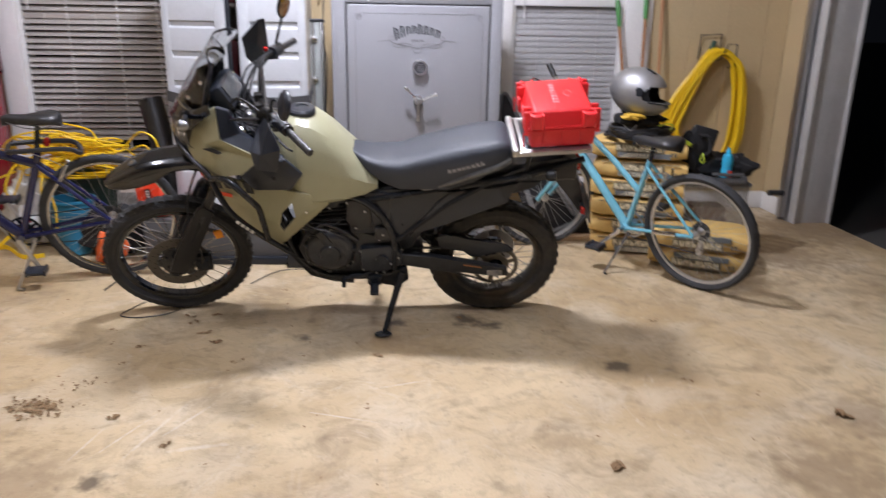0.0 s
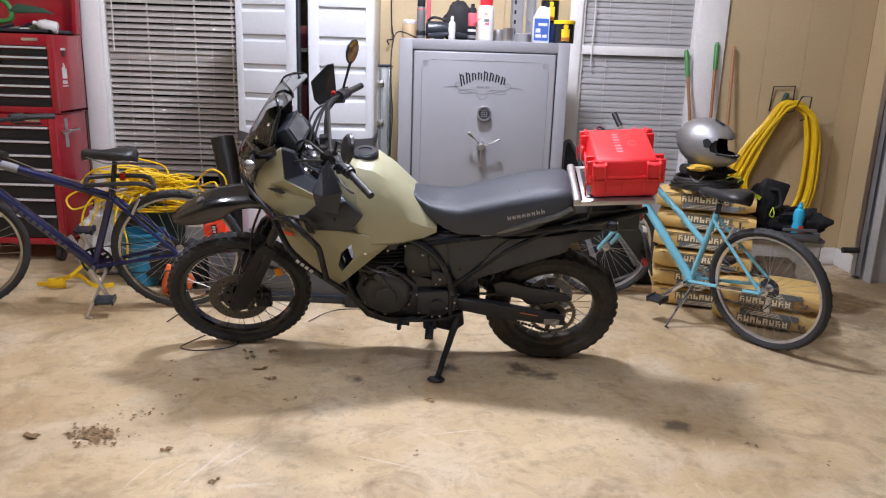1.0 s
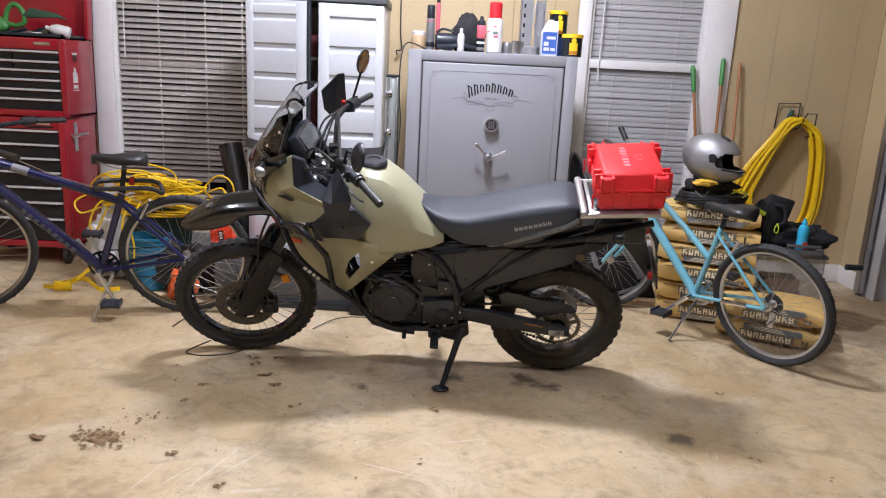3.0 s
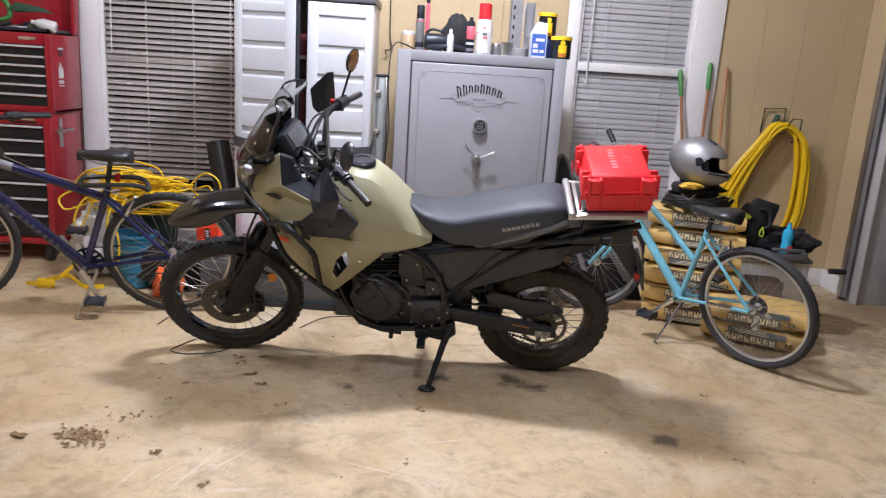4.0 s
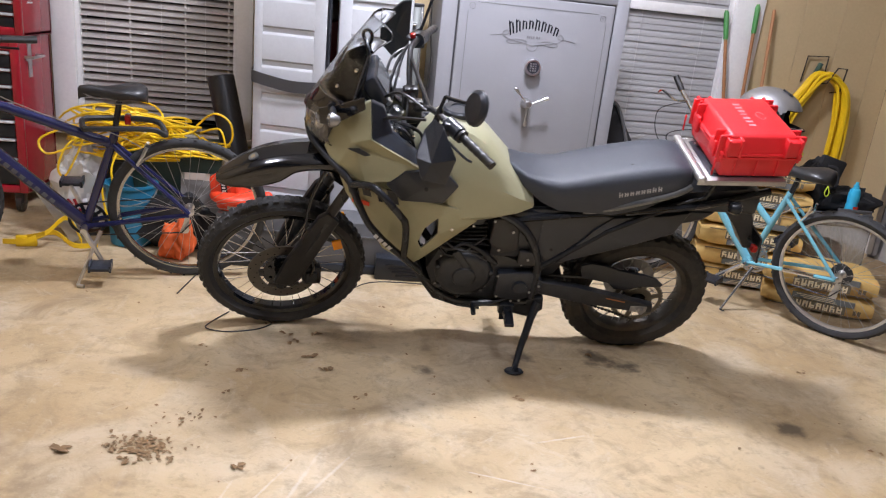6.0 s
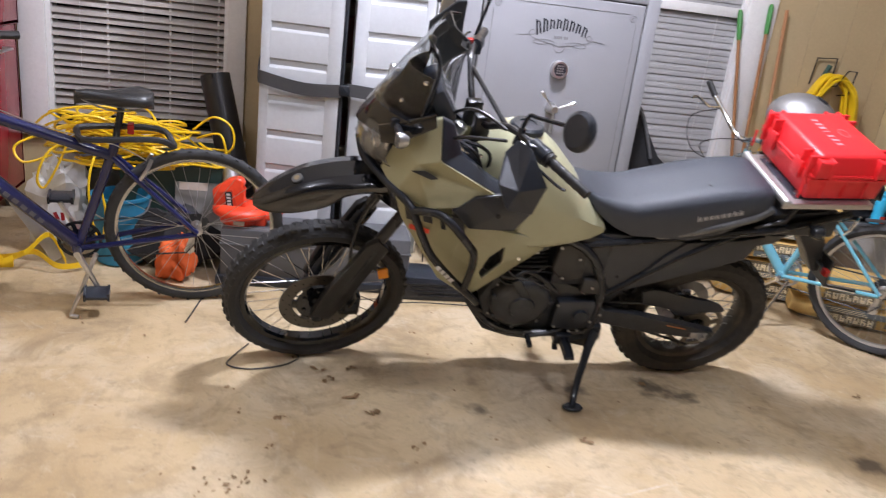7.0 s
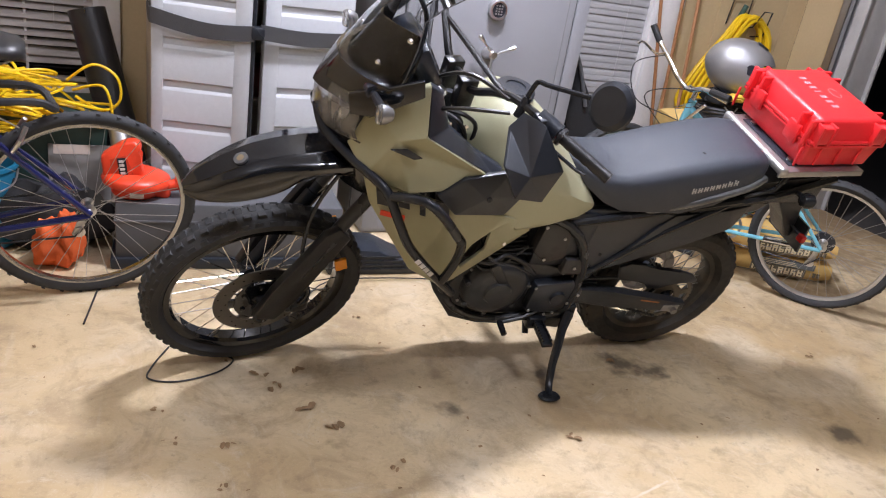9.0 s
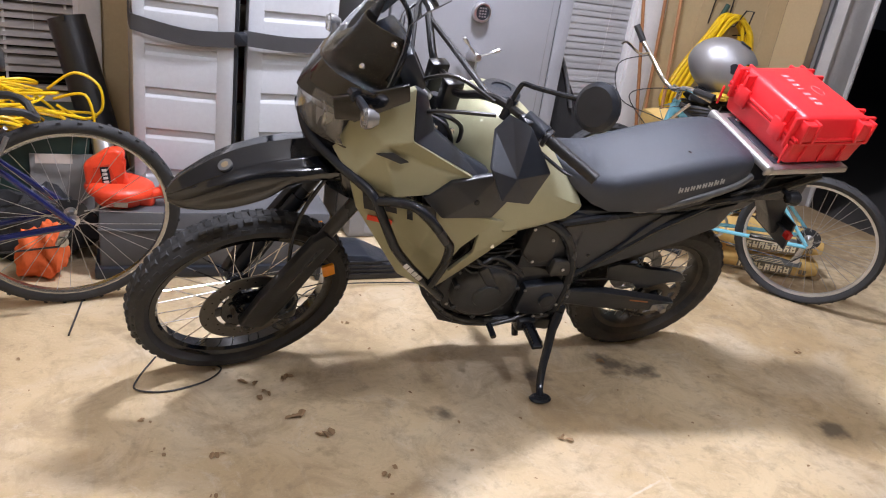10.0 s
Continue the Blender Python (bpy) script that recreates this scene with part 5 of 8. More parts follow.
part("stand_bracket", merge(slab([(0.60, 0.33), (0.44, 0.37), (0.43, 0.30), (0.48, 0.25), (0.56, 0.27)], 0.11, 0.15, bevel=0.006), tube([(0.60, 0.10, 0.285), (0.60, 0.15, 0.23)], 0.012, 8)), SATIN, moto)
FOOT = MOTO.inverted() @ Vector((0.276, 3.293, 0.010))
st = part("side_stand", merge(tube([(0.462, 0.148, 0.345), (0.478, 0.172, 0.305), (0.503, 0.232, 0.237), (0.520, 0.268, 0.198), (0.540, 0.325, 0.150), tuple(FOOT)], [0.019, 0.0125], 10, smooth=3), tube([(0.452, 0.165, 0.335), (0.497, 0.225, 0.215)], 0.004, 6)), SATIN, moto, "black side stand, folded down")
# the foot lies flat on the floor, so it undoes the lean
part("stand_foot", moved(lathe([(0.0, -0.006), (0.03, -0.006), (0.034, 0.0), (0.028, 0.007), (0.0, 0.008)], 20), Matrix.Translation(FOOT) @ Matrix.Rotation(radians(LEAN), 4, "X") @ Matrix.Diagonal((1.25, 0.9, 1, 1))), SATIN, st)
ebolt = mesh_of("engine_bolt", lathe([(0.0055, 0.0), (0.0055, 0.004), (0.003, 0.005), (0.0, 0.004)], 8, "y"), STEEL)
for x, y, z in ((0.70, 0.132, 0.40), (0.72, 0.132, 0.555), (0.90, 0.132, 0.545), (0.91, 0.132, 0.40), (0.66, 0.169, 0.49), (0.48, 0.169, 0.45), (0.55, 0.169, 0.365), (0.65, 0.169, 0.38), (0.50, 0.152, 0.58), (0.57, 0.152, 0.545), (0.60, 0.146, 0.735), (0.69, 0.146, 0.64)):
    part("engine_bolt", ebolt, STEEL, moto, at=pose(x, y, z))
part("case_rib", slab([(0.90, 0.60), (0.84, 0.615), (0.72, 0.585), (0.665, 0.535), (0.675, 0.525), (0.73, 0.568), (0.84, 0.598), (0.89, 0.585)], 0.12, 0.15, bevel=0.004), ENGINE, moto)
part("clutch_cable", tube([(0.98, 0.10, 0.92), (0.93, 0.165, 0.72), (0.86, 0.175, 0.62), (0.78, 0.178, 0.60), (0.71, 0.172, 0.56)], 0.0045, 6, smooth=5), CORDBLK, moto)
part("oil_line", tube([(0.93, 0.12, 0.64), (0.90, 0.15, 0.585), (0.86, 0.158, 0.575), (0.80, 0.15, 0.605), (0.74, 0.14, 0.66)], 0.006, 8, smooth=5), SATIN, moto, "thin pipe on the engine")
part("drain_bolt", tube([(0.585, 0.06, 0.30), (0.585, 0.07, 0.22)], 0.007, 8), STEEL, moto)
part("muffler", merge(tube([(0.50, -0.19, 0.56), (0.28, -0.185, 0.66), (-0.18, -0.18, 0.80)], [0.045, 0.062], 20), moved(lathe([(0.062, 0.0), (0.055, 0.03), (0.03, 0.035), (0.0, 0.03)], 20), Matrix.Translation((-0.18, -0.18, 0.80)) @ Matrix.Rotation(radians(-73), 4, "Y"))), surface("grey_muffler", (0.20, 0.20, 0.205), 0.4, 0.8), moto, "grey muffler on the far side")

for ob in moto.children:
    if ob.name.split(".")[0] not in CHASSIS:
        ob.matrix_basis = BODY @ ob.matrix_basis

# ---- red hard case lying on the rack ----
case = thing("hard_case", "bright red plastic hard case lying on the luggage rack", "case", MOTO @ BODY @ RACKM @ pose(-0.217, -0.025, 0.010) @ Matrix.Diagonal((1, 1, 0.92, 1)))
X, Y = 0.146, 0.185


def rib(x0, x1, y0, y1, z0, z1):
    return box(x0, x1, y0, y1, z0, z1, bevel=0.005)


def taper(z0, z1, grow, r):
    bm = boxm(-X, X, -Y, Y, z0, z1)
    for v in bm.verts:
        if (v.co.z > (z0 + z1) / 2) == (grow < 0):
            v.co.x *= 1 - abs(grow) / X
            v.co.y *= 1 - abs(grow) / Y
    bmesh.ops.bevel(bm, geom=bm.edges[:], offset=r, segments=3, affect="EDGES", profile=0.5)
    return tup(bm)


part("base", merge(taper(0.0, 0.098, 0.010, 0.012), box(-X - 0.006, X + 0.006, -Y - 0.006, Y + 0.006, 0.086, 0.098, bevel=0.004),
                   *[rib(-X + 0.07 + 0.08 * i, -X + 0.078 + 0.08 * i, s * Y - 0.006, s * Y + 0.004, 0.012, 0.09) for i in range(4) for s in (1, -1)]), REDCASE, case)
lugs = []
for sx in (1, -1):
    for sy in (1, -1):
        x0, x1 = sorted((sx * (X - 0.066), sx * (X - 0.004)))
        y0, y1 = sorted((sy * (Y - 0.045), sy * (Y + 0.010)))
        lugs.append(box(x0, x1, y0, y1, 0.100, 0.170, bevel=0.010, seg=3))
        for xx in (x0 + 0.007, x1 - 0.007):
            lugs.append(rib(xx - 0.006, xx + 0.006, y0 - 0.004 * (sy < 0), y1 + 0.004 * (sy > 0), 0.098, 0.176))
        for k in (0.0, 0.05):
            yy = sy * (Y - 0.075 + k)
            a, b = sorted((sx * (X - 0.03), sx * (X + 0.016)))
            lugs.append(rib(a, b, yy - 0.007, yy + 0.007, 0.06, 0.180))
lid = part("lid", merge(taper(0.101, 0.185, -0.020, 0.016), box(-X - 0.006, X + 0.006, -Y - 0.006, Y + 0.006, 0.100, 0.112, bevel=0.004)), REDCASE, case, "red lid with moulded ribs")
for piece in lugs:
    part("lug", piece, REDCASE, lid)
part("latch", box(X + 0.002, X + 0.016, -0.13, -0.07, 0.062, 0.135, bevel=0.006), REDCASE, case)
part("latch", box(X + 0.002, X + 0.016, 0.07, 0.13, 0.062, 0.135, bevel=0.006), REDCASE, case)
PALEPRINT = surface("pale_print", (0.85, 0.25, 0.27), 0.5)
for i in range(7):
    part("lid_letter", box(0.004, 0.030, -0.105 + 0.03 * i, -0.105 + 0.03 * i + (0.014 if i != 3 else 0.006), 0.1845, 0.1858), PALEPRINT, lid, "pale brand lettering drawn as a bar")
part("lid_emblem", merge(*[tube([(-0.045 + 0.016 * math.cos(a), 0.0 + 0.03 * math.sin(a) * s, 0.1856) for a in [0.4 * i for i in range(8)]], 0.0012, 4) for s in (1, -1)]), PALEPRINT, lid, "pale printed emblem")
# ---- gun safe ----
safe = thing("gun_safe", "tall silver-grey steel gun safe with keypad and spoked handle", "safe", pose(0.54, 4.78, 0))
part("body", box(-0.53, 0.53, 0.012, 0.62, 0.0, 1.60, bevel=0.012, seg=3), SAFE, safe)
part("frame", merge(box(-0.53, -0.445, 0.0, 0.02, 0.02, 1.60, bevel=0.006), box(0.455, 0.53, 0.0, 0.02, 0.02, 1.60, bevel=0.006), box(-0.45, 0.46, 0.0, 0.02, 1.535, 1.60, bevel=0.006), box(-0.45, 0.46, 0.0, 0.02, 0.02, 0.10, bevel=0.006)), SAFE, safe)
# dark sheet behind the door joint, standing for the shade in the gap
part("door_gap", box(-0.446, 0.456, 0.009, 0.013, 0.098, 1.537), GAPSHADE, safe)
door = part("door", box(-0.436, 0.446, -0.006, 0.012, 0.106, 1.528, bevel=0.008, seg=3), SAFE, safe)
# pinstripe with turned corners
x0, x1, z0, z1 = -0.385, 0.405, 0.16, 1.478
line = [tube([(x0, -0.0065, z0), (x0, -0.0065, z1 - 0.05)], 0.0016, 5), tube([(x1, -0.0065, z0), (x1, -0.0065, z1 - 0.05)], 0.0016, 5), tube([(x0 + 0.05, -0.0065, z1), (x1 - 0.05, -0.0065, z1)], 0.0016, 5)]
for cx, s in ((x0, 1), (x1, -1)):
    line.append(tube([(cx + s * 0.022 + 0.016 * math.cos(a), -0.0065, z1 - 0.022 + 0.016 * math.sin(a)) for a in [0.5 * i for i in range(13)]], 0.0016, 5))
    line.append(tube([(cx + s * 0.022 + 0.006 * math.cos(a), -0.0065, z1 - 0.022 + 0.006 * math.sin(a)) for a in [0.8 * i for i in range(8)]], 0.0014, 5))
part("pinstripe", merge(*line), GREYLINE, door, "fine dark scrolled pinstripe")
# emblem: an arched row of letter-like bars over scrolls
arch = []
for i in range(8):
    u = (i - 3.5) / 3.5
    z = 1.360 + 0.026 * (1 - u * u)
    h = (0.080, 0.074, 0.052, 0.052, 0.066, 0.060, 0.052, 0.054)[i]
    m = Matrix.Translation((-0.004 + 0.128 * u, 0, z)) @ Matrix.Rotation(radians(11 * u), 4, "Y") @ Matrix.Diagonal((1.2, 1, 1, 1))
    arch.append(moved(slab([(-0.0115, -h / 2), (-0.004, -h / 2 + 0.004), (-0.004, h / 2 - 0.004), (-0.0115, h / 2)], -0.0074, -0.0062), m))
    arch.append(moved(slab([(0.003, -h * 0.36), (0.0105, -h * 0.44), (0.0105, h * 0.30), (0.003, h * 0.38)], -0.0074, -0.0062), m))
    arch.append(moved(slab([(-0.005, h * 0.26), (0.004, h * 0.36), (0.004, h * 0.46), (-0.005, h * 0.36)], -0.0074, -0.0062), m))
part("door_lettering", merge(*arch), SATIN, door, "dark arched brand lettering drawn as bars")
scroll = []
for s in (1, -1):
    scroll.append(tube([(-0.004 + s * x, -0.0066, z) for x, z in ((0.0, 1.272), (0.04, 1.282), (0.09, 1.290), (0.15, 1.305), (0.175, 1.325), (0.16, 1.345), (0.142, 1.335), (0.15, 1.322), (0.19, 1.318), (0.245, 1.312))], 0.0017, 5, smooth=4))
    scroll.append(tube([(-0.004 + s * x, -0.0066, z) for x, z in ((0.03, 1.292), (0.07, 1.302), (0.12, 1.300), (0.15, 1.285), (0.11, 1.276), (0.06, 1.285))], 0.0014, 5, smooth=4))
scroll.append(tube([(-0.004 + 0.032 * math.cos(a), -0.0066, 1.276 + 0.032 * math.sin(a)) for a in [math.pi + 0.35 * i for i in range(10)]], 0.0015, 5))
for bx, bw in ((-0.040, 0.010), (-0.027, 0.008), (-0.016, 0.008), (-0.005, 0.009), (0.014, 0.011), (0.028, 0.008)):
    scroll.append(box(bx, bx + bw, -0.0071, -0.0063, 1.312, 1.326))
part("door_scroll", merge(*scroll), GREYLINE, door, "dark scrollwork emblem")
key = part("keypad", lathe([(0.046, -0.006), (0.046, -0.034), (0.042, -0.040), (0.036, -0.040), (0.035, -0.034), (0.0, -0.034)], 32, "y"), ALU, safe, "round chrome keypad lock", at=pose(0.012, 0, 1.158))
part("key_face", lathe([(0.034, -0.0345), (0.0, -0.0350)], 24, "y"), BLACKPL, key, "dark keypad face")
for i in range(12):
    part("button", box(-0.0045, 0.0045, -0.0375, -0.035, -0.0038, 0.0038, bevel=0.001, seg=1), STEEL, key, at=pose(-0.014 + 0.014 * (i % 3), 0, 0.02 - 0.0125 * (i // 3)))
hd = part("handle_hub", lathe([(0.03, -0.006), (0.028, -0.03), (0.02, -0.055), (0.022, -0.075), (0.016, -0.083), (0.0, -0.084)], 20, "y"), ALU, safe, "chrome handle hub", at=pose(0.002, 0, 0.955))
for a in (135, 22, 268):
    d = Vector((math.cos(radians(a)), 0, math.sin(radians(a))))
    part("handle_spoke", merge(tube([d * 0.012 + Vector((0, -0.066, 0)), d * 0.095 + Vector((0, -0.072, 0))], [0.006, 0.005], 8), tube([d * 0.085 + Vector((0, -0.072, 0)), d * 0.118 + Vector((0, -0.073, 0)), d * 0.124 + Vector((0, -0.073, 0))], [0.008, 0.0105, 0.006], 10)), ALU, hd)

# ---- resin storage cabinet held shut with a strap ----
cab = thing("storage_cabinet", "tall pale grey resin cabinet, doors ajar, strapped round", "cabinet", pose(-0.56, 4.78, 0))
CABSIDE = surface("beige_cabinet_side", (0.42, 0.38, 0.32), 0.55, bump=0.05)
part("body", merge(box(-0.42, -0.405, 0.012, 0.50, 0.0, 1.85, bevel=0.004), box(0.405, 0.42, 0.012, 0.50, 0.0, 1.85, bevel=0.004), box(-0.405, 0.405, 0.485, 0.50, 0.0, 1.85), box(-0.405, 0.405, 0.03, 0.485, 0.04, 0.06), *[box(-0.405, 0.405, 0.05, 0.485, z, z + 0.02) for z in (0.62, 1.05, 1.50)]), CABSIDE, cab)
part("cap", box(-0.43, 0.43, -0.03, 0.51, 1.85, 1.90, bevel=0.008), DARKGREY, cab, "dark grey top")
part("plinth", box(-0.42, 0.42, 0.0, 0.49, 0.001, 0.05, bevel=0.006), DARKGREY, cab)


def cab_door(w, sign, label, at):
    d = part("door", box(min(0, sign * w), max(0, sign * w), -0.03, 0.0, 0.06, 1.84, bevel=0.008), RESIN, cab, label, at=at)
    a, b = sorted((sign * 0.050, sign * (w - 0.070)))
    lo, hi = sorted((sign * 0.004, sign * (w - 0.004)))
    part("stile", merge(box(lo, a, -0.040, -0.029, 0.064, 1.836, bevel=0.003), box(b, hi, -0.040, -0.029, 0.064, 1.836, bevel=0.003)), RESIN, d)
    slots = [0.064] + [0.204 + 0.173 * k for k in range(10)] + [1.850]
    for k in range(11):
        z0, z1 = slots[k], slots[k + 1] - 0.028
        prof = [(-0.029, z0 - 0.004), (-0.029, z1), (-0.031, z1), (-0.0392, z1 - 0.012), (-0.040, z1 - 0.016), (-0.040, z0 + 0.004), (-0.037, z0)]
        part("panel", loft([[(x, y, zz) for y, zz in prof] for x in (a - 0.001, b + 0.001)]), RESIN, d)
    return d


dl = cab_door(0.40, 1, "pale grey slatted resin door, ajar", pose(-0.415, 0.0, 0, 0, 0, -14))
cab_door(0.40, -1, "pale grey slatted resin door", pose(0.415, 0.0, 0, 0, 0, 5))
part("edge_seal", box(0.397, 0.412, -0.036, 0.004, 0.06, 1.84, bevel=0.003), SATIN, dl, "black rubber door edge")
STRAP = surface("dark_grey_strap", (0.05, 0.05, 0.053), 0.6, bump=0.1)


def ribbon(pts, h, t):
    p = curve_pts(pts, 5)
    rings2 = []
    for i, q in enumerate(p):
        d = (p[min(i + 1, len(p) - 1)] - p[max(i - 1, 0)]).normalized()
        s = Vector((-d.y, d.x, 0)).normalized() * t
        u = Vector((0, 0, h / 2))
        rings2.append([q + s + u, q - s + u, q - s - u, q + s - u])
    return loft(rings2)


part("strap", ribbon([(-0.428, 0.20, 1.02), (-0.428, -0.01, 0.985), (-0.40, -0.062, 0.975), (-0.21, -0.112, 0.945), (-0.03, -0.148, 0.955)], 0.062, 0.003), STRAP, cab, "dark strap round the doors")
part("strap", ribbon([(0.0, -0.112, 0.96), (0.20, -0.090, 0.945), (0.40, -0.062, 0.955), (0.428, -0.02, 0.97), (0.428, 0.2, 1.0)], 0.062, 0.003), STRAP, cab, "dark strap round the doors")
part("strap_knot", box(-0.045, 0.012, -0.155, -0.112, 0.93, 0.985, bevel=0.012), SATIN, cab)
for bx in (box(-0.10, 0.06, 0.08, 0.3, 1.07, 1.30, bevel=0.02), box(-0.12, 0.10, 0.08, 0.35, 0.64, 0.80, bevel=0.02), box(-0.1, 0.05, 0.1, 0.3, 1.52, 1.66, bevel=0.02)):
    part("stored_box", bx, surface("dim_red", (0.10, 0.006, 0.010), 0.6) if "dim_red" not in bpy.data.materials else bpy.data.materials["dim_red"], cab, "dim red box on the cabinet shelf")

# ---- standing aluminium case ----
CASEALU = surface("dull_case_aluminium", (0.38, 0.40, 0.39), 0.40, 0.45, stain=0.15)
rc = thing("aluminium_case", "narrow ribbed aluminium gun case standing upright", "case", pose(-0.125, 5.02, 0, -2, 0, 0))
shell_ = part("shell", box(-0.062, 0.062, 0.0, 0.34, 0.0, 1.43, bevel=0.006), CASEALU, rc)
rib_mesh = mesh_of("rib", box(-0.0025, 0.0025, -0.003, 0.002, 0.02, 1.41), CASEALU)
for x in (-0.048, -0.040, -0.018, -0.010, 0.012, 0.020, 0.040, 0.048):
    part("rib", rib_mesh, CASEALU, shell_, at=pose(x, 0, 0))
CASERAIL = surface("bright_case_rail", (0.66, 0.66, 0.67), 0.25, 0.9, stain=0.1)
part("middle_rail", box(-0.008, 0.010, -0.0045, 0.002, 0.015, 1.415, bevel=0.0015, seg=1), CASERAIL, rc, "bright middle rail")
part("edge_trim", merge(box(-0.067, -0.053, -0.007, 0.01, 0.0, 1.422, bevel=0.004), box(0.053, 0.067, -0.007, 0.01, 0.0, 1.422, bevel=0.004)), CASERAIL, rc, "bright aluminium edge rails")
part("corner_cap", box(-0.069, 0.069, -0.009, 0.345, 1.418, 1.438, bevel=0.006), surface("black_edge", (0.05, 0.05, 0.055), 0.35, 0.5), rc, "dark top trim")
for z in (0.35, 1.055, 1.31):
    part("latch", merge(box(-0.034, 0.030, -0.016, -0.002, z - 0.020, z + 0.020, bevel=0.004), tube([(-0.030, -0.02, z + 0.006), (0.026, -0.02, z + 0.006)], 0.006, 8)), CHROME, rc, "chrome draw latch")
part("handle", tube([(0.0, -0.01, 0.56), (0.0, -0.04, 0.59), (0.0, -0.04, 0.72), (0.0, -0.01, 0.75)], 0.009, 8, smooth=3), BLACKPL, rc)

# ---- red tool chest on its roller cabinet ----
DRAWER = surface("dark_drawer_front", (0.008, 0.009, 0.012), 0.4, 0.1, stain=0.2)
DRAWTRIM = surface("drawer_pull_trim", (0.60, 0.61, 0.63), 0.35, 0.3)


def chest_box(name, label, x0, x1, y0, y1, z0, z1, rows, frame_w):
    t = thing(name, label, "tool chest", pose(0, 0, 0))
    part("body", merge(box(x0, x0 + 0.018, y0 + 0.02, y1, z0, z1, bevel=0.004), box(x1 - 0.018, x1, y0 + 0.02, y1, z0, z1, bevel=0.004), box(x0, x1, y0 + 0.03, y1, z0, z0 + 0.018), box(x0, x1, y1 - 0.018, y1, z0, z1), box(x0 + 0.015, x1 - 0.015, y0 + 0.035, y0 + 0.05, z0 + 0.02, z1)), REDPAINT, t)
    part("face_frame", merge(box(x0, x0 + frame_w, y0, y0 + 0.03, z0, z1, bevel=0.006), box(x1 - frame_w, x1, y0, y0 + 0.03, z0, z1, bevel=0.006), box(x0 + frame_w, x1 - frame_w, y0, y0 + 0.03, z1 - 0.075, z1, bevel=0.006), box(x0 + frame_w, x1 - frame_w, y0, y0 + 0.03, z0, z0 + 0.045, bevel=0.006)), REDPAINT, t)
    part("name_plate", box(x1 - frame_w - 0.16, x1 - frame_w - 0.05, y0 - 0.003, y0 + 0.001, z1 - 0.045, z1 - 0.026, bevel=0.002), ALU, t, "silver name plate, blank")
    z = z1 - 0.08
    for h, halves in rows:
        for a, b in ([(x0 + frame_w + 0.004, (x0 + x1) / 2 - 0.004), ((x0 + x1) / 2 + 0.004, x1 - frame_w - 0.004)] if halves else [(x0 + frame_w + 0.004, x1 - frame_w - 0.004)]):
            d = part("drawer", box(a, b, y0 + 0.006, y0 + 0.034, z - h + 0.006, z - 0.024, bevel=0.003), DRAWER, t, "dark drawer front")
            part("pull", loft([[(x, y0 + yy, z + zz) for yy, zz in ((0.02, 0.0), (-0.004, -0.002), (-0.010, -0.008), (-0.009, -0.014), (-0.004, -0.012), (0.02, -0.014))] for x in (a, b)]), DRAWTRIM, d, "pale metal drawer pull")
        z -= h
    return t


CX0, CX1 = -3.0, -2.30
lower = chest_box("roller_cabinet", "red steel roller cabinet with dark drawers, on castors", CX0 - 0.03, CX1 - 0.015, 5.12, 5.60, 0.13, 1.03, [(0.095, False), (0.095, False), (0.095, False), (0.105, False), (0.105, False), (0.115, False), (0.165, False)], 0.045)
for x in (CX0 + 0.02, CX1 - 0.08):
    for y in (5.18, 5.54):
        part("castor", merge(moved(lathe([(0.05, -0.014), (0.05, 0.014)], 20, "x"), Matrix.Translation((x, y, 0.052))), box(x - 0.025, x + 0.025, y - 0.03, y + 0.03, 0.06, 0.13, bevel=0.004)), CORDBLK, lower)
part("push_bar", merge(tube([(CX1 - 0.01, 5.20, 0.92), (CX1 + 0.035, 5.20, 0.92), (CX1 + 0.035, 5.36, 0.92), (CX1 - 0.01, 5.36, 0.92)], 0.008, 8), box(CX1 - 0.016, CX1 - 0.011, 5.25, 5.30, 0.80, 1.0), box(CX1 - 0.0145, CX1 - 0.010, 5.225, 5.33, 0.895, 0.915)), ALU, lower, "silver side handle")
upper = chest_box("top_tool_chest", "red steel top tool chest with dark drawers, lid open", CX0, CX1, 5.16, 5.60, 1.035, 1.555, [(0.065, True), (0.06, True), (0.062, False), (0.065, False), (0.065, False), (0.085, False)], 0.04)
part("lid", merge(moved(box(CX0, CX1 + 0.004, -0.02, 0.0, 0.0, 0.42, bevel=0.006), Matrix.Translation((0, 5.60, 1.56)) @ Matrix.Rotation(radians(-4), 4, "X")), moved(box(CX1 - 0.02, CX1 + 0.004, -0.09, 0.0, 0.0, 0.42, bevel=0.004), Matrix.Translation((0, 5.60, 1.56)) @ Matrix.Rotation(radians(-4), 4, "X"))), REDPAINT, upper, "open red lid")
sx = CX1 + 0.0005
part("side_sticker", merge(box(sx, sx + 0.0013, 5.255, 5.335, 1.215, 1.222), *[box(sx, sx + 0.0013, 5.262 + 0.017 * i, 5.274 + 0.017 * i, 1.232, 1.256) for i in range(4)],
                           box(sx, sx + 0.0013, 5.262, 5.328, 1.268, 1.305), *[box(sx, sx + 0.0013, 5.262 + 0.017 * i, 5.275 + 0.017 * i, 1.304, top) for i, top in enumerate((1.345, 1.372, 1.360, 1.335))]), WHITEPL, upper, "worn white sticker, drawn as plain shapes")
part("side_catch", box(sx, CX1 + 0.006, 5.262, 5.328, 1.455, 1.470, bevel=0.002), WHITEPL, upper, "pale worn catch")
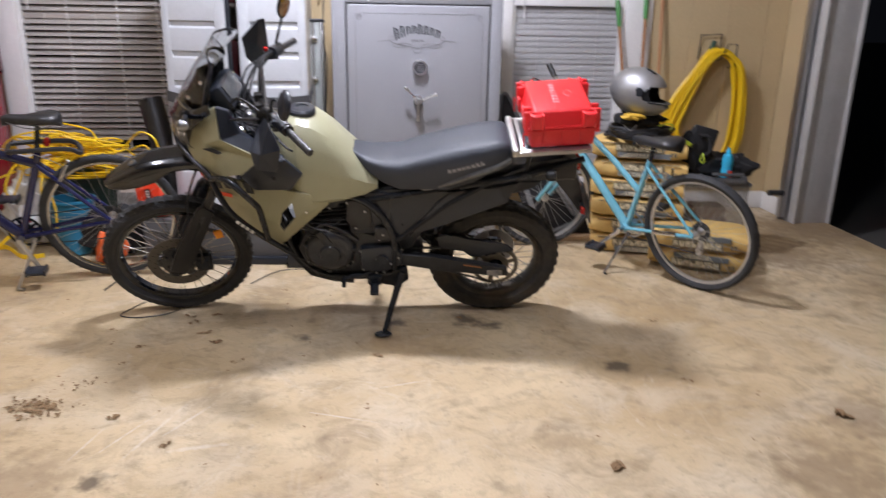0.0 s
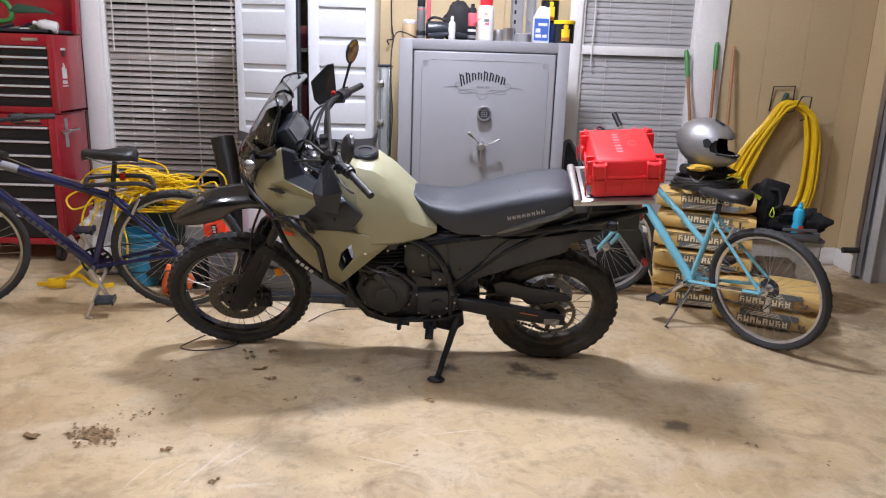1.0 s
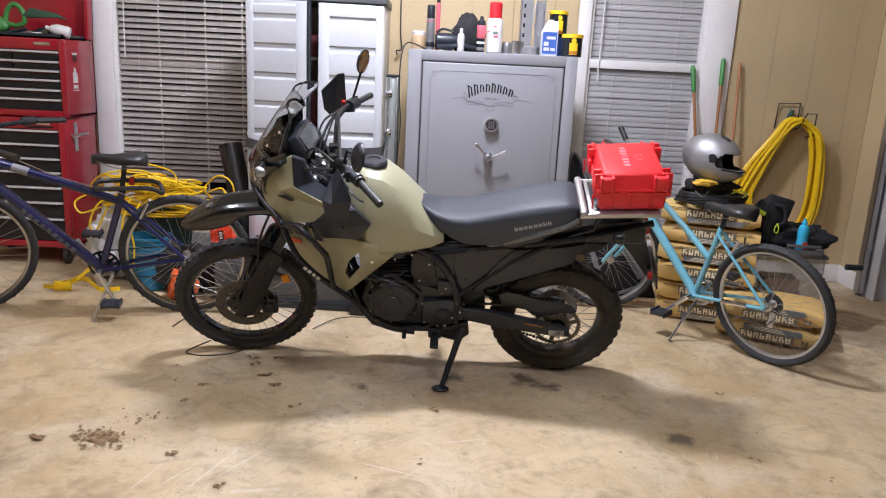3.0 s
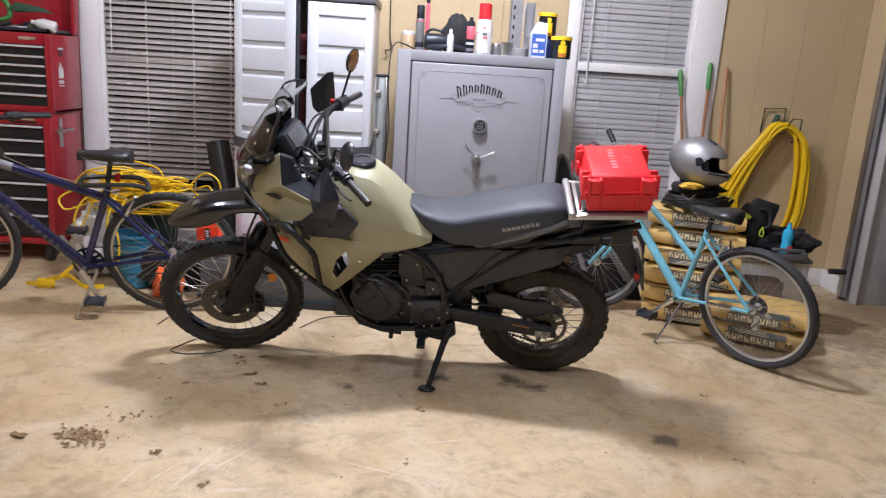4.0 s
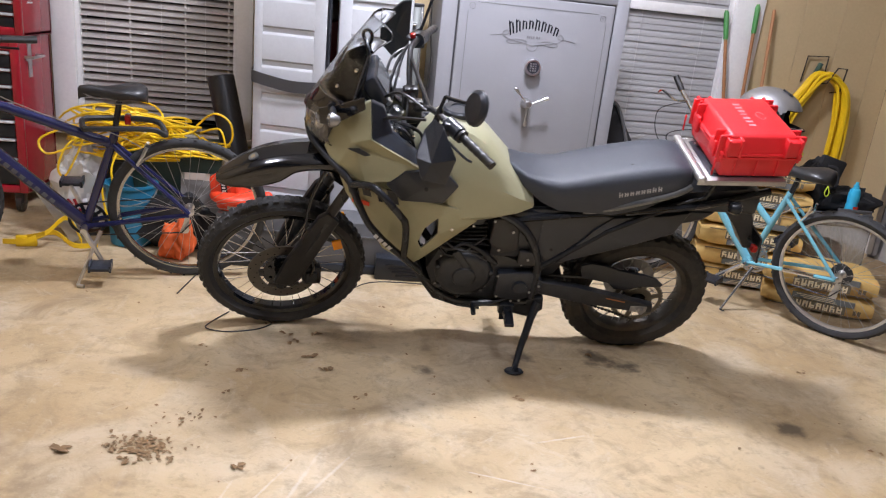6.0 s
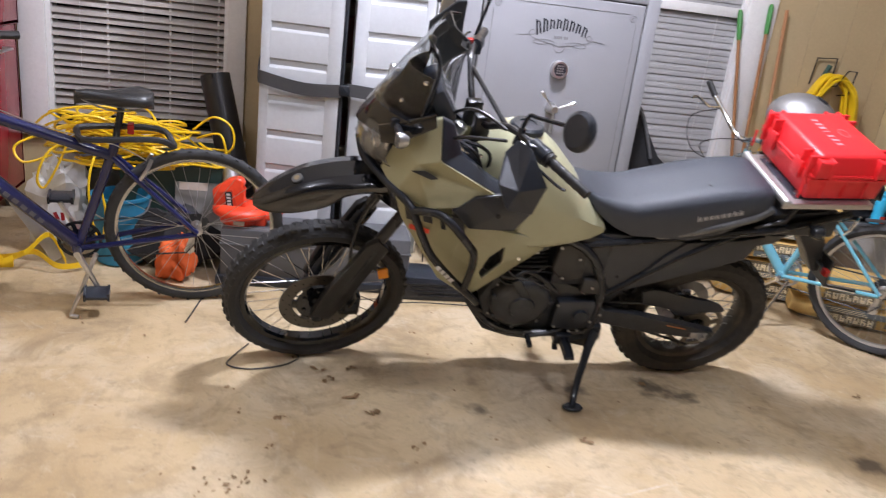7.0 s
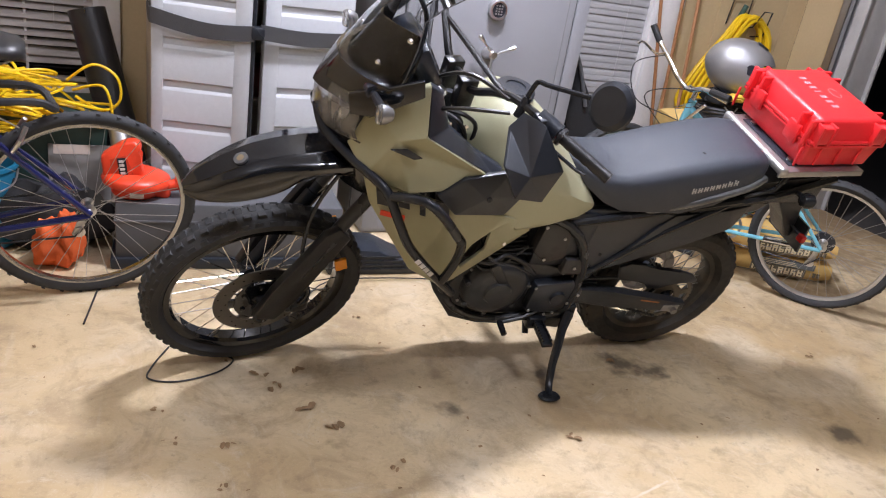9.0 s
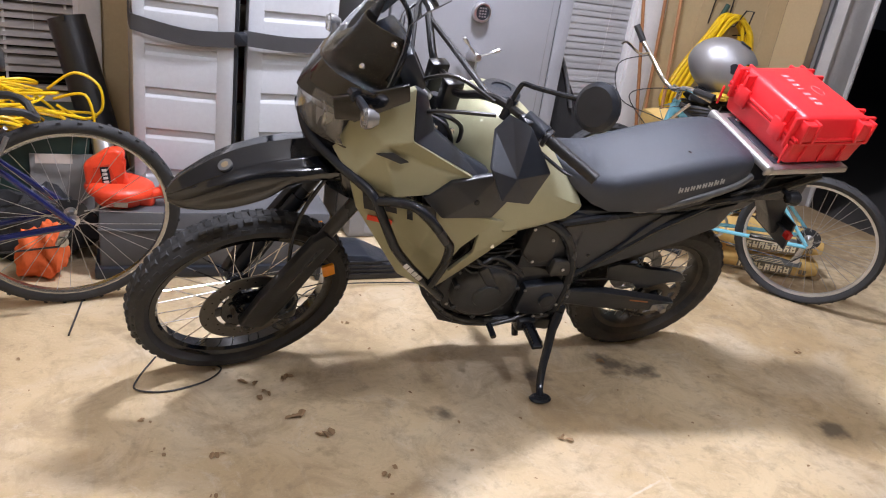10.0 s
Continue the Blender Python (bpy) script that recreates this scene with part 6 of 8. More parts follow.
# no hollow is cut: the recess's shade is painted as a dark red plate
part("catch_recess", box(sx, CX1 + 0.003, 5.270, 5.322, 1.415, 1.454, bevel=0.001, seg=1), surface("recess_shade_red", (0.06, 0.006, 0.008), 0.5), upper, "flat dark red plate, painted as the shaded recess under the catch")


# ---- bicycles: x ahead, y left, z up ----
def bike_wheel(parent, name, at, R, tyre, rim_mat, label):
    w = part(name, lathe([(R - 0.056, -0.008), (R - 0.048, -0.012), (R - 0.040, -0.011), (R - 0.046, 0.0), (R - 0.040, 0.011), (R - 0.048, 0.012), (R - 0.056, 0.008)], 56, "y", True), rim_mat, parent, label, at=at)
    prof = [(R - 0.043, -0.011), (R - 0.032, -tyre * 0.9), (R - 0.018, -tyre), (R - 0.005, -tyre * 0.62), (R, 0), (R - 0.005, tyre * 0.62), (R - 0.018, tyre), (R - 0.032, tyre * 0.9), (R - 0.043, 0.011)]
    knobs = [moved(box(-0.004, 0.001, -0.007, 0.007, -0.006, 0.006), Matrix.Rotation(radians(i * 5), 4, "Y") @ Matrix.Translation((R - 0.003, (0.010 if i % 2 else -0.010), 0))) for i in range(72)]
    part("tyre", merge(lathe(prof, 64, "y", True), *knobs), RUBBER, w, "black bicycle tyre", smooth=40)
    part("hub", lathe([(0.0, -0.06), (0.008, -0.06), (0.01, -0.035), (0.024, -0.032), (0.024, -0.028), (0.012, -0.02), (0.012, 0.02), (0.024, 0.028), (0.024, 0.032), (0.01, 0.035), (0.008, 0.06), (0.0, 0.06)], 16, "y"), ALU, w)
    for s in (1, -1):
        m1 = mesh_of("spoke", tube([(0.022, s * 0.03, 0), ((R - 0.06) * math.cos(radians(24)), s * 0.003, (R - 0.06) * math.sin(radians(24)))], 0.0012, 4), STEEL)
        m2 = mesh_of("spoke", tube([(0.022, s * 0.03, 0), ((R - 0.06) * math.cos(radians(24)), s * 0.003, -(R - 0.06) * math.sin(radians(24)))], 0.0012, 4), STEEL)
        for i in range(8):
            part("spoke", m1, STEEL, w, at=pose(0, 0, 0, 0, i * 45 + (0 if s > 0 else 22), 0))
            part("spoke", m2, STEEL, w, at=pose(0, 0, 0, 0, i * 45 + (11 if s > 0 else 33), 0))
    return w


def saddle_mesh(x0, x1, z, w):
    rings2 = []
    for u, hw, dz in ((0.0, 0.35, -0.004), (0.05, 0.8, 0.006), (0.2, 1.0, 0.012), (0.4, 0.75, 0.004), (0.6, 0.36, -0.004), (0.85, 0.25, -0.002), (0.97, 0.2, -0.008), (1.0, 0.08, -0.018)):
        x = x0 + (x1 - x0) * u
        h = w * hw
        rings2.append([(x, h * math.cos(a) * 1.0, z + dz - 0.022 + 0.03 * math.sin(a) if math.sin(a) >= 0 else z + dz - 0.022 + 0.085 * math.sin(a) * (0.42 if u < 0.5 else 0.30)) for a in [2 * math.pi * k / 14 for k in range(14)]])
    return loft(rings2)


def drivetrain(b, bb, hub_z, crank_deg, metal, chainring):
    x, z = bb
    part("chainring", merge(moved(disc_mesh(0.075, 0.088, 0.002), Matrix.Translation((x, -0.045, z))), moved(disc_mesh(0.012, 0.05, 0.003), Matrix.Translation((x, -0.045, z))), *[moved(box(0.04, 0.08, -0.002, 0.002, -0.008, 0.008), Matrix.Translation((x, -0.045, z)) @ Matrix.Rotation(radians(72 * i), 4, "Y")) for i in range(5)]), chainring, b)
    part("chain_run", merge(tube([(x, -0.045, z + 0.088), (0.0, -0.04, hub_z + 0.05)], 0.004, 5), tube([(x, -0.045, z - 0.088), (0.04, -0.04, hub_z - 0.15), (-0.01, -0.04, hub_z - 0.09)], 0.004, 5)), ENGINE, b)
    part("cassette", merge(*[moved(disc_mesh(0.015, 0.055 - 0.007 * i, 0.001), Matrix.Translation((0, -0.028 - 0.005 * i, hub_z))) for i in range(5)]), ENGINE, b)
    part("derailleur", merge(slab([(0.02, hub_z - 0.03), (0.0, hub_z - 0.045), (0.01, hub_z - 0.16), (0.045, hub_z - 0.165), (0.05, hub_z - 0.15), (0.03, hub_z - 0.10)], -0.062, -0.054, bevel=0.002), moved(disc_mesh(0.004, 0.02, 0.003), Matrix.Translation((0.025, -0.05, hub_z - 0.14)))), ALU, b)
    for k, s in ((0, 1), (180, -1)):
        a = radians(crank_deg + k)
        d = Vector((math.cos(a), 0, math.sin(a))) * 0.17
        c = Vector((x, s * 0.075, z))
        cr = part("crank", merge(tube([c, c + d + Vector((0, s * 0.015, 0))], [0.015, 0.010], 8), tube([c - Vector((0, s * 0.07, 0)), c + Vector((0, s * 0.012, 0))], 0.014, 10)), metal, b)
        p = c + d + Vector((0, s * 0.065, 0))
        part("pedal", merge(box(p.x - 0.045, p.x + 0.045, p.y - 0.045, p.y + 0.045, p.z - 0.008, p.z + 0.008, bevel=0.004), *[box(p.x - 0.05 + 0.09 * q, p.x - 0.04 + 0.09 * q, p.y - 0.04, p.y + 0.04, p.z - 0.016, p.z + 0.016) for q in (0, 1)]), BLACKPL, cr)


def kickstand(b, top, foot, metal):
    part("kickstand", merge(tube([top, foot], [0.010, 0.007], 8), tube([foot, (foot[0] - 0.03, foot[1] + 0.01, foot[2])], 0.009, 8)), metal, b, "bare metal kickstand")


# dark blue bicycle
PB = thing("bicycle", "dark blue city bicycle on its kickstand beside the tool chest", "bicycle", pose(-1.219, 4.262, 0, 0, 0, 188.0) @ pose(0, 0, 0, -10.5, 0, 0))
RIMALU = surface("bicycle_rim_alloy", (0.42, 0.42, 0.42), 0.25, 1.0, stain=0.15)
bike_wheel(PB, "rear_wheel", pose(0, 0, 0.372), 0.372, 0.02, RIMALU, "silver alloy rim")
bike_wheel(PB, "front_wheel", pose(1.19, 0, 0.372, 0, 0, 20), 0.372, 0.02, RIMALU, "silver alloy rim")
part("frame", merge(tube([(0.47, 0, 0.285), (0.325, 0, 0.72), (0.315, 0, 0.76)], 0.0195, 12), tube([(0.34, 0, 0.70), (0.62, 0, 0.80), (0.96, 0, 0.915)], 0.023, 12, smooth=3), tube([(0.47, 0, 0.285), (0.98, 0, 0.80)], 0.030, 12),
                    tube([(0.985, 0, 0.76), (0.945, 0, 0.95)], 0.022, 12), *[tube([(0.47, s * 0.03, 0.285), (0.0, s * 0.062, 0.372)], 0.0125, 8) for s in (1, -1)], *[tube([(0.33, s * 0.02, 0.70), (0.0, s * 0.062, 0.377)], 0.0115, 8) for s in (1, -1)],
                    tube([(0.47, -0.035, 0.285), (0.47, 0.035, 0.285)], 0.024, 12)), PURPLE, PB, "dark blue painted frame")
part("frame_decal", merge(*[moved(box(-0.012, 0.012, 0.0292, 0.0308, -0.009, 0.009), Matrix.Translation((0.60 + 0.028 * i, 0, 0.416 + 0.0283 * i)) @ Matrix.Rotation(radians(-45), 4, "Y")) for i in range(9)]), surface("faded_frame_print", (0.075, 0.08, 0.11), 0.6), PB, "faded lettering on the tube, drawn as bars")
part("frame_band", tube([(0.78, 0, 0.854), (0.86, 0, 0.881)], 0.0238, 12), surface("silver_band", (0.23, 0.23, 0.25), 0.35), PB)
part("fork", merge(*[tube([(0.99, s * 0.03, 0.75), (1.04, s * 0.055, 0.60), (1.19, s * 0.058, 0.372)], 0.014, 8, smooth=3) for s in (1, -1)], tube([(0.99, -0.05, 0.74), (0.99, 0.05, 0.74)], 0.016, 8)), PURPLE, PB)
part("seat_post", tube([(0.32, 0, 0.74), (0.290, 0, 0.90)], 0.0135, 10), SATIN, PB)
part("saddle", saddle_mesh(0.17, 0.455, 0.965, 0.085), CORDBLK, PB, "black padded saddle", smooth=60)
part("saddle_rail", merge(*[tube([(0.20, s * 0.03, 0.925), (0.25, s * 0.025, 0.902), (0.34, s * 0.025, 0.902), (0.43, s * 0.015, 0.935)], 0.0035, 6, smooth=3) for s in (1, -1)]), STEEL, PB)
part("tail_reflector", box(0.245, 0.27, -0.02, 0.02, 0.80, 0.84, bevel=0.004), REDLENS, PB, "red reflector under the saddle")
part("handlebar", merge(tube([(0.93, 0, 0.97), (0.99, 0, 1.06)], 0.014, 10), tube([(0.80, 0.30, 1.06), (0.95, 0.12, 1.07), (0.99, 0, 1.065), (0.95, -0.12, 1.07), (0.80, -0.30, 1.06)], 0.0125, 10, smooth=4)), SATIN, PB)
for s in (1, -1):
    part("grip", merge(tube([(0.68, s * 0.36, 1.05), (0.82, s * 0.29, 1.06)], 0.017, 10), tube([(0.82, s * 0.29, 1.06), (0.87, s * 0.24, 1.065)], 0.024, 10)), CORDBLK, PB)
    part("brake_lever", tube([(0.86, s * 0.25, 1.045), (0.86, s * 0.30, 1.02), (0.76, s * 0.37, 1.0)], 0.006, 6, smooth=3), SATIN, PB)
part("rear_bumper_rack", merge(tube([(0.43, 0.07, 0.79), (0.36, 0.085, 0.80), (0.16, 0.06, 0.80), (0.10, 0.045, 0.77), (0.10, 0.0, 0.765)], 0.013, 8, smooth=4), tube([(0.43, 0.07, 0.79), (0.45, 0.0, 0.785), (0.43, -0.07, 0.79), (0.16, -0.06, 0.80), (0.10, 0.0, 0.765)], 0.013, 8, smooth=4)), CORDBLK, PB, "black padded hoop behind the seat post")
part("rim_brake", merge(*[tube([(0.23, s * 0.03, 0.60), (0.20, s * 0.05, 0.66), (0.18, s * 0.03, 0.70)], 0.008, 6) for s in (1, -1)], tube([(0.2, 0.04, 0.7), (0.32, 0.03, 0.76), (0.6, 0.02, 0.83), (0.9, 0.05, 0.98)], 0.0025, 5, smooth=3)), ALU, PB)
drivetrain(PB, (0.47, 0.285), 0.372, 245, ALU, SATIN)
kickstand(PB, (0.40, 0.045, 0.27), (0.50, 0.17, 0.041), ALU)

# sky blue step-through bicycle
BRIGHTRIM = surface("bright_rim_alloy", (0.62, 0.62, 0.63), 0.34, 0.85, stain=0.1)
BB = thing("bicycle", "sky blue step-through bicycle on its kickstand by the cement bags", "bicycle", pose(2.09, 3.84, 0, 0, 0, 126.9) @ pose(0, 0, 0, -10, 0, 0))
bike_wheel(BB, "rear_wheel", pose(0, 0, 0.345), 0.345, 0.026, BRIGHTRIM, "bright alloy rim")
bike_wheel(BB, "front_wheel", pose(1.115, 0.0, 0.345, 0, 0, 55), 0.345, 0.026, BRIGHTRIM, "bright alloy rim")
part("frame", merge(tube([(0.47, 0, 0.28), (0.31, 0, 0.72)], 0.0165, 12), tube([(0.47, 0, 0.28), (0.80, 0, 0.70)], 0.026, 14), tube([(0.385, 0, 0.525), (0.55, 0, 0.68), (0.78, 0, 0.86)], 0.018, 12),
                    tube([(0.82, 0, 0.67), (0.77, 0, 0.90)], 0.02, 12), *[tube([(0.47, s * 0.03, 0.28), (0.0, s * 0.066, 0.345)], 0.0105, 8) for s in (1, -1)], *[tube([(0.32, s * 0.022, 0.69), (0.0, s * 0.066, 0.35)], 0.009, 8) for s in (1, -1)],
                    tube([(0.47, -0.036, 0.28), (0.47, 0.036, 0.28)], 0.023, 12)), SKYBLUE, BB, "sky blue painted frame")
part("chainstay_guard", tube([(0.10, 0.063, 0.334), (0.26, 0.052, 0.311)], 0.0125, 8), CHROME, BB, "silver sleeve on the chain stay")
part("fork", merge(*[tube([(0.83, s * 0.03, 0.66), (0.93, s * 0.06, 0.55), (1.115, s * 0.062, 0.345)], 0.014, 8, smooth=3) for s in (1, -1)], tube([(0.83, -0.05, 0.65), (0.83, 0.05, 0.65)], 0.016, 8)), SKYBLUE, BB)
part("seat_post", tube([(0.31, 0, 0.71), (0.285, 0, 0.80)], 0.014, 10), SATIN, BB)
part("saddle", saddle_mesh(0.115, 0.42, 0.855, 0.09), CORDBLK, BB, "wide black saddle", smooth=60)
part("saddle_rail", merge(*[tube([(0.17, s * 0.04, 0.815), (0.24, s * 0.03, 0.795), (0.33, s * 0.025, 0.795), (0.40, s * 0.015, 0.825)], 0.0035, 6, smooth=3) for s in (1, -1)]), CHROME, BB)
part("handlebar", tube([(0.60, 0.12, 0.985), (0.72, 0.07, 0.985), (0.79, 0.03, 0.955), (0.86, 0.0, 0.985), (0.93, -0.02, 1.06), (1.0, -0.04, 1.13), (1.045, -0.05, 1.19)], 0.0115, 10, smooth=4), CHROME, BB, "turned chrome handlebar")
part("stem", tube([(0.775, 0, 0.88), (0.765, 0, 0.95), (0.80, 0.02, 0.965)], 0.013, 10), CHROME, BB)
part("grip", tube([(1.005, -0.042, 1.135), (1.055, -0.052, 1.205)], 0.0165, 10), CORDBLK, BB, "black rubber grip")
part("grip", tube([(0.58, 0.13, 0.985), (0.68, 0.09, 0.987)], 0.0165, 10), CORDBLK, BB, "black rubber grip")
part("brake_lever", tube([(0.96, -0.02, 1.09), (0.99, 0.05, 1.10), (1.05, 0.08, 1.15), (1.07, 0.10, 1.14)], 0.006, 6, smooth=3), CHROME, BB)
part("brake_lever", tube([(0.72, 0.07, 0.99), (0.69, 0.03, 0.955), (0.60, 0.06, 0.94)], 0.006, 6, smooth=3), CHROME, BB)
part("brake_cable", tube([(0.96, -0.02, 1.08), (1.08, 0.06, 1.03), (1.02, 0.12, 0.88), (0.84, 0.04, 0.80), (0.70, 0.03, 0.76)], 0.0028, 5, smooth=6), CORDBLK, BB)
part("brake_cable", tube([(0.70, 0.06, 0.97), (0.86, 0.16, 0.98), (0.98, 0.12, 0.90), (0.86, 0.04, 0.72)], 0.0028, 5, smooth=6), CORDBLK, BB)
part("front_carrier", merge(*[tube([(0.74 + 0.02 * i, -0.06, 0.88 - 0.012 * i), (0.78 + 0.02 * i, 0.06, 0.90 - 0.012 * i)], 0.002, 5) for i in range(4)], tube([(0.72, 0.07, 0.90), (0.83, 0.075, 0.86), (0.80, 0.075, 0.80)], 0.0025, 5), tube([(0.70, 0.03, 0.90), (0.79, 0.035, 0.79)], 0.008, 6)), CHROME, BB, "small chrome wire lamp bracket")
part("rim_brake", merge(*[tube([(0.235, s * 0.03, 0.58), (0.20, s * 0.05, 0.63), (0.185, s * 0.03, 0.68)], 0.007, 6) for s in (1, -1)], tube([(0.19, 0.03, 0.68), (0.27, 0.03, 0.65), (0.33, 0.02, 0.60)], 0.004, 5, smooth=3)), CHROME, BB)
drivetrain(BB, (0.47, 0.28), 0.345, -40, CHROME, STEEL)
kickstand(BB, (0.42, 0.05, 0.27), (0.50, 0.20, 0.035), CHROME)
rng = random.Random(11)


def can(name, label, x, y, z, r, h, body, cap=None, cap_h=0.0, cap_r=None, parts=(), group=""):
    t = thing(name, label, "bottle" if "bottle" in name else "can", pose(x, y, z), group)
    part("body", lathe([(r * 0.9, 0.0), (r, 0.006), (r, h - 0.02), (r * 0.86, h - 0.004), (r * 0.5, h), (0.0, h)], 24), body, t)
    if cap:
        c = cap_r or r * 0.75
        part("cap", lathe([(c, h - 0.006), (c, h + cap_h - 0.008), (c * 0.85, h + cap_h), (0.0, h + cap_h)], 20), cap, t)
    for nm, z0, z1, m, lab in parts:
        part(nm, lathe([(r + 0.0006, z0), (r + 0.0012, z0 + 0.001), (r + 0.0012, z1 - 0.001), (r + 0.0006, z1)], 24), m, t, lab)
    return t


def lump(cx, cy, cz, rx, ry, rz, rough, seed, n=14):
    """A soft uneven heap."""
    verts, faces = [], []
    for i in range(n + 1):
        a = math.pi * i / n
        for k in range(2 * n):
            b = math.pi * k / n
            d = Vector((math.sin(a) * math.cos(b), math.sin(a) * math.sin(b), math.cos(a)))
            q = 1 + rough * noise.noise(d * 1.9 + Vector((seed, 0, 0))) + rough * 0.5 * noise.noise(d * 5 + Vector((0, seed, 0)))
            z = d.z * rz * q
            verts.append((cx + d.x * rx * q, cy + d.y * ry * q, cz + max(z, -rz * 0.8)))
    m = 2 * n
    for i in range(n):
        for k in range(m):
            q = (k + 1) % m
            faces.append((i * m + k, i * m + q, (i + 1) * m + q, (i + 1) * m + k))
    return verts, faces


# ---- on top of the safe ----
TS, TY = 1.601, 4.93
PINK = surface("pink_label", (0.65, 0.12, 0.16), 0.45)
GREYCAN = surface("grey_spray_can", (0.24, 0.24, 0.25), 0.35, 0.5)
YLABEL = surface("yellow_label", (0.82, 0.55, 0.02), 0.4)
BLUEPL = surface("blue_label", (0.05, 0.12, 0.42), 0.4)
can("spray_can", "tall grey spray can with a dark cap on the safe", 0.14, TY, TS, 0.027, 0.20, GREYCAN, SATIN, 0.075, 0.025, [("label_line", 0.02, 0.05, SATIN, ""), ("label_edge", 0.175, 0.182, PINK, "")])
can("spray_can", "slim pink and black spray can behind the grey one", 0.185, TY + 0.07, TS, 0.014, 0.30, PINK, SATIN, 0.04, 0.012)
can("jar", "small tan glass jar on the safe", 0.065, 5.06, TS, 0.05, 0.10, surface("tan_jar", (0.45, 0.33, 0.20), 0.3), WHITEPL, 0.02, 0.045)
sander = thing("power_tool", "black corded power tool lying on the safe", "tool", pose(0.27, TY, TS))
part("motor_body", merge(moved(lathe([(0.0, -0.10), (0.04, -0.10), (0.052, -0.085), (0.052, 0.0), (0.042, 0.03), (0.035, 0.08), (0.0, 0.085)], 20, "x"), Matrix.Translation((0.0, 0.03, 0.06))), box(-0.05, 0.02, -0.01, 0.07, 0.0, 0.06, bevel=0.012)), BLACKPL, sander)
part("tool_handle", tube([(-0.08, -0.04, 0.02), (0.0, -0.06, 0.03), (0.08, -0.055, 0.035), (0.16, -0.03, 0.025)], 0.014, 10, smooth=4), BLACKPL, sander)
part("tool_guard", tube([(-0.09, 0.02, 0.11), (-0.05, 0.02, 0.135), (0.02, 0.02, 0.12)], 0.008, 8, smooth=4), SATIN, sander)
solid("black_bag", moved(lump(0, 0, 0.09, 0.10, 0.07, 0.13, 0.3, 4.0), Matrix.Translation((0.385, TY + 0.09, TS + 0.01))), CLOTHBLK, "crumpled black nylon bag standing on the safe", "bag", smooth=60)
can("white_bottle", "small white plastic bottle on the safe", 0.335, TY - 0.06, TS, 0.022, 0.11, WHITEPL, WHITEPL, 0.03, 0.010)
can("spray_can", "black spray can with a pink label on the safe", 0.462, TY - 0.03, TS, 0.026, 0.20, SATIN, SATIN, 0.02, 0.012, [("label_band", 0.085, 0.165, PINK, "pink label"), ("label_marks", 0.052, 0.066, WHITEPL, ""), ("label_foot", 0.012, 0.030, GREYCAN, "")])
wb = can("white_bottle", "white plastic bottle with a tall red cap on the safe", 0.548, TY - 0.02, TS, 0.050, 0.215, WHITEPL, surface("red_cap", (0.65, 0.02, 0.03), 0.4), 0.095, 0.040)
part("print_mark", merge(moved(bar(0.0, 0.135, 0.042, 0.006), Matrix.Translation((0, -0.0512, 0.0)) @ Matrix.Rotation(radians(-24), 4, "Y")), bar(0.004, 0.100, 0.026, 0.012, -0.0506), bar(-0.004, 0.160, 0.020, 0.008, -0.0506)), PINK, wb, "faded red print")
part("print_band", merge(bar(0.0, 0.122, 0.030, 0.016, -0.0508)), GREYCAN, wb, "grey printed band")
can("jar", "squat grey metal jar on the safe", 0.635, TY + 0.03, TS, 0.034, 0.075, STEEL)
solid("metal_cup", lathe([(0.026, 0.0), (0.036, 0.075), (0.038, 0.078), (0.034, 0.075), (0.024, 0.004), (0.0, 0.004)], 24), STEEL, "small bare steel cup on the safe edge", "cup", at=pose(0.69, TY - 0.10, TS))
DULLSTEEL = surface("dull_grey_steel", (0.34, 0.34, 0.345), 0.42, 0.6, stain=0.25)
br = thing("steel_bracket", "folded grey steel bracket standing on the safe", "bracket", pose(0.79, TY + 0.04, TS))
part("plate", merge(box(-0.075, -0.005, -0.01, -0.006, 0.0, 0.36, bevel=0.001, seg=1), box(-0.075, -0.071, -0.01, 0.08, 0.0, 0.36), box(-0.005, -0.001, -0.01, 0.08, 0.0, 0.36)), DULLSTEEL, br)
part("plate", merge(box(0.02, 0.075, 0.02, 0.024, 0.0, 0.34, bevel=0.001, seg=1), box(0.075, 0.079, -0.02, 0.07, 0.0, 0.34)), DULLSTEEL, br)
part("wire_bail", tube([(0.015, -0.012, 0.33), (0.0, -0.03, 0.22), (0.03, -0.04, 0.13), (0.05, -0.03, 0.16), (0.06, -0.012, 0.32)], 0.004, 6, smooth=4), DULLSTEEL, br)
part("slot", merge(*[box(-0.060, -0.048, -0.0112, -0.0102, 0.05 + 0.06 * i, 0.075 + 0.06 * i) for i in range(5)]), SATIN, br, "dark slots")
part("drum", lathe([(0.055, 0.0), (0.055, 0.05), (0.05, 0.054), (0.0, 0.054)], 24), DULLSTEEL, br, at=pose(0.0, 0.02, 0))
jug = thing("oil_jug", "white and blue plastic oil jug on the safe", "bottle", pose(0.895, TY - 0.03, TS))
part("body", loft([[(-0.05 * k, -0.032 * k, z), (0.05 * k2, -0.032 * k, z), (0.05 * k2, 0.032 * k, z), (-0.05 * k, 0.032 * k, z)] for z, k, k2 in ((0.0, 0.95, 0.95), (0.01, 1, 1), (0.15, 1, 1), (0.19, 0.6, 1.0), (0.215, 0.3, 1.0), (0.22, 0.28, 0.95))]), surface("pale_jug", (0.60, 0.62, 0.66), 0.4), jug)
part("label_panel", merge(box(-0.045, 0.045, -0.0336, -0.0322, 0.012, 0.145)), BLUEPL, jug, "blue printed label")
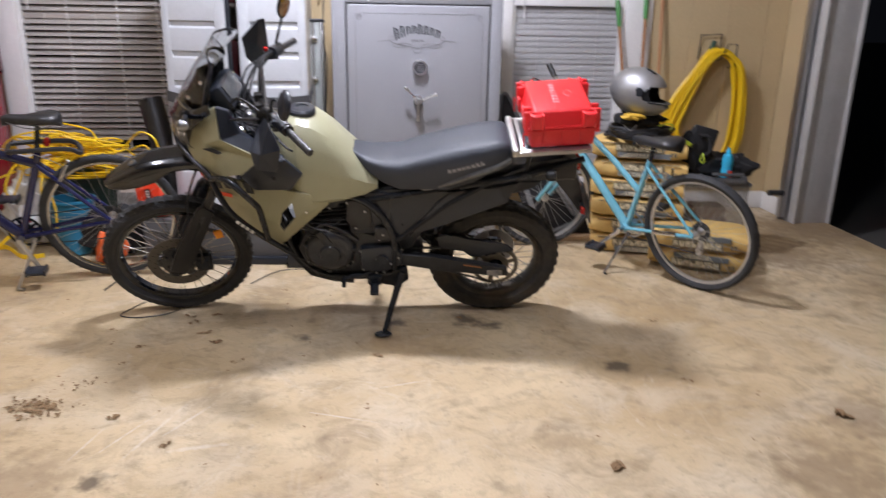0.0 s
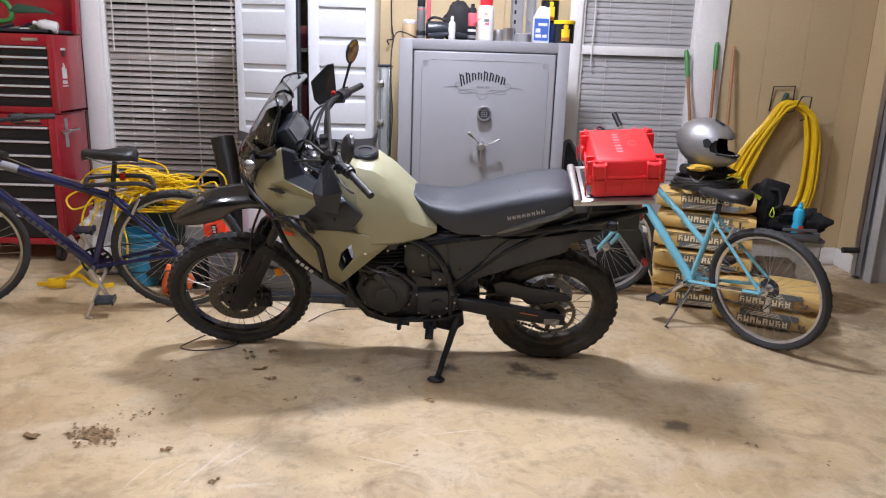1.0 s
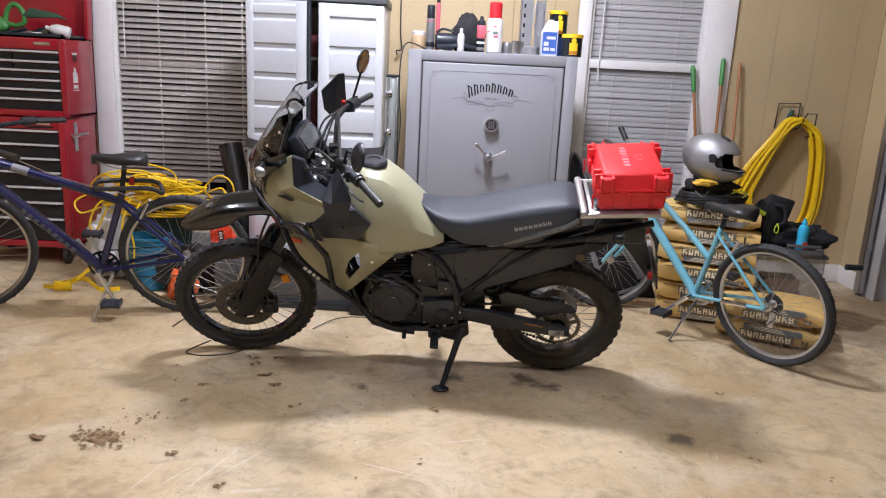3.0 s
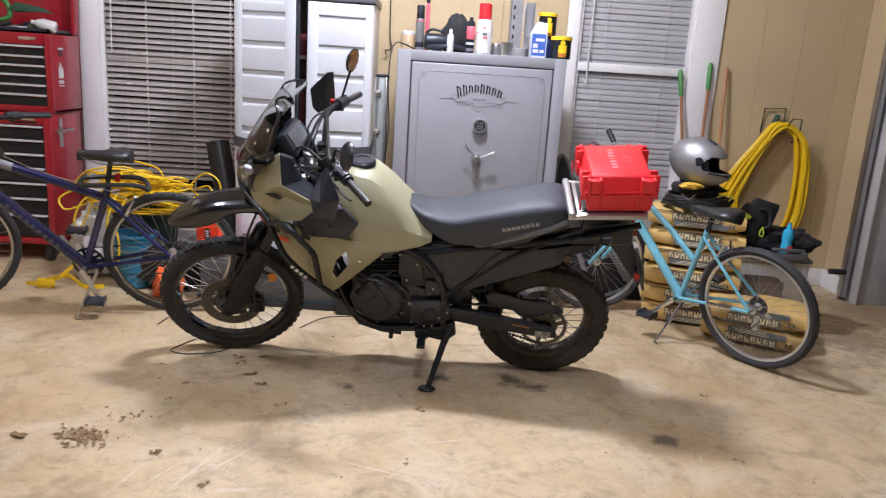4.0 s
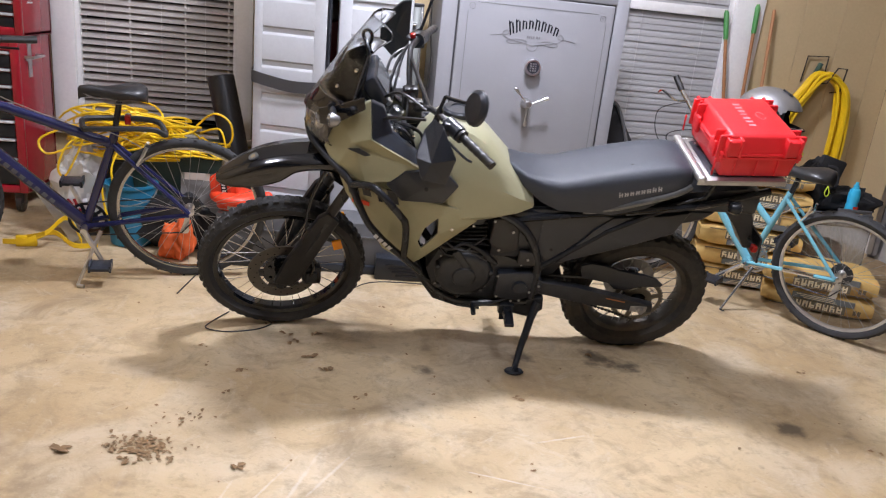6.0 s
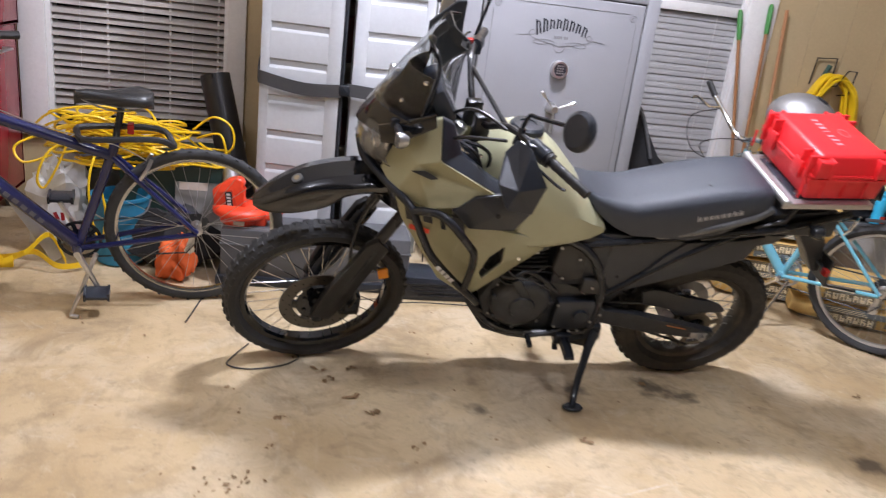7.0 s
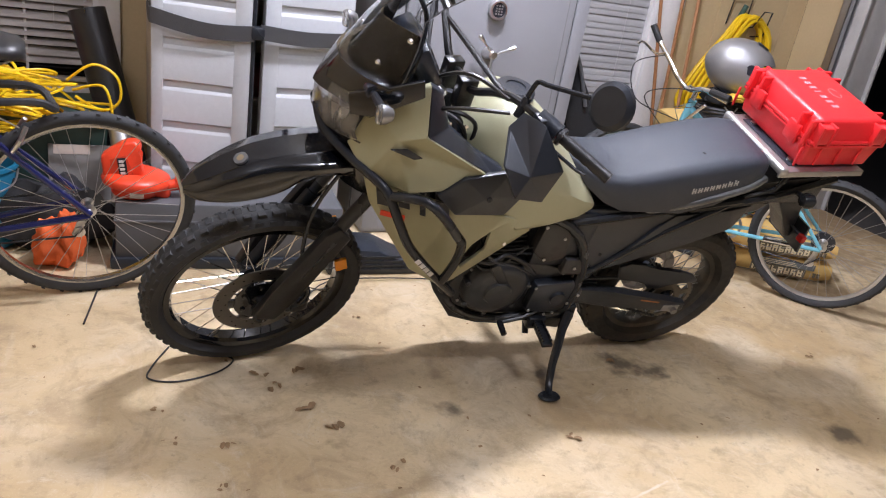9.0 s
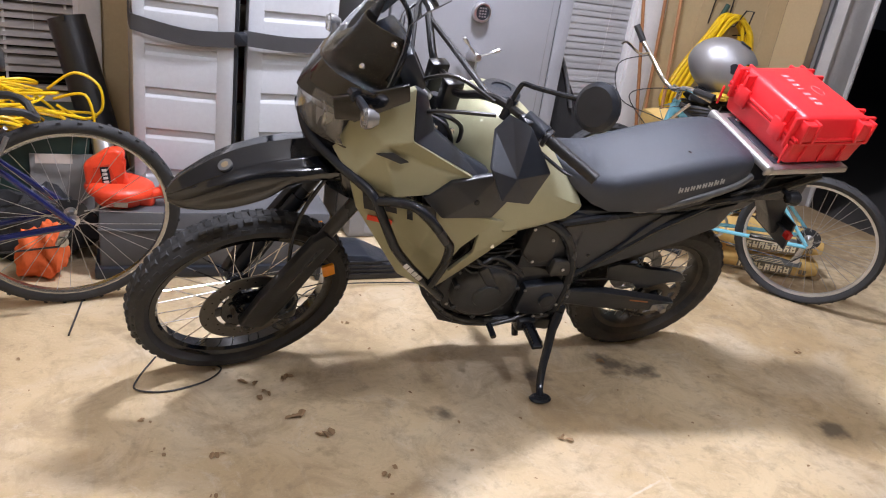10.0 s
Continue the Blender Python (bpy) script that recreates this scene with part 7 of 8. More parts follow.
part("label_marks", merge(box(-0.036, -0.006, -0.0346, -0.0338, 0.06, 0.085), box(-0.036, 0.0, -0.0346, -0.0338, 0.03, 0.05), box(0.008, 0.036, -0.0346, -0.0338, 0.03, 0.048), box(-0.02, 0.036, -0.0346, -0.0338, 0.10, 0.118)), WHITEPL, jug, "pale label print drawn as bars")
part("cap", moved(lathe([(0.016, 0.0), (0.016, 0.025), (0.0, 0.025)], 14), Matrix.Translation((0.033, 0, 0.215))), SATIN, jug)
can("tin", "blue tin on the safe", 0.965, TY + 0.10, TS, 0.05, 0.128, BLUEPL)


def canister(x, y, z, r, h, label):
    t = thing("canister", label, "can", pose(x, y, z), group="black and yellow canisters")
    part("body", lathe([(r * 0.96, 0.0), (r, 0.006), (r, h - 0.012), (0.0, h - 0.012)], 28), SATIN, t)
    part("lid", lathe([(r + 0.004, h - 0.02), (r + 0.004, h), (r, h + 0.003), (0.0, h + 0.003)], 28), YLABEL, t, "bright yellow lid")
    a = [math.pi * 1.5 + 0.1 * (i - 4) for i in range(9)]
    part("label_panel", loft([[((r + 0.0012) * math.cos(w), (r + 0.0012) * math.sin(w), zz) for w in a] + [((r - 0.002) * math.cos(w), (r - 0.002) * math.sin(w), zz) for w in a[::-1]] for zz in (0.012, h * 0.62)]), YLABEL, t, "yellow printed label")
    part("label_badge", moved(lathe([(0.016, 0.0), (0.014, 0.002), (0.0, 0.002)], 16, "y"), Matrix.Translation((0, -r - 0.001, h * 0.72))), YLABEL, t, "round yellow emblem")
    part("label_foot", loft([[((r + 0.0020) * math.cos(w), (r + 0.0020) * math.sin(w), zz) for w in a] + [((r - 0.002) * math.cos(w), (r - 0.002) * math.sin(w), zz) for w in a[::-1]] for zz in (0.014, 0.035)]), surface("orange_brown_print", (0.45, 0.16, 0.02), 0.5) if "orange_brown_print" not in bpy.data.materials else bpy.data.materials["orange_brown_print"], t)
    return t


canister(1.04, TY - 0.05, TS, 0.064, 0.135, "short black canister with a yellow lid and label")
canister(0.965, TY + 0.10, TS + 0.1285, 0.058, 0.155, "black canister with a yellow lid on the blue tin")
solid("power_cable", tube([(0.12, 5.0, 1.605), (0.0, 4.93, 1.64), (-0.035, 4.84, 1.55), (-0.04, 4.80, 1.35), (-0.025, 4.785, 1.15), (-0.035, 4.79, 0.95), (-0.06, 4.80, 0.6), (-0.05, 4.82, 0.02)], 0.0042, 6, smooth=6), CORDBLK, "thin black power cable hanging down beside the safe", "cable")
solid("hanging_cable", tube([(-0.09, 5.645, 2.2), (-0.085, 5.64, 1.75), (-0.07, 5.62, 1.62), (-0.11, 5.60, 1.60), (-0.10, 5.62, 1.57)], 0.005, 6, smooth=5), CORDBLK, "black cable hanging on the wall beside the cabinet", "cable")

# ---- on the tool chest ----
tray = thing("tool_tray", "black tray of loose tools in the open chest top", "tray", pose(-2.62, 5.36, 1.556))
part("tray", merge(box(-0.33, 0.30, -0.17, 0.17, 0.0, 0.012), box(-0.33, 0.30, -0.17, -0.16, 0.0, 0.03), box(0.29, 0.30, -0.17, 0.17, 0.0, 0.03)), BLACKPL, tray)
for i in range(9):
    x = rng.uniform(-0.3, 0.15)
    part("loose_tool", tube([(x, -0.12 + 0.02 * i, 0.025), (x + rng.uniform(0.08, 0.16), -0.1 + 0.018 * i, 0.03 + rng.uniform(0, 0.03))], rng.uniform(0.007, 0.016), 8), (BLACKPL, STEEL, WHITEPL, CORDBLK)[i % 4], tray)
solid("white_bottle", moved(lathe([(0.0, 0.0), (0.035, 0.0), (0.04, 0.01), (0.04, 0.08), (0.024, 0.12), (0.014, 0.125), (0.014, 0.15), (0.0, 0.15)], 20, "x"), Matrix.Identity(4)), WHITEPL, "white plastic bottle lying on the tool chest", "bottle", at=pose(-2.30, 5.26, 1.597, 0, -12, 195))
solid("work_glove", moved(lump(0, 0, 0, 0.09, 0.035, 0.03, 0.4, 9.0), Matrix.Identity(4)), surface("camouflage_cloth", (0.10, 0.12, 0.06), 0.8, stain=0.4, stain_size=30), "green camouflage glove on the tool chest", "glove", at=pose(-2.42, 5.30, 1.606, 0, -18, 15), smooth=60)
solid("work_glove", lump(0, 0, 0, 0.06, 0.04, 0.03, 0.4, 3.0), surface("navy_cloth", (0.03, 0.035, 0.08), 0.8), "dark blue rag on the tool chest", "rag", at=pose(-2.55, 5.40, 1.598), smooth=60)
ht = thing("hedge_trimmer", "green electric hedge trimmer lying on the open chest", "tool", pose(-2.62, 5.28, 1.600))
part("motor_housing", merge(lump(-0.22, 0, 0.03, 0.13, 0.05, 0.06, 0.15, 6.0, 12), tube([(-0.12, 0, 0.05), (-0.10, 0, 0.13), (-0.05, 0, 0.17), (0.0, 0, 0.13), (0.01, 0, 0.06), (-0.05, 0, 0.03), (-0.12, 0, 0.05)], 0.017, 8, smooth=4)), GREEN, ht, "green plastic housing with a loop handle", smooth=50)
part("blade_cover", slab([(0.0, 0.10), (0.06, 0.15), (0.22, 0.125), (0.30, 0.085), (0.20, 0.10), (0.06, 0.085)], -0.02, 0.02, bevel=0.006), surface("dark_green_cover", (0.02, 0.07, 0.04), 0.5), ht, "dark green blade cover")


# ---- heap by the window: bins, bucket, bag, yellow cord ----
def bin_(name, label, x, y, w, d, h, m, lid=None, turn=0.0):
    t = thing(name, label, "bin", pose(x, y, 0, 0, 0, turn))
    part("body", merge(loft([[(-w * k, -d * k, z), (w * k, -d * k, z), (w * k, d * k, z), (-w * k, d * k, z)] for z, k in ((0.0, 0.43), (h - 0.03, 0.5))]), box(-w * 0.52, w * 0.52, -d * 0.52, d * 0.52, h - 0.03, h - 0.012, bevel=0.004)), m, t)
    if lid:
        part("lid", box(-w * 0.53, w * 0.53, -d * 0.53, d * 0.53, h - 0.012, h + 0.012, bevel=0.006), lid, t)
    return t


bin_("storage_bin", "dark green plastic storage bin under the yellow cord", -1.42, 5.05, 0.50, 0.42, 0.50, surface("dark_green_plastic", (0.022, 0.05, 0.042), 0.45), bpy.data.materials["dark_green_plastic"], 6)
bin_("storage_bin", "dark grey crate behind the bicycle wheel", -1.75, 5.15, 0.45, 0.40, 0.42, DARKGREY, DARKGREY, -4)
bk = thing("bucket", "teal blue plastic bucket among the clutter", "bucket", pose(-1.62, 4.72, 0))
part("body", lathe([(0.10, 0.0), (0.115, 0.01), (0.133, 0.33), (0.142, 0.335), (0.142, 0.35), (0.128, 0.35), (0.11, 0.02), (0.0, 0.02)], 32), TEAL, bk)
part("bail", tube([(-0.14, 0, 0.325), (-0.12, -0.09, 0.28), (0.0, -0.15, 0.25), (0.12, -0.09, 0.28), (0.14, 0, 0.325)], 0.004, 6, smooth=4), STEEL, bk)
wb2 = thing("plastic_bag", "crumpled white plastic bag with red print", "bag", pose(-1.93, 4.86, 0))
part("bag", lump(0, 0, 0.22, 0.15, 0.12, 0.24, 0.45, 6.0, 18), WHITEPL, wb2, smooth=25)
part("print_mark", merge(*[moved(box(-0.02, 0.02, -0.002, 0.002, -0.008, 0.008), Matrix.Translation((0.03 * (i % 3) - 0.02, -0.125 - 0.004 * (i % 2), 0.16 + 0.05 * (i // 3))) @ Matrix.Rotation(radians(17 * i), 4, "Y")) for i in range(6)]), REDPAINT, wb2, "red printed marks")
lad = thing("metal_offcut", "bent grey metal rail with a yellow end lying by the chest", "metal rail", pose(-2.02, 4.62, 0, 0, 0, 12))
part("rail", moved(box(-0.03, 0.03, -0.012, 0.012, 0.0, 0.34, bevel=0.004), Matrix.Translation((0.13, 0.0, 0.02)) @ Matrix.Rotation(radians(-32), 4, "Y") @ Matrix.Rotation(radians(-10), 4, "X")), STEEL, lad)
part("rail_end", box(-0.16, -0.06, -0.05, -0.02, 0.0, 0.06, bevel=0.005), YELLOWC, lad, "yellow plastic rail end")
solid("yellow_strap", merge(ribbon([(-2.22, 4.52, 0.035), (-2.10, 4.50, 0.05), (-1.98, 4.55, 0.09), (-1.86, 4.50, 0.04), (-1.76, 4.56, 0.03)], 0.028, 0.002), ribbon([(-2.15, 4.58, 0.04), (-2.0, 4.50, 0.10), (-1.92, 4.60, 0.16), (-1.84, 4.56, 0.04)], 0.025, 0.002)), YELLOWC, "yellow webbing strap lying on the floor", "strap")

pts = []
loops = random.Random(21)
for i in range(44):
    cx, cy = -1.58 + loops.uniform(-0.26, 0.26), 4.86 + loops.uniform(-0.10, 0.12)
    rx, ry = loops.uniform(0.07, 0.25), loops.uniform(0.08, 0.16)
    z = 0.47 + 0.26 * (i / 44) + loops.uniform(-0.03, 0.03)
    ph = loops.uniform(0, 6.28)
    tilt_x, tilt_y = loops.uniform(-0.35, 0.35), loops.uniform(-0.5, 0.3)
    for k in range(6):
        a = ph + k * 1.05
        x, y = rx * math.cos(a), ry * math.sin(a)
        pts.append((cx + x, cy + y, max(0.47, z + x * tilt_x + y * tilt_y + loops.uniform(-0.015, 0.015) - 1.2 * x * x)))
yc = thing("extension_lead", "big tangle of yellow extension lead heaped on the bins", "extension lead", pose(0, 0, 0))
part("tangle", tube(pts, 0.0062, 6, smooth=4), YELLOWC, yc)
part("strand", tube([(-1.80, 4.80, 0.66), (-1.95, 4.74, 0.62), (-2.08, 4.72, 0.55), (-2.04, 4.70, 0.48), (-1.92, 4.72, 0.52)], 0.0062, 6, smooth=6), YELLOWC, yc)
part("strand", tube([(-1.78, 4.78, 0.62), (-1.92, 4.70, 0.55), (-1.98, 4.68, 0.42), (-1.96, 4.70, 0.36), (-1.90, 4.70, 0.46), (-1.84, 4.70, 0.60)], 0.0062, 6, smooth=6), YELLOWC, yc)
part("strand", tube([(-1.70, 4.66, 0.60), (-1.73, 4.58, 0.45), (-1.72, 4.57, 0.25), (-1.68, 4.57, 0.16), (-1.66, 4.57, 0.30), (-1.68, 4.58, 0.45), (-1.64, 4.66, 0.58)], 0.0062, 6, smooth=6), YELLOWC, yc)
part("strand", tube([(-1.30, 4.88, 0.66), (-1.20, 4.84, 0.74), (-1.11, 4.82, 0.70), (-1.10, 4.82, 0.60), (-1.17, 4.84, 0.55), (-1.27, 4.86, 0.60)], 0.0062, 6, smooth=6), YELLOWC, yc)
part("strand", tube([(-1.28, 4.88, 0.62), (-1.16, 4.80, 0.66), (-1.13, 4.80, 0.52), (-1.18, 4.80, 0.50), (-1.25, 4.84, 0.54)], 0.0062, 6, smooth=6), YELLOWC, yc)

solid("rolled_mat", merge(tube([(-1.0, 4.98, 0.0), (-1.13, 5.15, 0.5), (-1.23, 5.25, 0.90)], [0.08, 0.08], 18, smooth=3), tube([(-1.235, 5.19, 0.905), (-1.245, 5.165, 0.905)], 0.012, 8)), CORDBLK, "black rolled rubber mat leaning in the corner", "mat")

bcase = thing("long_case", "long dark grey plastic case lying on the floor", "case", pose(-0.62, 4.55, 0, 0, 0, -3))
part("body", merge(box(-0.50, 0.42, -0.13, 0.13, 0.0, 0.285, bevel=0.012), box(-0.505, 0.425, -0.135, 0.135, 0.20, 0.212, bevel=0.003)), DARKGREY, bcase)
part("base", box(-0.52, 0.46, -0.15, 0.15, 0.0, 0.05, bevel=0.01), BLACKPL, bcase)
ramp = thing("car_ramp", "low black plastic car ramp on the floor", "ramp", pose(-0.02, 4.42, 0, 0, 0, -2))
part("body", slab([(-0.25, 0.0), (0.22, 0.0), (0.16, 0.03), (-0.02, 0.115), (-0.25, 0.125)], -0.11, 0.11, bevel=0.008), BLACKPL, ramp)
for i in range(4):
    part("tread", box(-0.20 + 0.02 * i, 0.08 + 0.015 * i, -0.116, -0.109, 0.085 - 0.02 * i, 0.093 - 0.02 * i, bevel=0.002), SATIN, ramp)

bl = thing("leaf_blower", "orange-red electric leaf blower standing on the case", "leaf blower", pose(-1.045, 4.56, 0.286, 0, 0, -8))
part("base_drum", lathe([(0.0, 0.0), (0.085, 0.0), (0.093, 0.010), (0.093, 0.034), (0.080, 0.046), (0.0, 0.05)], 32), ORANGE, bl)
part("drum_label", box(-0.012, 0.040, -0.0955, -0.090, 0.010, 0.030, bevel=0.001, seg=1), WHITEPL, bl, "small pale label")
part("fan_housing", moved(merge(lathe([(0.0, 0.035), (0.105, 0.035), (0.128, 0.046), (0.134, 0.062), (0.126, 0.080), (0.10, 0.092), (0.0, 0.098)], 36), box(0.02, 0.135, -0.045, 0.045, 0.000, 0.07, bevel=0.018)), Matrix.Rotation(radians(3), 4, "Y")), ORANGE, bl, "round orange fan housing", smooth=50)
part("handle", moved(slab([(-0.115, 0.075), (-0.125, 0.165), (-0.095, 0.185), (-0.045, 0.225), (-0.005, 0.235), (0.022, 0.222), (0.026, 0.192), (0.010, 0.175), (0.040, 0.085)], -0.034, 0.034, bevel=0.014, seg=3), Matrix.Translation((0, -0.02, 0))), ORANGE, bl, "orange pistol handle", smooth=50)
# thin plate in darker orange paints the shade of the handle's recess
part("grip_hollow", slab([(-0.085, 0.090), (-0.088, 0.155), (-0.030, 0.175), (0.000, 0.095)], -0.0565, -0.0535, bevel=0.001, seg=1), surface("shaded_orange", (0.55, 0.04, 0.012), 0.45), bl, "darker orange plate, painted as the shaded handle recess")
part("label_plate", moved(box(-0.016, 0.016, -0.060, -0.0565, -0.036, 0.036, bevel=0.001, seg=1), Matrix.Translation((-0.042, 0, 0.127)) @ Matrix.Rotation(radians(-8), 4, "Y")), SATIN, bl, "dark label")
part("label_marks", moved(merge(*[box(-0.010, 0.008, -0.0612, -0.0600, -0.030 + 0.016 * i, -0.020 + 0.016 * i) for i in range(4)]), Matrix.Translation((-0.042, 0, 0.127)) @ Matrix.Rotation(radians(-8), 4, "Y")), WHITEPL, bl, "pale lettering drawn as bars")
part("knob", merge(moved(lump(0, 0, 0, 0.032, 0.032, 0.034, 0.0, 0.0, 10), Matrix.Translation((0.182, -0.02, 0.078))), tube([(0.11, -0.02, 0.045), (0.16, -0.02, 0.055), (0.180, -0.02, 0.07)], 0.024, 12, smooth=3)), ORANGE, bl, "round orange outlet cap", smooth=50)
part("outlet", tube([(-0.02, 0.02, 0.05), (-0.06, 0.12, 0.12), (-0.09, 0.2, 0.20)], [0.05, 0.04], 14), STEEL, bl)
ob_ = thing("cloth_bag", "crumpled orange cloth bag on the floor", "bag", pose(-1.32, 4.50, 0))
part("bag", merge(lump(-0.02, 0, 0.085, 0.085, 0.08, 0.10, 0.34, 2.0, 22), lump(0.03, -0.03, 0.12, 0.05, 0.05, 0.11, 0.34, 5.0, 16)), ORANGECL, ob_, smooth=60)
solid("black_pack", lump(-1.36, 4.68, 0.13, 0.22, 0.11, 0.16, 0.4, 8.0, 16), CLOTHBLK, "black nylon bag slumped behind the bicycle wheel", "bag", smooth=40)
crd = thing("flattened_box", "worn grey cardboard and panel scraps leaning together", "cardboard", pose(-1.24, 4.78, 0))
part("panel", moved(box(-0.14, 0.14, -0.004, 0.004, 0.0, 0.40), Matrix.Rotation(radians(-9), 4, "X")), surface("grey_panel", (0.20, 0.19, 0.18), 0.6), crd)
part("panel", moved(box(-0.04, 0.10, -0.004, 0.004, 0.0, 0.36), Matrix.Translation((0.14, -0.06, 0)) @ Matrix.Rotation(radians(-12), 4, "X") @ Matrix.Rotation(radians(10), 4, "Y")), DARKGREY, crd)
part("label", moved(box(-0.12, 0.02, -0.006, -0.0045, 0.36, 0.40), Matrix.Rotation(radians(-9), 4, "X")), surface("pale_card", (0.50, 0.42, 0.36), 0.7), crd)
solid("light_tube", moved(box(-0.02, 0.02, -0.01, 0.01, 0, 0.42, bevel=0.004), Matrix.Translation((-1.12, 4.70, 0.0)) @ Matrix.Rotation(radians(-8), 4, "X")), STEEL, "grey metal offcut leaning by the case", "scrap")


# ---- cement bags, helmet and clutter on them ----
def cement_bag(at, label, flip=False):
    t = thing("cement_bag", label, "bag", at, group="stacked cement bags")
    rings2 = []
    for u in [i / 10 for i in range(11)]:
        x = -0.29 + 0.58 * u
        e = min(1.0, 4.5 * min(u, 1 - u) + 0.45)
        h = 0.061 * e ** 0.5
        w = 0.19 * (0.93 + 0.07 * e)
        row = []
        for k in range(16):
            a = 2 * math.pi * k / 16
            c, s = math.cos(a), math.sin(a)
            jit = 0.004 * noise.noise(Vector((x * 9, c * 3, s * 3 + at.translation.z * 7)))
            row.append((x, w * math.copysign(abs(c) ** 0.35, c) + jit, 0.062 + h * math.copysign(abs(s) ** 0.45, s) + jit))
        rings2.append(row)
    part("sack", loft(rings2), BAG, t, smooth=50)
    f = -1 if flip else 1
    zb = (lambda z: 0.124 - z) if flip else (lambda z: z)
    span = lambda a, b: sorted((zb(a), zb(b)))
    part("print_stripe", box(-0.24, 0.24, -0.1955, -0.190, *span(0.105, 0.110)), BAGPRINT, t, "dark printed stripe")
    part("print_panel", box(-0.13, 0.19, -0.1965, -0.188, *span(0.020, 0.052)), BAGBLUE, t, "grey printed panel")
    part("title_ground", box(-0.145, 0.15, -0.1960, -0.188, *span(0.055, 0.101)), BAGPRINT, t, "dark printed title ground")
    for i in range(8):
        u = -0.138 + 0.035 * i
        z0, z1 = span(0.061, 0.096)
        mid = (0.5, 0.35, 0.62, 0.44, 0.55, 0.38, 0.5, 0.6)[i]
        part("print_letter", merge(box(u, u + 0.0085, -0.1985, -0.190, z0, z1), box(u + 0.019, u + 0.0265, -0.1985, -0.190, z0, z0 + (z1 - z0) * (1.0 if i % 3 else 0.55)), box(u + 0.006, u + 0.022, -0.1985, -0.190, z0 + (z1 - z0) * mid - 0.004, z0 + (z1 - z0) * mid + 0.004),
                                   box(u + 0.006, u + 0.022, -0.1985, -0.190, *((z0, z0 + 0.007) if i % 2 else (z1 - 0.007, z1)))), BAGLOGO, t, "cream brand lettering drawn as bars")
    for i in range(3):
        part("print_line", box(-0.11 + 0.02 * i, 0.08 + 0.01 * i, -0.1975, -0.190, *span(0.025 + 0.009 * i, 0.0285 + 0.009 * i)), BAGLOGO, t, "small pale print drawn as a bar")
    part("weight_mark", merge(box(0.19, 0.205, -0.1975, -0.192, 0.035, 0.060), box(0.212, 0.227, -0.1975, -0.192, 0.035, 0.060)), BAGPRINT, t, "printed weight figures drawn as bars")
    return t


for i in range(6):
    cement_bag(pose(1.985 + rng.uniform(-0.015, 0.015), 4.64 + rng.uniform(-0.012, 0.012), 0.001 + 0.1235 * i, 0, 0, -20 + rng.uniform(-3, 3)), "full yellow paper cement bag in a stack")
for i in range(2):
    cement_bag(pose(2.30 - 0.02 * i, 4.30, 0.001 + 0.1235 * i, 0, 0, -30 + 5 * i), "full yellow paper cement bag lying behind the bicycle wheel", True)

TOPB = 0.745
coil = []
for i in range(56):
    a = i * 0.55
    r = 0.200 + 0.018 * math.sin(i * 1.7)
    coil.append((1.93 + r * math.cos(a), 4.56 + 0.78 * r * math.sin(a), TOPB + 0.016 + 0.0012 * i + 0.006 * math.sin(i * 2.3)))
solid("cable_coil", tube(coil, 0.010, 7, smooth=3), CORDBLK, "coil of thick black cable on the cement bags", "cable")
gear = thing("gear_bag", "flat black gear bag under the helmet", "bag", pose(1.92, 4.56, TOPB + 0.075))
part("bag", merge(lump(0, 0, 0.05, 0.15, 0.11, 0.050, 0.35, 1.5, 14), box(-0.17, -0.06, -0.12, 0.0, 0.03, 0.09, bevel=0.02)), CLOTHBLK, gear, smooth=40)
part("strap_hook", tube([(-0.14, -0.13, 0.03), (-0.10, -0.15, 0.0), (-0.06, -0.14, 0.03)], 0.004, 6, smooth=4), STEEL, gear)
part("cord_end", tube([(0.08, -0.13, 0.02), (0.12, -0.15, 0.04), (0.17, -0.14, 0.03), (0.15, -0.14, 0.0)], 0.004, 6, smooth=4), surface("lime_cord", (0.45, 0.55, 0.05), 0.5), gear)
gl = thing("work_gloves", "yellow leather work gloves tucked under the helmet", "gloves", pose(1.82, 4.42, TOPB + 0.155))
part("glove", lump(0, 0, 0, 0.055, 0.035, 0.022, 0.4, 2.2, 12), surface("yellow_leather", (0.62, 0.38, 0.04), 0.7), gl, smooth=40)
for i in range(4):
    part("finger", tube([(0.01, -0.02 + 0.012 * i, 0.005), (0.05, -0.025 + 0.013 * i, 0.01), (0.075, -0.022 + 0.013 * i, 0.0)], 0.009, 7, smooth=3), bpy.data.materials["yellow_leather"], gl)

# full-face helmet, open eye port to one side
hel = thing("helmet", "silver full-face motorcycle helmet with the visor off", "helmet", pose(1.885, 4.52, 1.045, 0, 7, -40) @ Matrix.Diagonal((1.10, 1.05, 1.06, 1)))
N, K = 26, 48
verts, faces, idx = [], [], {}


def helmet_pt(i, k, grow):
    a = math.pi * i / N
    b = 2 * math.pi * k / K
    d = Vector((math.sin(a) * math.cos(b), math.sin(a) * math.sin(b), math.cos(a)))
    x, y, z = d.x * 0.165, d.y * 0.128, d.z * 0.138
    if z < 0 and d.x > 0:
        x += 0.045 * min(1.0, -z / 0.06) * max(0.0, d.x) ** 0.6
    if z < 0 and d.x < 0:
        x *= 1 - 0.15 * min(1, -z / 0.13)
    z = max(z, -0.122)
    return Vector((x, y, z)) * grow


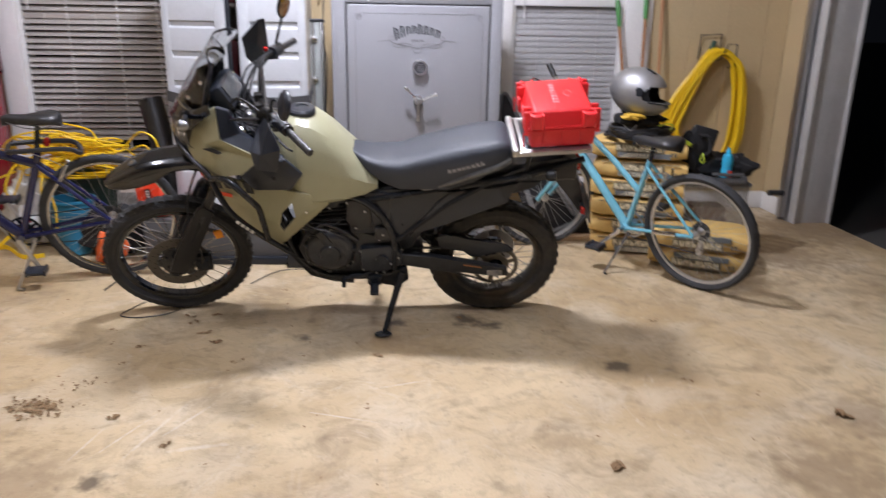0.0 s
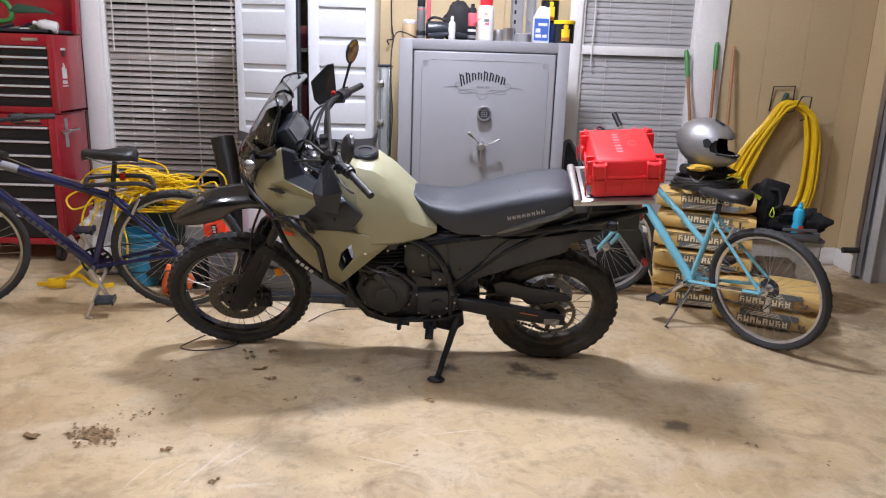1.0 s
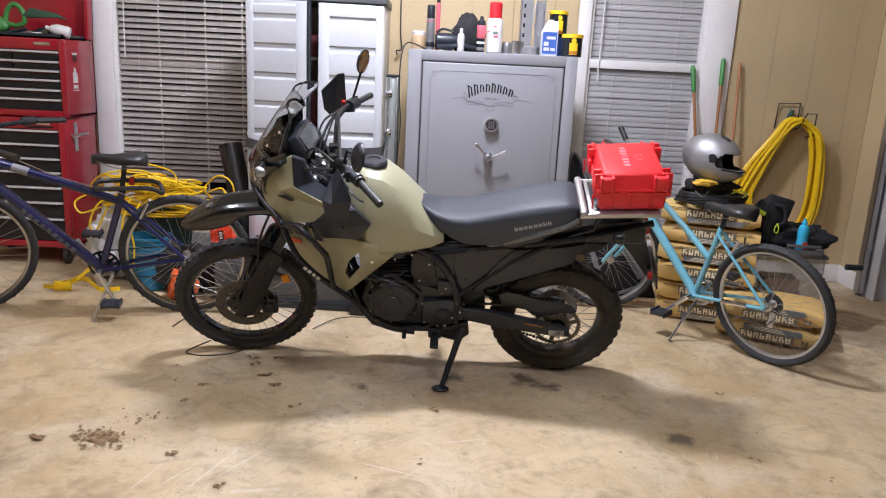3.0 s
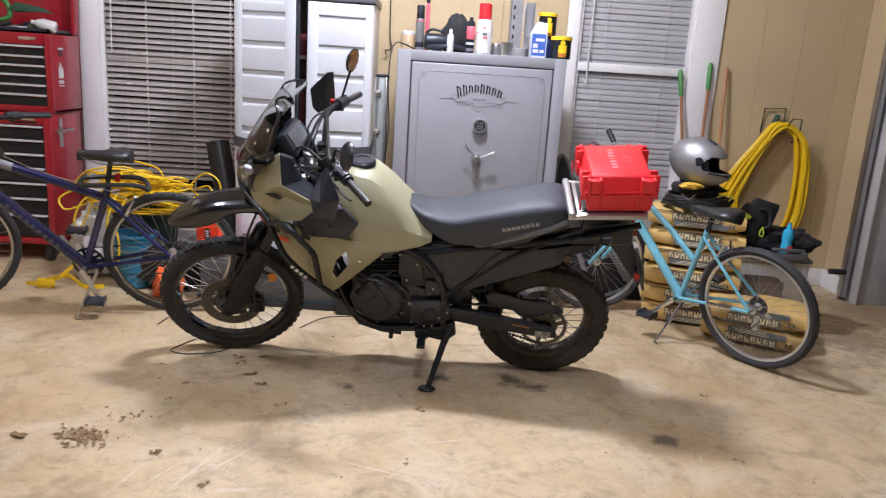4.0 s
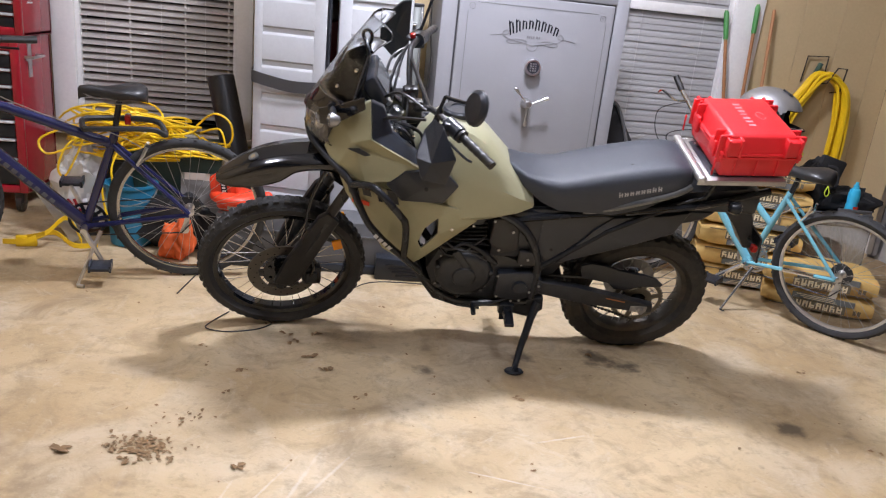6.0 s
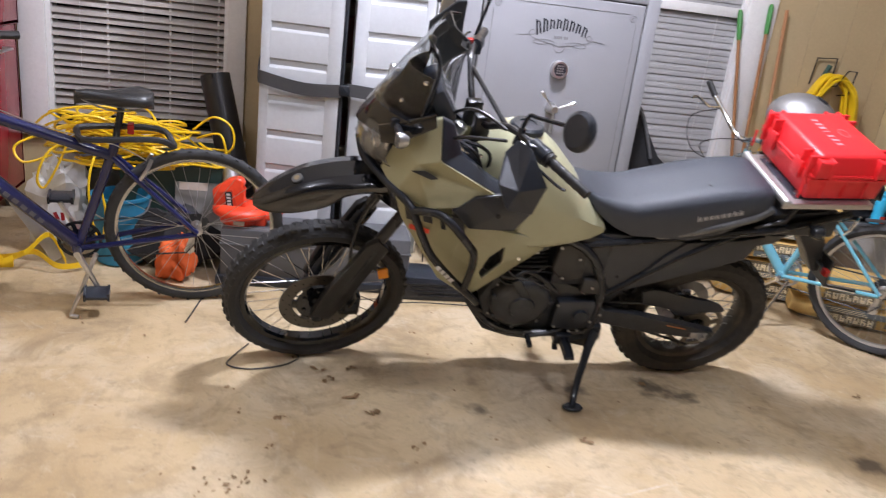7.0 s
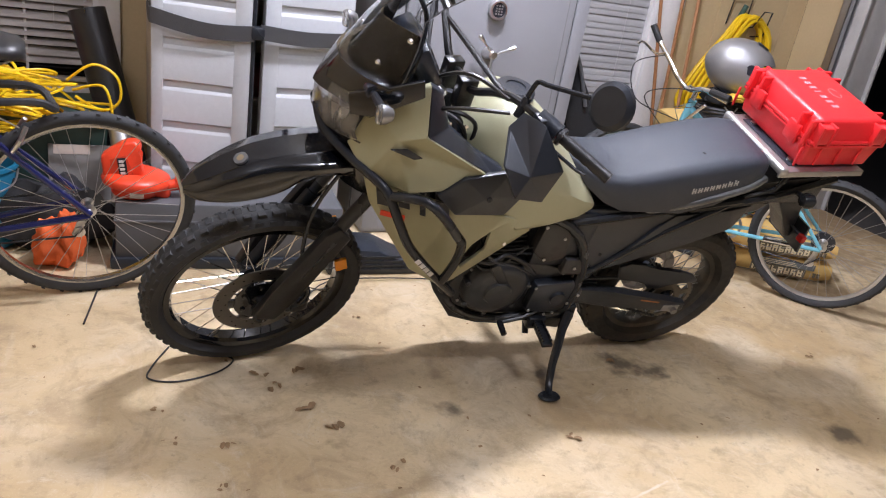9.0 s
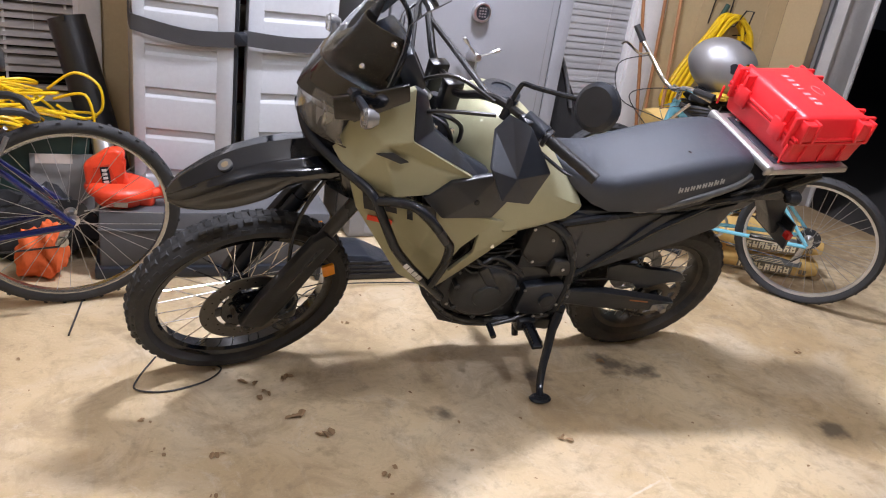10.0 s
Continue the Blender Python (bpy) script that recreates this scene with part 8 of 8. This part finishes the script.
def in_port(i, k):
    b = ((k + 0.5) / K * 360 + 180) % 360 - 180
    z = math.cos(math.pi * (i + 0.5) / N) * 0.138
    lim = 66 - 500 * max(0.0, z - 0.02)
    return abs(b) < lim and -0.034 < z < 0.050


for i in range(N + 1):
    for k in range(K):
        idx[i, k] = len(verts)
        verts.append(helmet_pt(i, k, 1.0))
for i in range(N):
    for k in range(K):
        if not in_port(i, k) and math.cos(math.pi * (i + 1) / N) > -0.93:
            faces.append((idx[i, k], idx[i, (k + 1) % K], idx[i + 1, (k + 1) % K], idx[i + 1, k]))
bm = bmesh.new()
vs = [bm.verts.new(v) for v in verts]
for f in faces:
    try:
        bm.faces.new([vs[q] for q in f])
    except ValueError:
        pass
bmesh.ops.remove_doubles(bm, verts=bm.verts[:], dist=0.0005)
bmesh.ops.delete(bm, geom=[v for v in bm.verts if not v.link_faces], context="VERTS")
bmesh.ops.smooth_vert(bm, verts=[v for v in bm.verts if v.is_boundary], factor=0.5, use_axis_x=True, use_axis_y=True, use_axis_z=True)
geo = bmesh.ops.extrude_face_region(bm, geom=bm.faces[:])
for g in geo["geom"]:
    if isinstance(g, bmesh.types.BMVert):
        g.co *= 0.95
part("shell", bm, SILVERGREY, hel, "silver painted shell", smooth=50)
part("lining", ([helmet_pt(i, k, 0.90) for i in range(N + 1) for k in range(K)], [(i * K + k, i * K + (k + 1) % K, (i + 1) * K + (k + 1) % K, (i + 1) * K + k) for i in range(N) for k in range(K) if not (abs(((k + 0.5) / K * 360 + 180) % 360 - 180) < 55 and -0.04 < math.cos(math.pi * (i + 0.5) / N) * 0.138 < 0.05)]), CLOTHBLK, hel, "black lining", smooth=60)
part("neck_trim", tube([helmet_pt(N - 4, k, 1.0) * 1.0 + Vector((0, 0, -0.004)) for k in range(0, K, 2)], 0.008, 6, closed=True), SATIN, hel)
part("port_gasket", tube([Vector((helmet_pt(8, k % K, 1.005).x, helmet_pt(8, k % K, 1.005).y, 0.052)) for k in range(-6, 7)], 0.005, 6), SATIN, hel)
part("chin_gasket", tube([helmet_pt(16, k % K, 1.01) + Vector((0, 0, 0.010)) for k in range(-8, 9)], 0.005, 6), SATIN, hel)
part("visor_pivot", merge(*[moved(lathe([(0.026, 0.0), (0.024, 0.004), (0.0, 0.005)], 16, "y"), Matrix.Translation((0.045, -0.121, 0.012)) @ Matrix.Rotation(math.pi, 4, "X"))]), SATIN, hel)
part("top_vent", moved(box(-0.03, 0.03, -0.012, 0.012, 0, 0.008, bevel=0.004), Matrix.Translation((0.06, -0.03, 0.124)) @ Matrix.Rotation(radians(22), 4, "Y")), SATIN, hel)

# tote, tray, bag and bottle
tote = thing("plastic_tote", "clear plastic tote with a dark lid, half full", "tote", pose(2.44, 4.58, 0, 0, 0, -8))
part("body", merge(*[q for q in (box(-0.21, 0.21, -0.155, -0.151, 0.0, 0.46), box(-0.21, 0.21, 0.151, 0.155, 0.0, 0.46), box(-0.21, -0.206, -0.15, 0.15, 0.0, 0.46), box(0.206, 0.21, -0.15, 0.15, 0.0, 0.46), box(-0.22, 0.22, -0.165, -0.152, 0.44, 0.465, bevel=0.003))]), CLEAR, tote)
part("contents", merge(lump(0, 0, 0.13, 0.17, 0.12, 0.15, 0.3, 3.3, 12), box(-0.12, 0.1, -0.12, 0.05, 0.2, 0.32, bevel=0.02)), surface("dim_contents", (0.30, 0.17, 0.12), 0.7, stain=0.4, stain_size=12), tote, "brown odds and ends inside")
part("lid", box(-0.225, 0.225, -0.17, 0.17, 0.465, 0.487, bevel=0.006), DARKGREY, tote)
shelf_ = thing("plastic_tray", "dark grey plastic tray lying on the tote", "tray", pose(2.50, 4.52, 0.487, 0, 0, -8))
part("tray", merge(box(-0.30, 0.10, -0.16, 0.16, 0.0, 0.02, bevel=0.005), box(-0.30, 0.10, -0.17, -0.15, 0.0, 0.045, bevel=0.008), box(0.08, 0.12, -0.13, -0.07, 0.005, 0.045, bevel=0.012), box(-0.12, 0.08, -0.175, -0.165, 0.055, 0.075, bevel=0.004)), DARKGREY, shelf_)
jk = thing("jacket_bundle", "black riding jacket bundled on the tray", "jacket", pose(2.38, 4.56, 0.508))
part("jacket_cloth", merge(lump(0.10, 0, 0.06, 0.20, 0.12, 0.085, 0.5, 7.0, 16), lump(-0.10, 0, 0.15, 0.11, 0.09, 0.13, 0.5, 3.0, 14), moved(box(-0.09, 0.07, -0.02, 0.02, 0.0, 0.17, bevel=0.012), Matrix.Translation((-0.06, -0.06, 0.15)) @ Matrix.Rotation(radians(14), 4, "Y"))), CLOTHBLK, jk, smooth=40)
part("lime_trim", moved(box(-0.05, 0.03, -0.006, 0.0, -0.01, 0.014, bevel=0.003), Matrix.Translation((-0.17, -0.105, 0.225)) @ Matrix.Rotation(radians(28), 4, "Y")), surface("lime_trim", (0.55, 0.70, 0.05), 0.5), jk, "lime green trim")
part("lime_loop", tube([(-0.055, -0.10, 0.16), (-0.05, -0.115, 0.12), (-0.06, -0.11, 0.10), (-0.075, -0.11, 0.12), (-0.055, -0.10, 0.16)], 0.0035, 6, smooth=3), bpy.data.materials["lime_trim"], jk)
part("strap_loop", tube([(-0.08, -0.085, 0.27), (-0.03, -0.10, 0.26), (-0.015, -0.11, 0.18), (-0.045, -0.10, 0.15)], 0.012, 8, smooth=4), CLOTHBLK, jk)
wbt = thing("water_bottle", "bright blue plastic bottle standing on the tray", "bottle", pose(2.47, 4.415, 0.512))
part("body", lathe([(0.030, 0.0), (0.033, 0.008), (0.033, 0.06), (0.029, 0.075), (0.033, 0.09), (0.033, 0.13), (0.026, 0.155), (0.014, 0.165), (0.0, 0.165)], 24), BOTTLE, wbt)
part("cap", lathe([(0.016, 0.160), (0.016, 0.18), (0.009, 0.185), (0.009, 0.20), (0.0, 0.20)], 16), BOTTLE, wbt)
part("label_band", moved(bar(0.004, 0.04, 0.03, 0.04, -0.0333, 0.001), Matrix.Identity(4)), ORANGE, wbt, "orange-red label print")

# folding chair standing behind the blue bicycle's front wheel
ch = thing("folding_chair", "folded camp chair with grey tube frame and black cloth", "chair", pose(0, 4.86, 0, -5, 0, 0))
GREYTUBE = surface("grey_tube_paint", (0.20, 0.205, 0.215), 0.4, 0.2)
part("cloth", slab([(1.10, 0.98), (1.15, 1.0), (1.21, 0.88), (1.30, 0.70), (1.47, 0.60), (1.62, 0.47), (1.70, 0.22), (1.77, 0.02), (1.49, 0.01), (1.32, 0.14), (1.18, 0.48), (1.12, 0.76)], 0.0, 0.06, bevel=0.018), CLOTHBLK, ch, "black cloth, folded and hanging")
part("cloth_flap", slab([(1.60, 0.46), (1.66, 0.44), (1.70, 0.20), (1.65, 0.16)], -0.02, 0.004, bevel=0.006), surface("grey_mesh_cloth", (0.16, 0.165, 0.17), 0.8, bump=0.2), ch, "grey mesh flap")
for x0, z0, x1, z1 in ((1.235, 0.50, 1.375, 0.13), (1.45, 0.45, 1.638, 0.168)):
    d = Vector((x1 - x0, 0, z1 - z0))
    part("frame_bar", moved(box(-0.018, 0.018, -0.014, 0.0, 0.0, d.length, bevel=0.005), Matrix.Translation((x0, -0.012, z0)) @ Vector((0, 0, 1)).rotation_difference(d.normalized()).to_matrix().to_4x4()), GREYTUBE, ch)
part("frame_tube", tube([(1.45, -0.03, 0.47), (1.55, -0.035, 0.32), (1.645, -0.03, 0.19), (1.64, -0.03, 0.13), (1.58, -0.03, 0.095), (1.46, -0.03, 0.05), (1.38, -0.03, 0.03)], 0.014, 8, smooth=4), GREYTUBE, ch)
part("frame_tube", tube([(1.12, -0.01, 0.04), (1.105, -0.012, 0.5), (1.10, -0.012, 0.90), (1.13, -0.014, 0.99), (1.19, -0.014, 0.90), (1.26, -0.014, 0.70)], 0.011, 8, smooth=4), DARKGREY, ch)
solid("floor_board", box(0, 0.95, -0.045, 0.045, 0.0, 0.035, bevel=0.004), WOOD, "grey weathered wooden board lying on the floor", "board", at=pose(1.12, 4.86, 0, 0, 0, -4))

# ---- wall hook, yellow hose-like cord, broom handles ----
hk = thing("wall_hook", "black wire hook rack screwed to the wall", "hook", pose(2.86, 5.655, 1.2))
part("bracket", merge(tube([(-0.10, 0, -0.02), (-0.10, -0.02, 0.16), (0.06, -0.02, 0.17), (0.07, 0, 0.0)], 0.005, 6), tube([(0.0, -0.01, -0.03), (0.02, -0.13, -0.01), (0.05, -0.17, 0.10), (0.12, -0.17, 0.10), (0.14, -0.12, -0.06), (0.14, -0.01, -0.08)], 0.005, 6)), SATIN, hk)
part("hook_grip", tube([(-0.03, -0.03, 0.02), (0.0, -0.04, 0.12)], 0.018, 10), surface("dark_green_rubber", (0.03, 0.07, 0.05), 0.5), hk)
hp = []
hr = random.Random(5)
for i in range(17):
    dx = hr.uniform(-0.05, 0.05)
    wl, wr = hr.uniform(0.20, 0.36), hr.uniform(0.08, 0.17)
    zb = hr.uniform(0.32, 0.50)
    yy = 5.60 - 0.012 * (i % 8)
    hp += [(2.87 + dx * 0.8, yy, 1.235 + 0.012 * (i % 3)), (2.80 + dx * 0.6 - wl * 0.22, yy - 0.01, 1.10), (2.74 + dx - wl * 0.50, yy, 0.84), (2.73 + dx - wl * 0.62, yy + 0.01, 0.60), (2.88 + dx, yy, zb - 0.08), (3.02 + dx + wr * 0.4, yy + 0.01, 0.50), (3.03 + dx * 0.8 + wr * 0.45, yy, 0.85), (2.99 + dx * 0.6 + wr * 0.3, yy - 0.01, 1.14)]
solid("extension_lead", tube(hp, 0.0118, 7, smooth=6), YELLOWC, "long yellow extension lead looped over the wall hook", "extension lead")


def pole(x0, y0, x1, z1, m, tip, label):
    t = thing("broom", label, "broom", pose(0, 0, 0), group="broom handles")
    part("handle", tube([(x0, y0, 0.06), (x1, BACK - 0.035, z1)], 0.0115, 10), m, t)
    if tip:
        a, b = Vector((x0, y0, 0.06)), Vector((x1, BACK - 0.035, z1))
        d = (b - a).normalized()
        part("handle_tip", merge(tube([b - d * 0.19, b - d * 0.02, b + d * 0.004], [0.0165, 0.018, 0.010], 10)), GREEN, t, "green plastic hand grip")
    part("head", box(x0 - 0.14, x0 + 0.14, y0 - 0.03, y0 + 0.03, 0.0, 0.07, bevel=0.01), m, t)


pole(2.26, 5.42, 2.075, 1.60, WOODRED, True, "slim broom with a green grip leaning on the window")
pole(2.28, 5.46, 2.295, 1.66, WOODRED, True, "slim broom with a green grip leaning on the casing")
pole(2.42, 5.45, 2.42, 1.64, surface("red_brown_wood", (0.40, 0.19, 0.085), 0.5, grain=0.15, stain=0.2), False, "plain wooden broom handle leaning on the wall")

# ---- floor litter ----
leaves = []
lr = random.Random(17)


def leaf(x, y, s):
    a, b = lr.uniform(0, 360), lr.uniform(-35, 35)
    w = s * lr.uniform(0.35, 0.7)
    c = lr.uniform(0.1, 0.5) * s
    v = [(-s, 0, 0.0), (-s * 0.4, w, c * 0.6), (s * 0.5, w * 0.8, c), (s, 0, c * 0.4), (s * 0.4, -w, c), (-s * 0.5, -w * 0.7, c * 0.5), (0, 0, 0.001)]
    f = [(0, 1, 6), (1, 2, 6), (2, 3, 6), (3, 4, 6), (4, 5, 6), (5, 0, 6)]
    return moved((v, f), pose(x, y, 0.003, b * 0.3, 0, a))


for i in range(190):
    leaves.append(leaf(-1.07 + lr.gauss(0, 0.05), 2.70 + lr.gauss(0, 0.035), lr.uniform(0.004, 0.013)))
for i in range(20):
    leaves.append(leaf(-0.98 + lr.gauss(0, 0.05), 2.88 + lr.gauss(0, 0.05), lr.uniform(0.004, 0.012)))
for x, y, s in ((-1.31, 2.69, 0.03), (-0.76, 2.61, 0.026), (-0.53, 2.40, 0.02), (0.67, 3.47, 0.02), (1.65, 3.39, 0.02), (-0.56, 3.60, 0.022), (-0.57, 3.38, 0.03), (-0.51, 3.27, 0.026), (-0.83, 3.26, 0.02), (0.25, 3.08, 0.02), (-0.98, 3.29, 0.012), (-0.87, 3.08, 0.014),
                (-0.25, 3.95, 0.012), (-0.68, 3.60, 0.02), (-0.64, 3.51, 0.018), (-1.02, 3.44, 0.014), (-0.38, 3.05, 0.018), (1.05, 2.15, 0.045), (2.05, 2.42, 0.05), (1.55, 2.75, 0.015), (-0.95, 2.05, 0.03), (-1.5, 2.3, 0.02), (0.2, 2.6, 0.012)):
    for k in range(3):
        leaves.append(leaf(x + lr.gauss(0, 0.012), y + lr.gauss(0, 0.012), s * lr.uniform(0.5, 0.9)))
for i in range(130):
    leaves.append(leaf(lr.uniform(-2.2, 2.6), lr.uniform(1.2, 4.2), lr.uniform(0.003, 0.010)))
solid("leaf_litter", merge(*leaves), LEAF, "dry brown leaves and crumbs scattered over the floor", "leaves", kind="stuff", smooth=False)
solid("floor_wire", merge(tube([(-0.96, 3.80, 0.004), (-1.02, 3.68, 0.004), (-1.03, 3.61, 0.006), (-0.94, 3.585, 0.004), (-0.82, 3.62, 0.004), (-0.76, 3.68, 0.006), (-0.78, 3.72, 0.004)], 0.003, 6, smooth=5)), CORDBLK, "thin black wire curled on the floor under the front wheel", "wire")
solid("floor_wire", tube([(-1.19, 4.25, 0.004), (-1.23, 3.99, 0.004)], 0.0035, 6), CORDBLK, "short straight black wire on the floor", "wire")
solid("floor_wire", tube([(-0.45, 4.05, 0.004), (-0.30, 4.22, 0.02), (0.0, 4.25, 0.012), (0.3, 4.22, 0.004)], 0.003, 6, smooth=5), CORDBLK, "thin black wire lying behind the motorcycle", "wire")
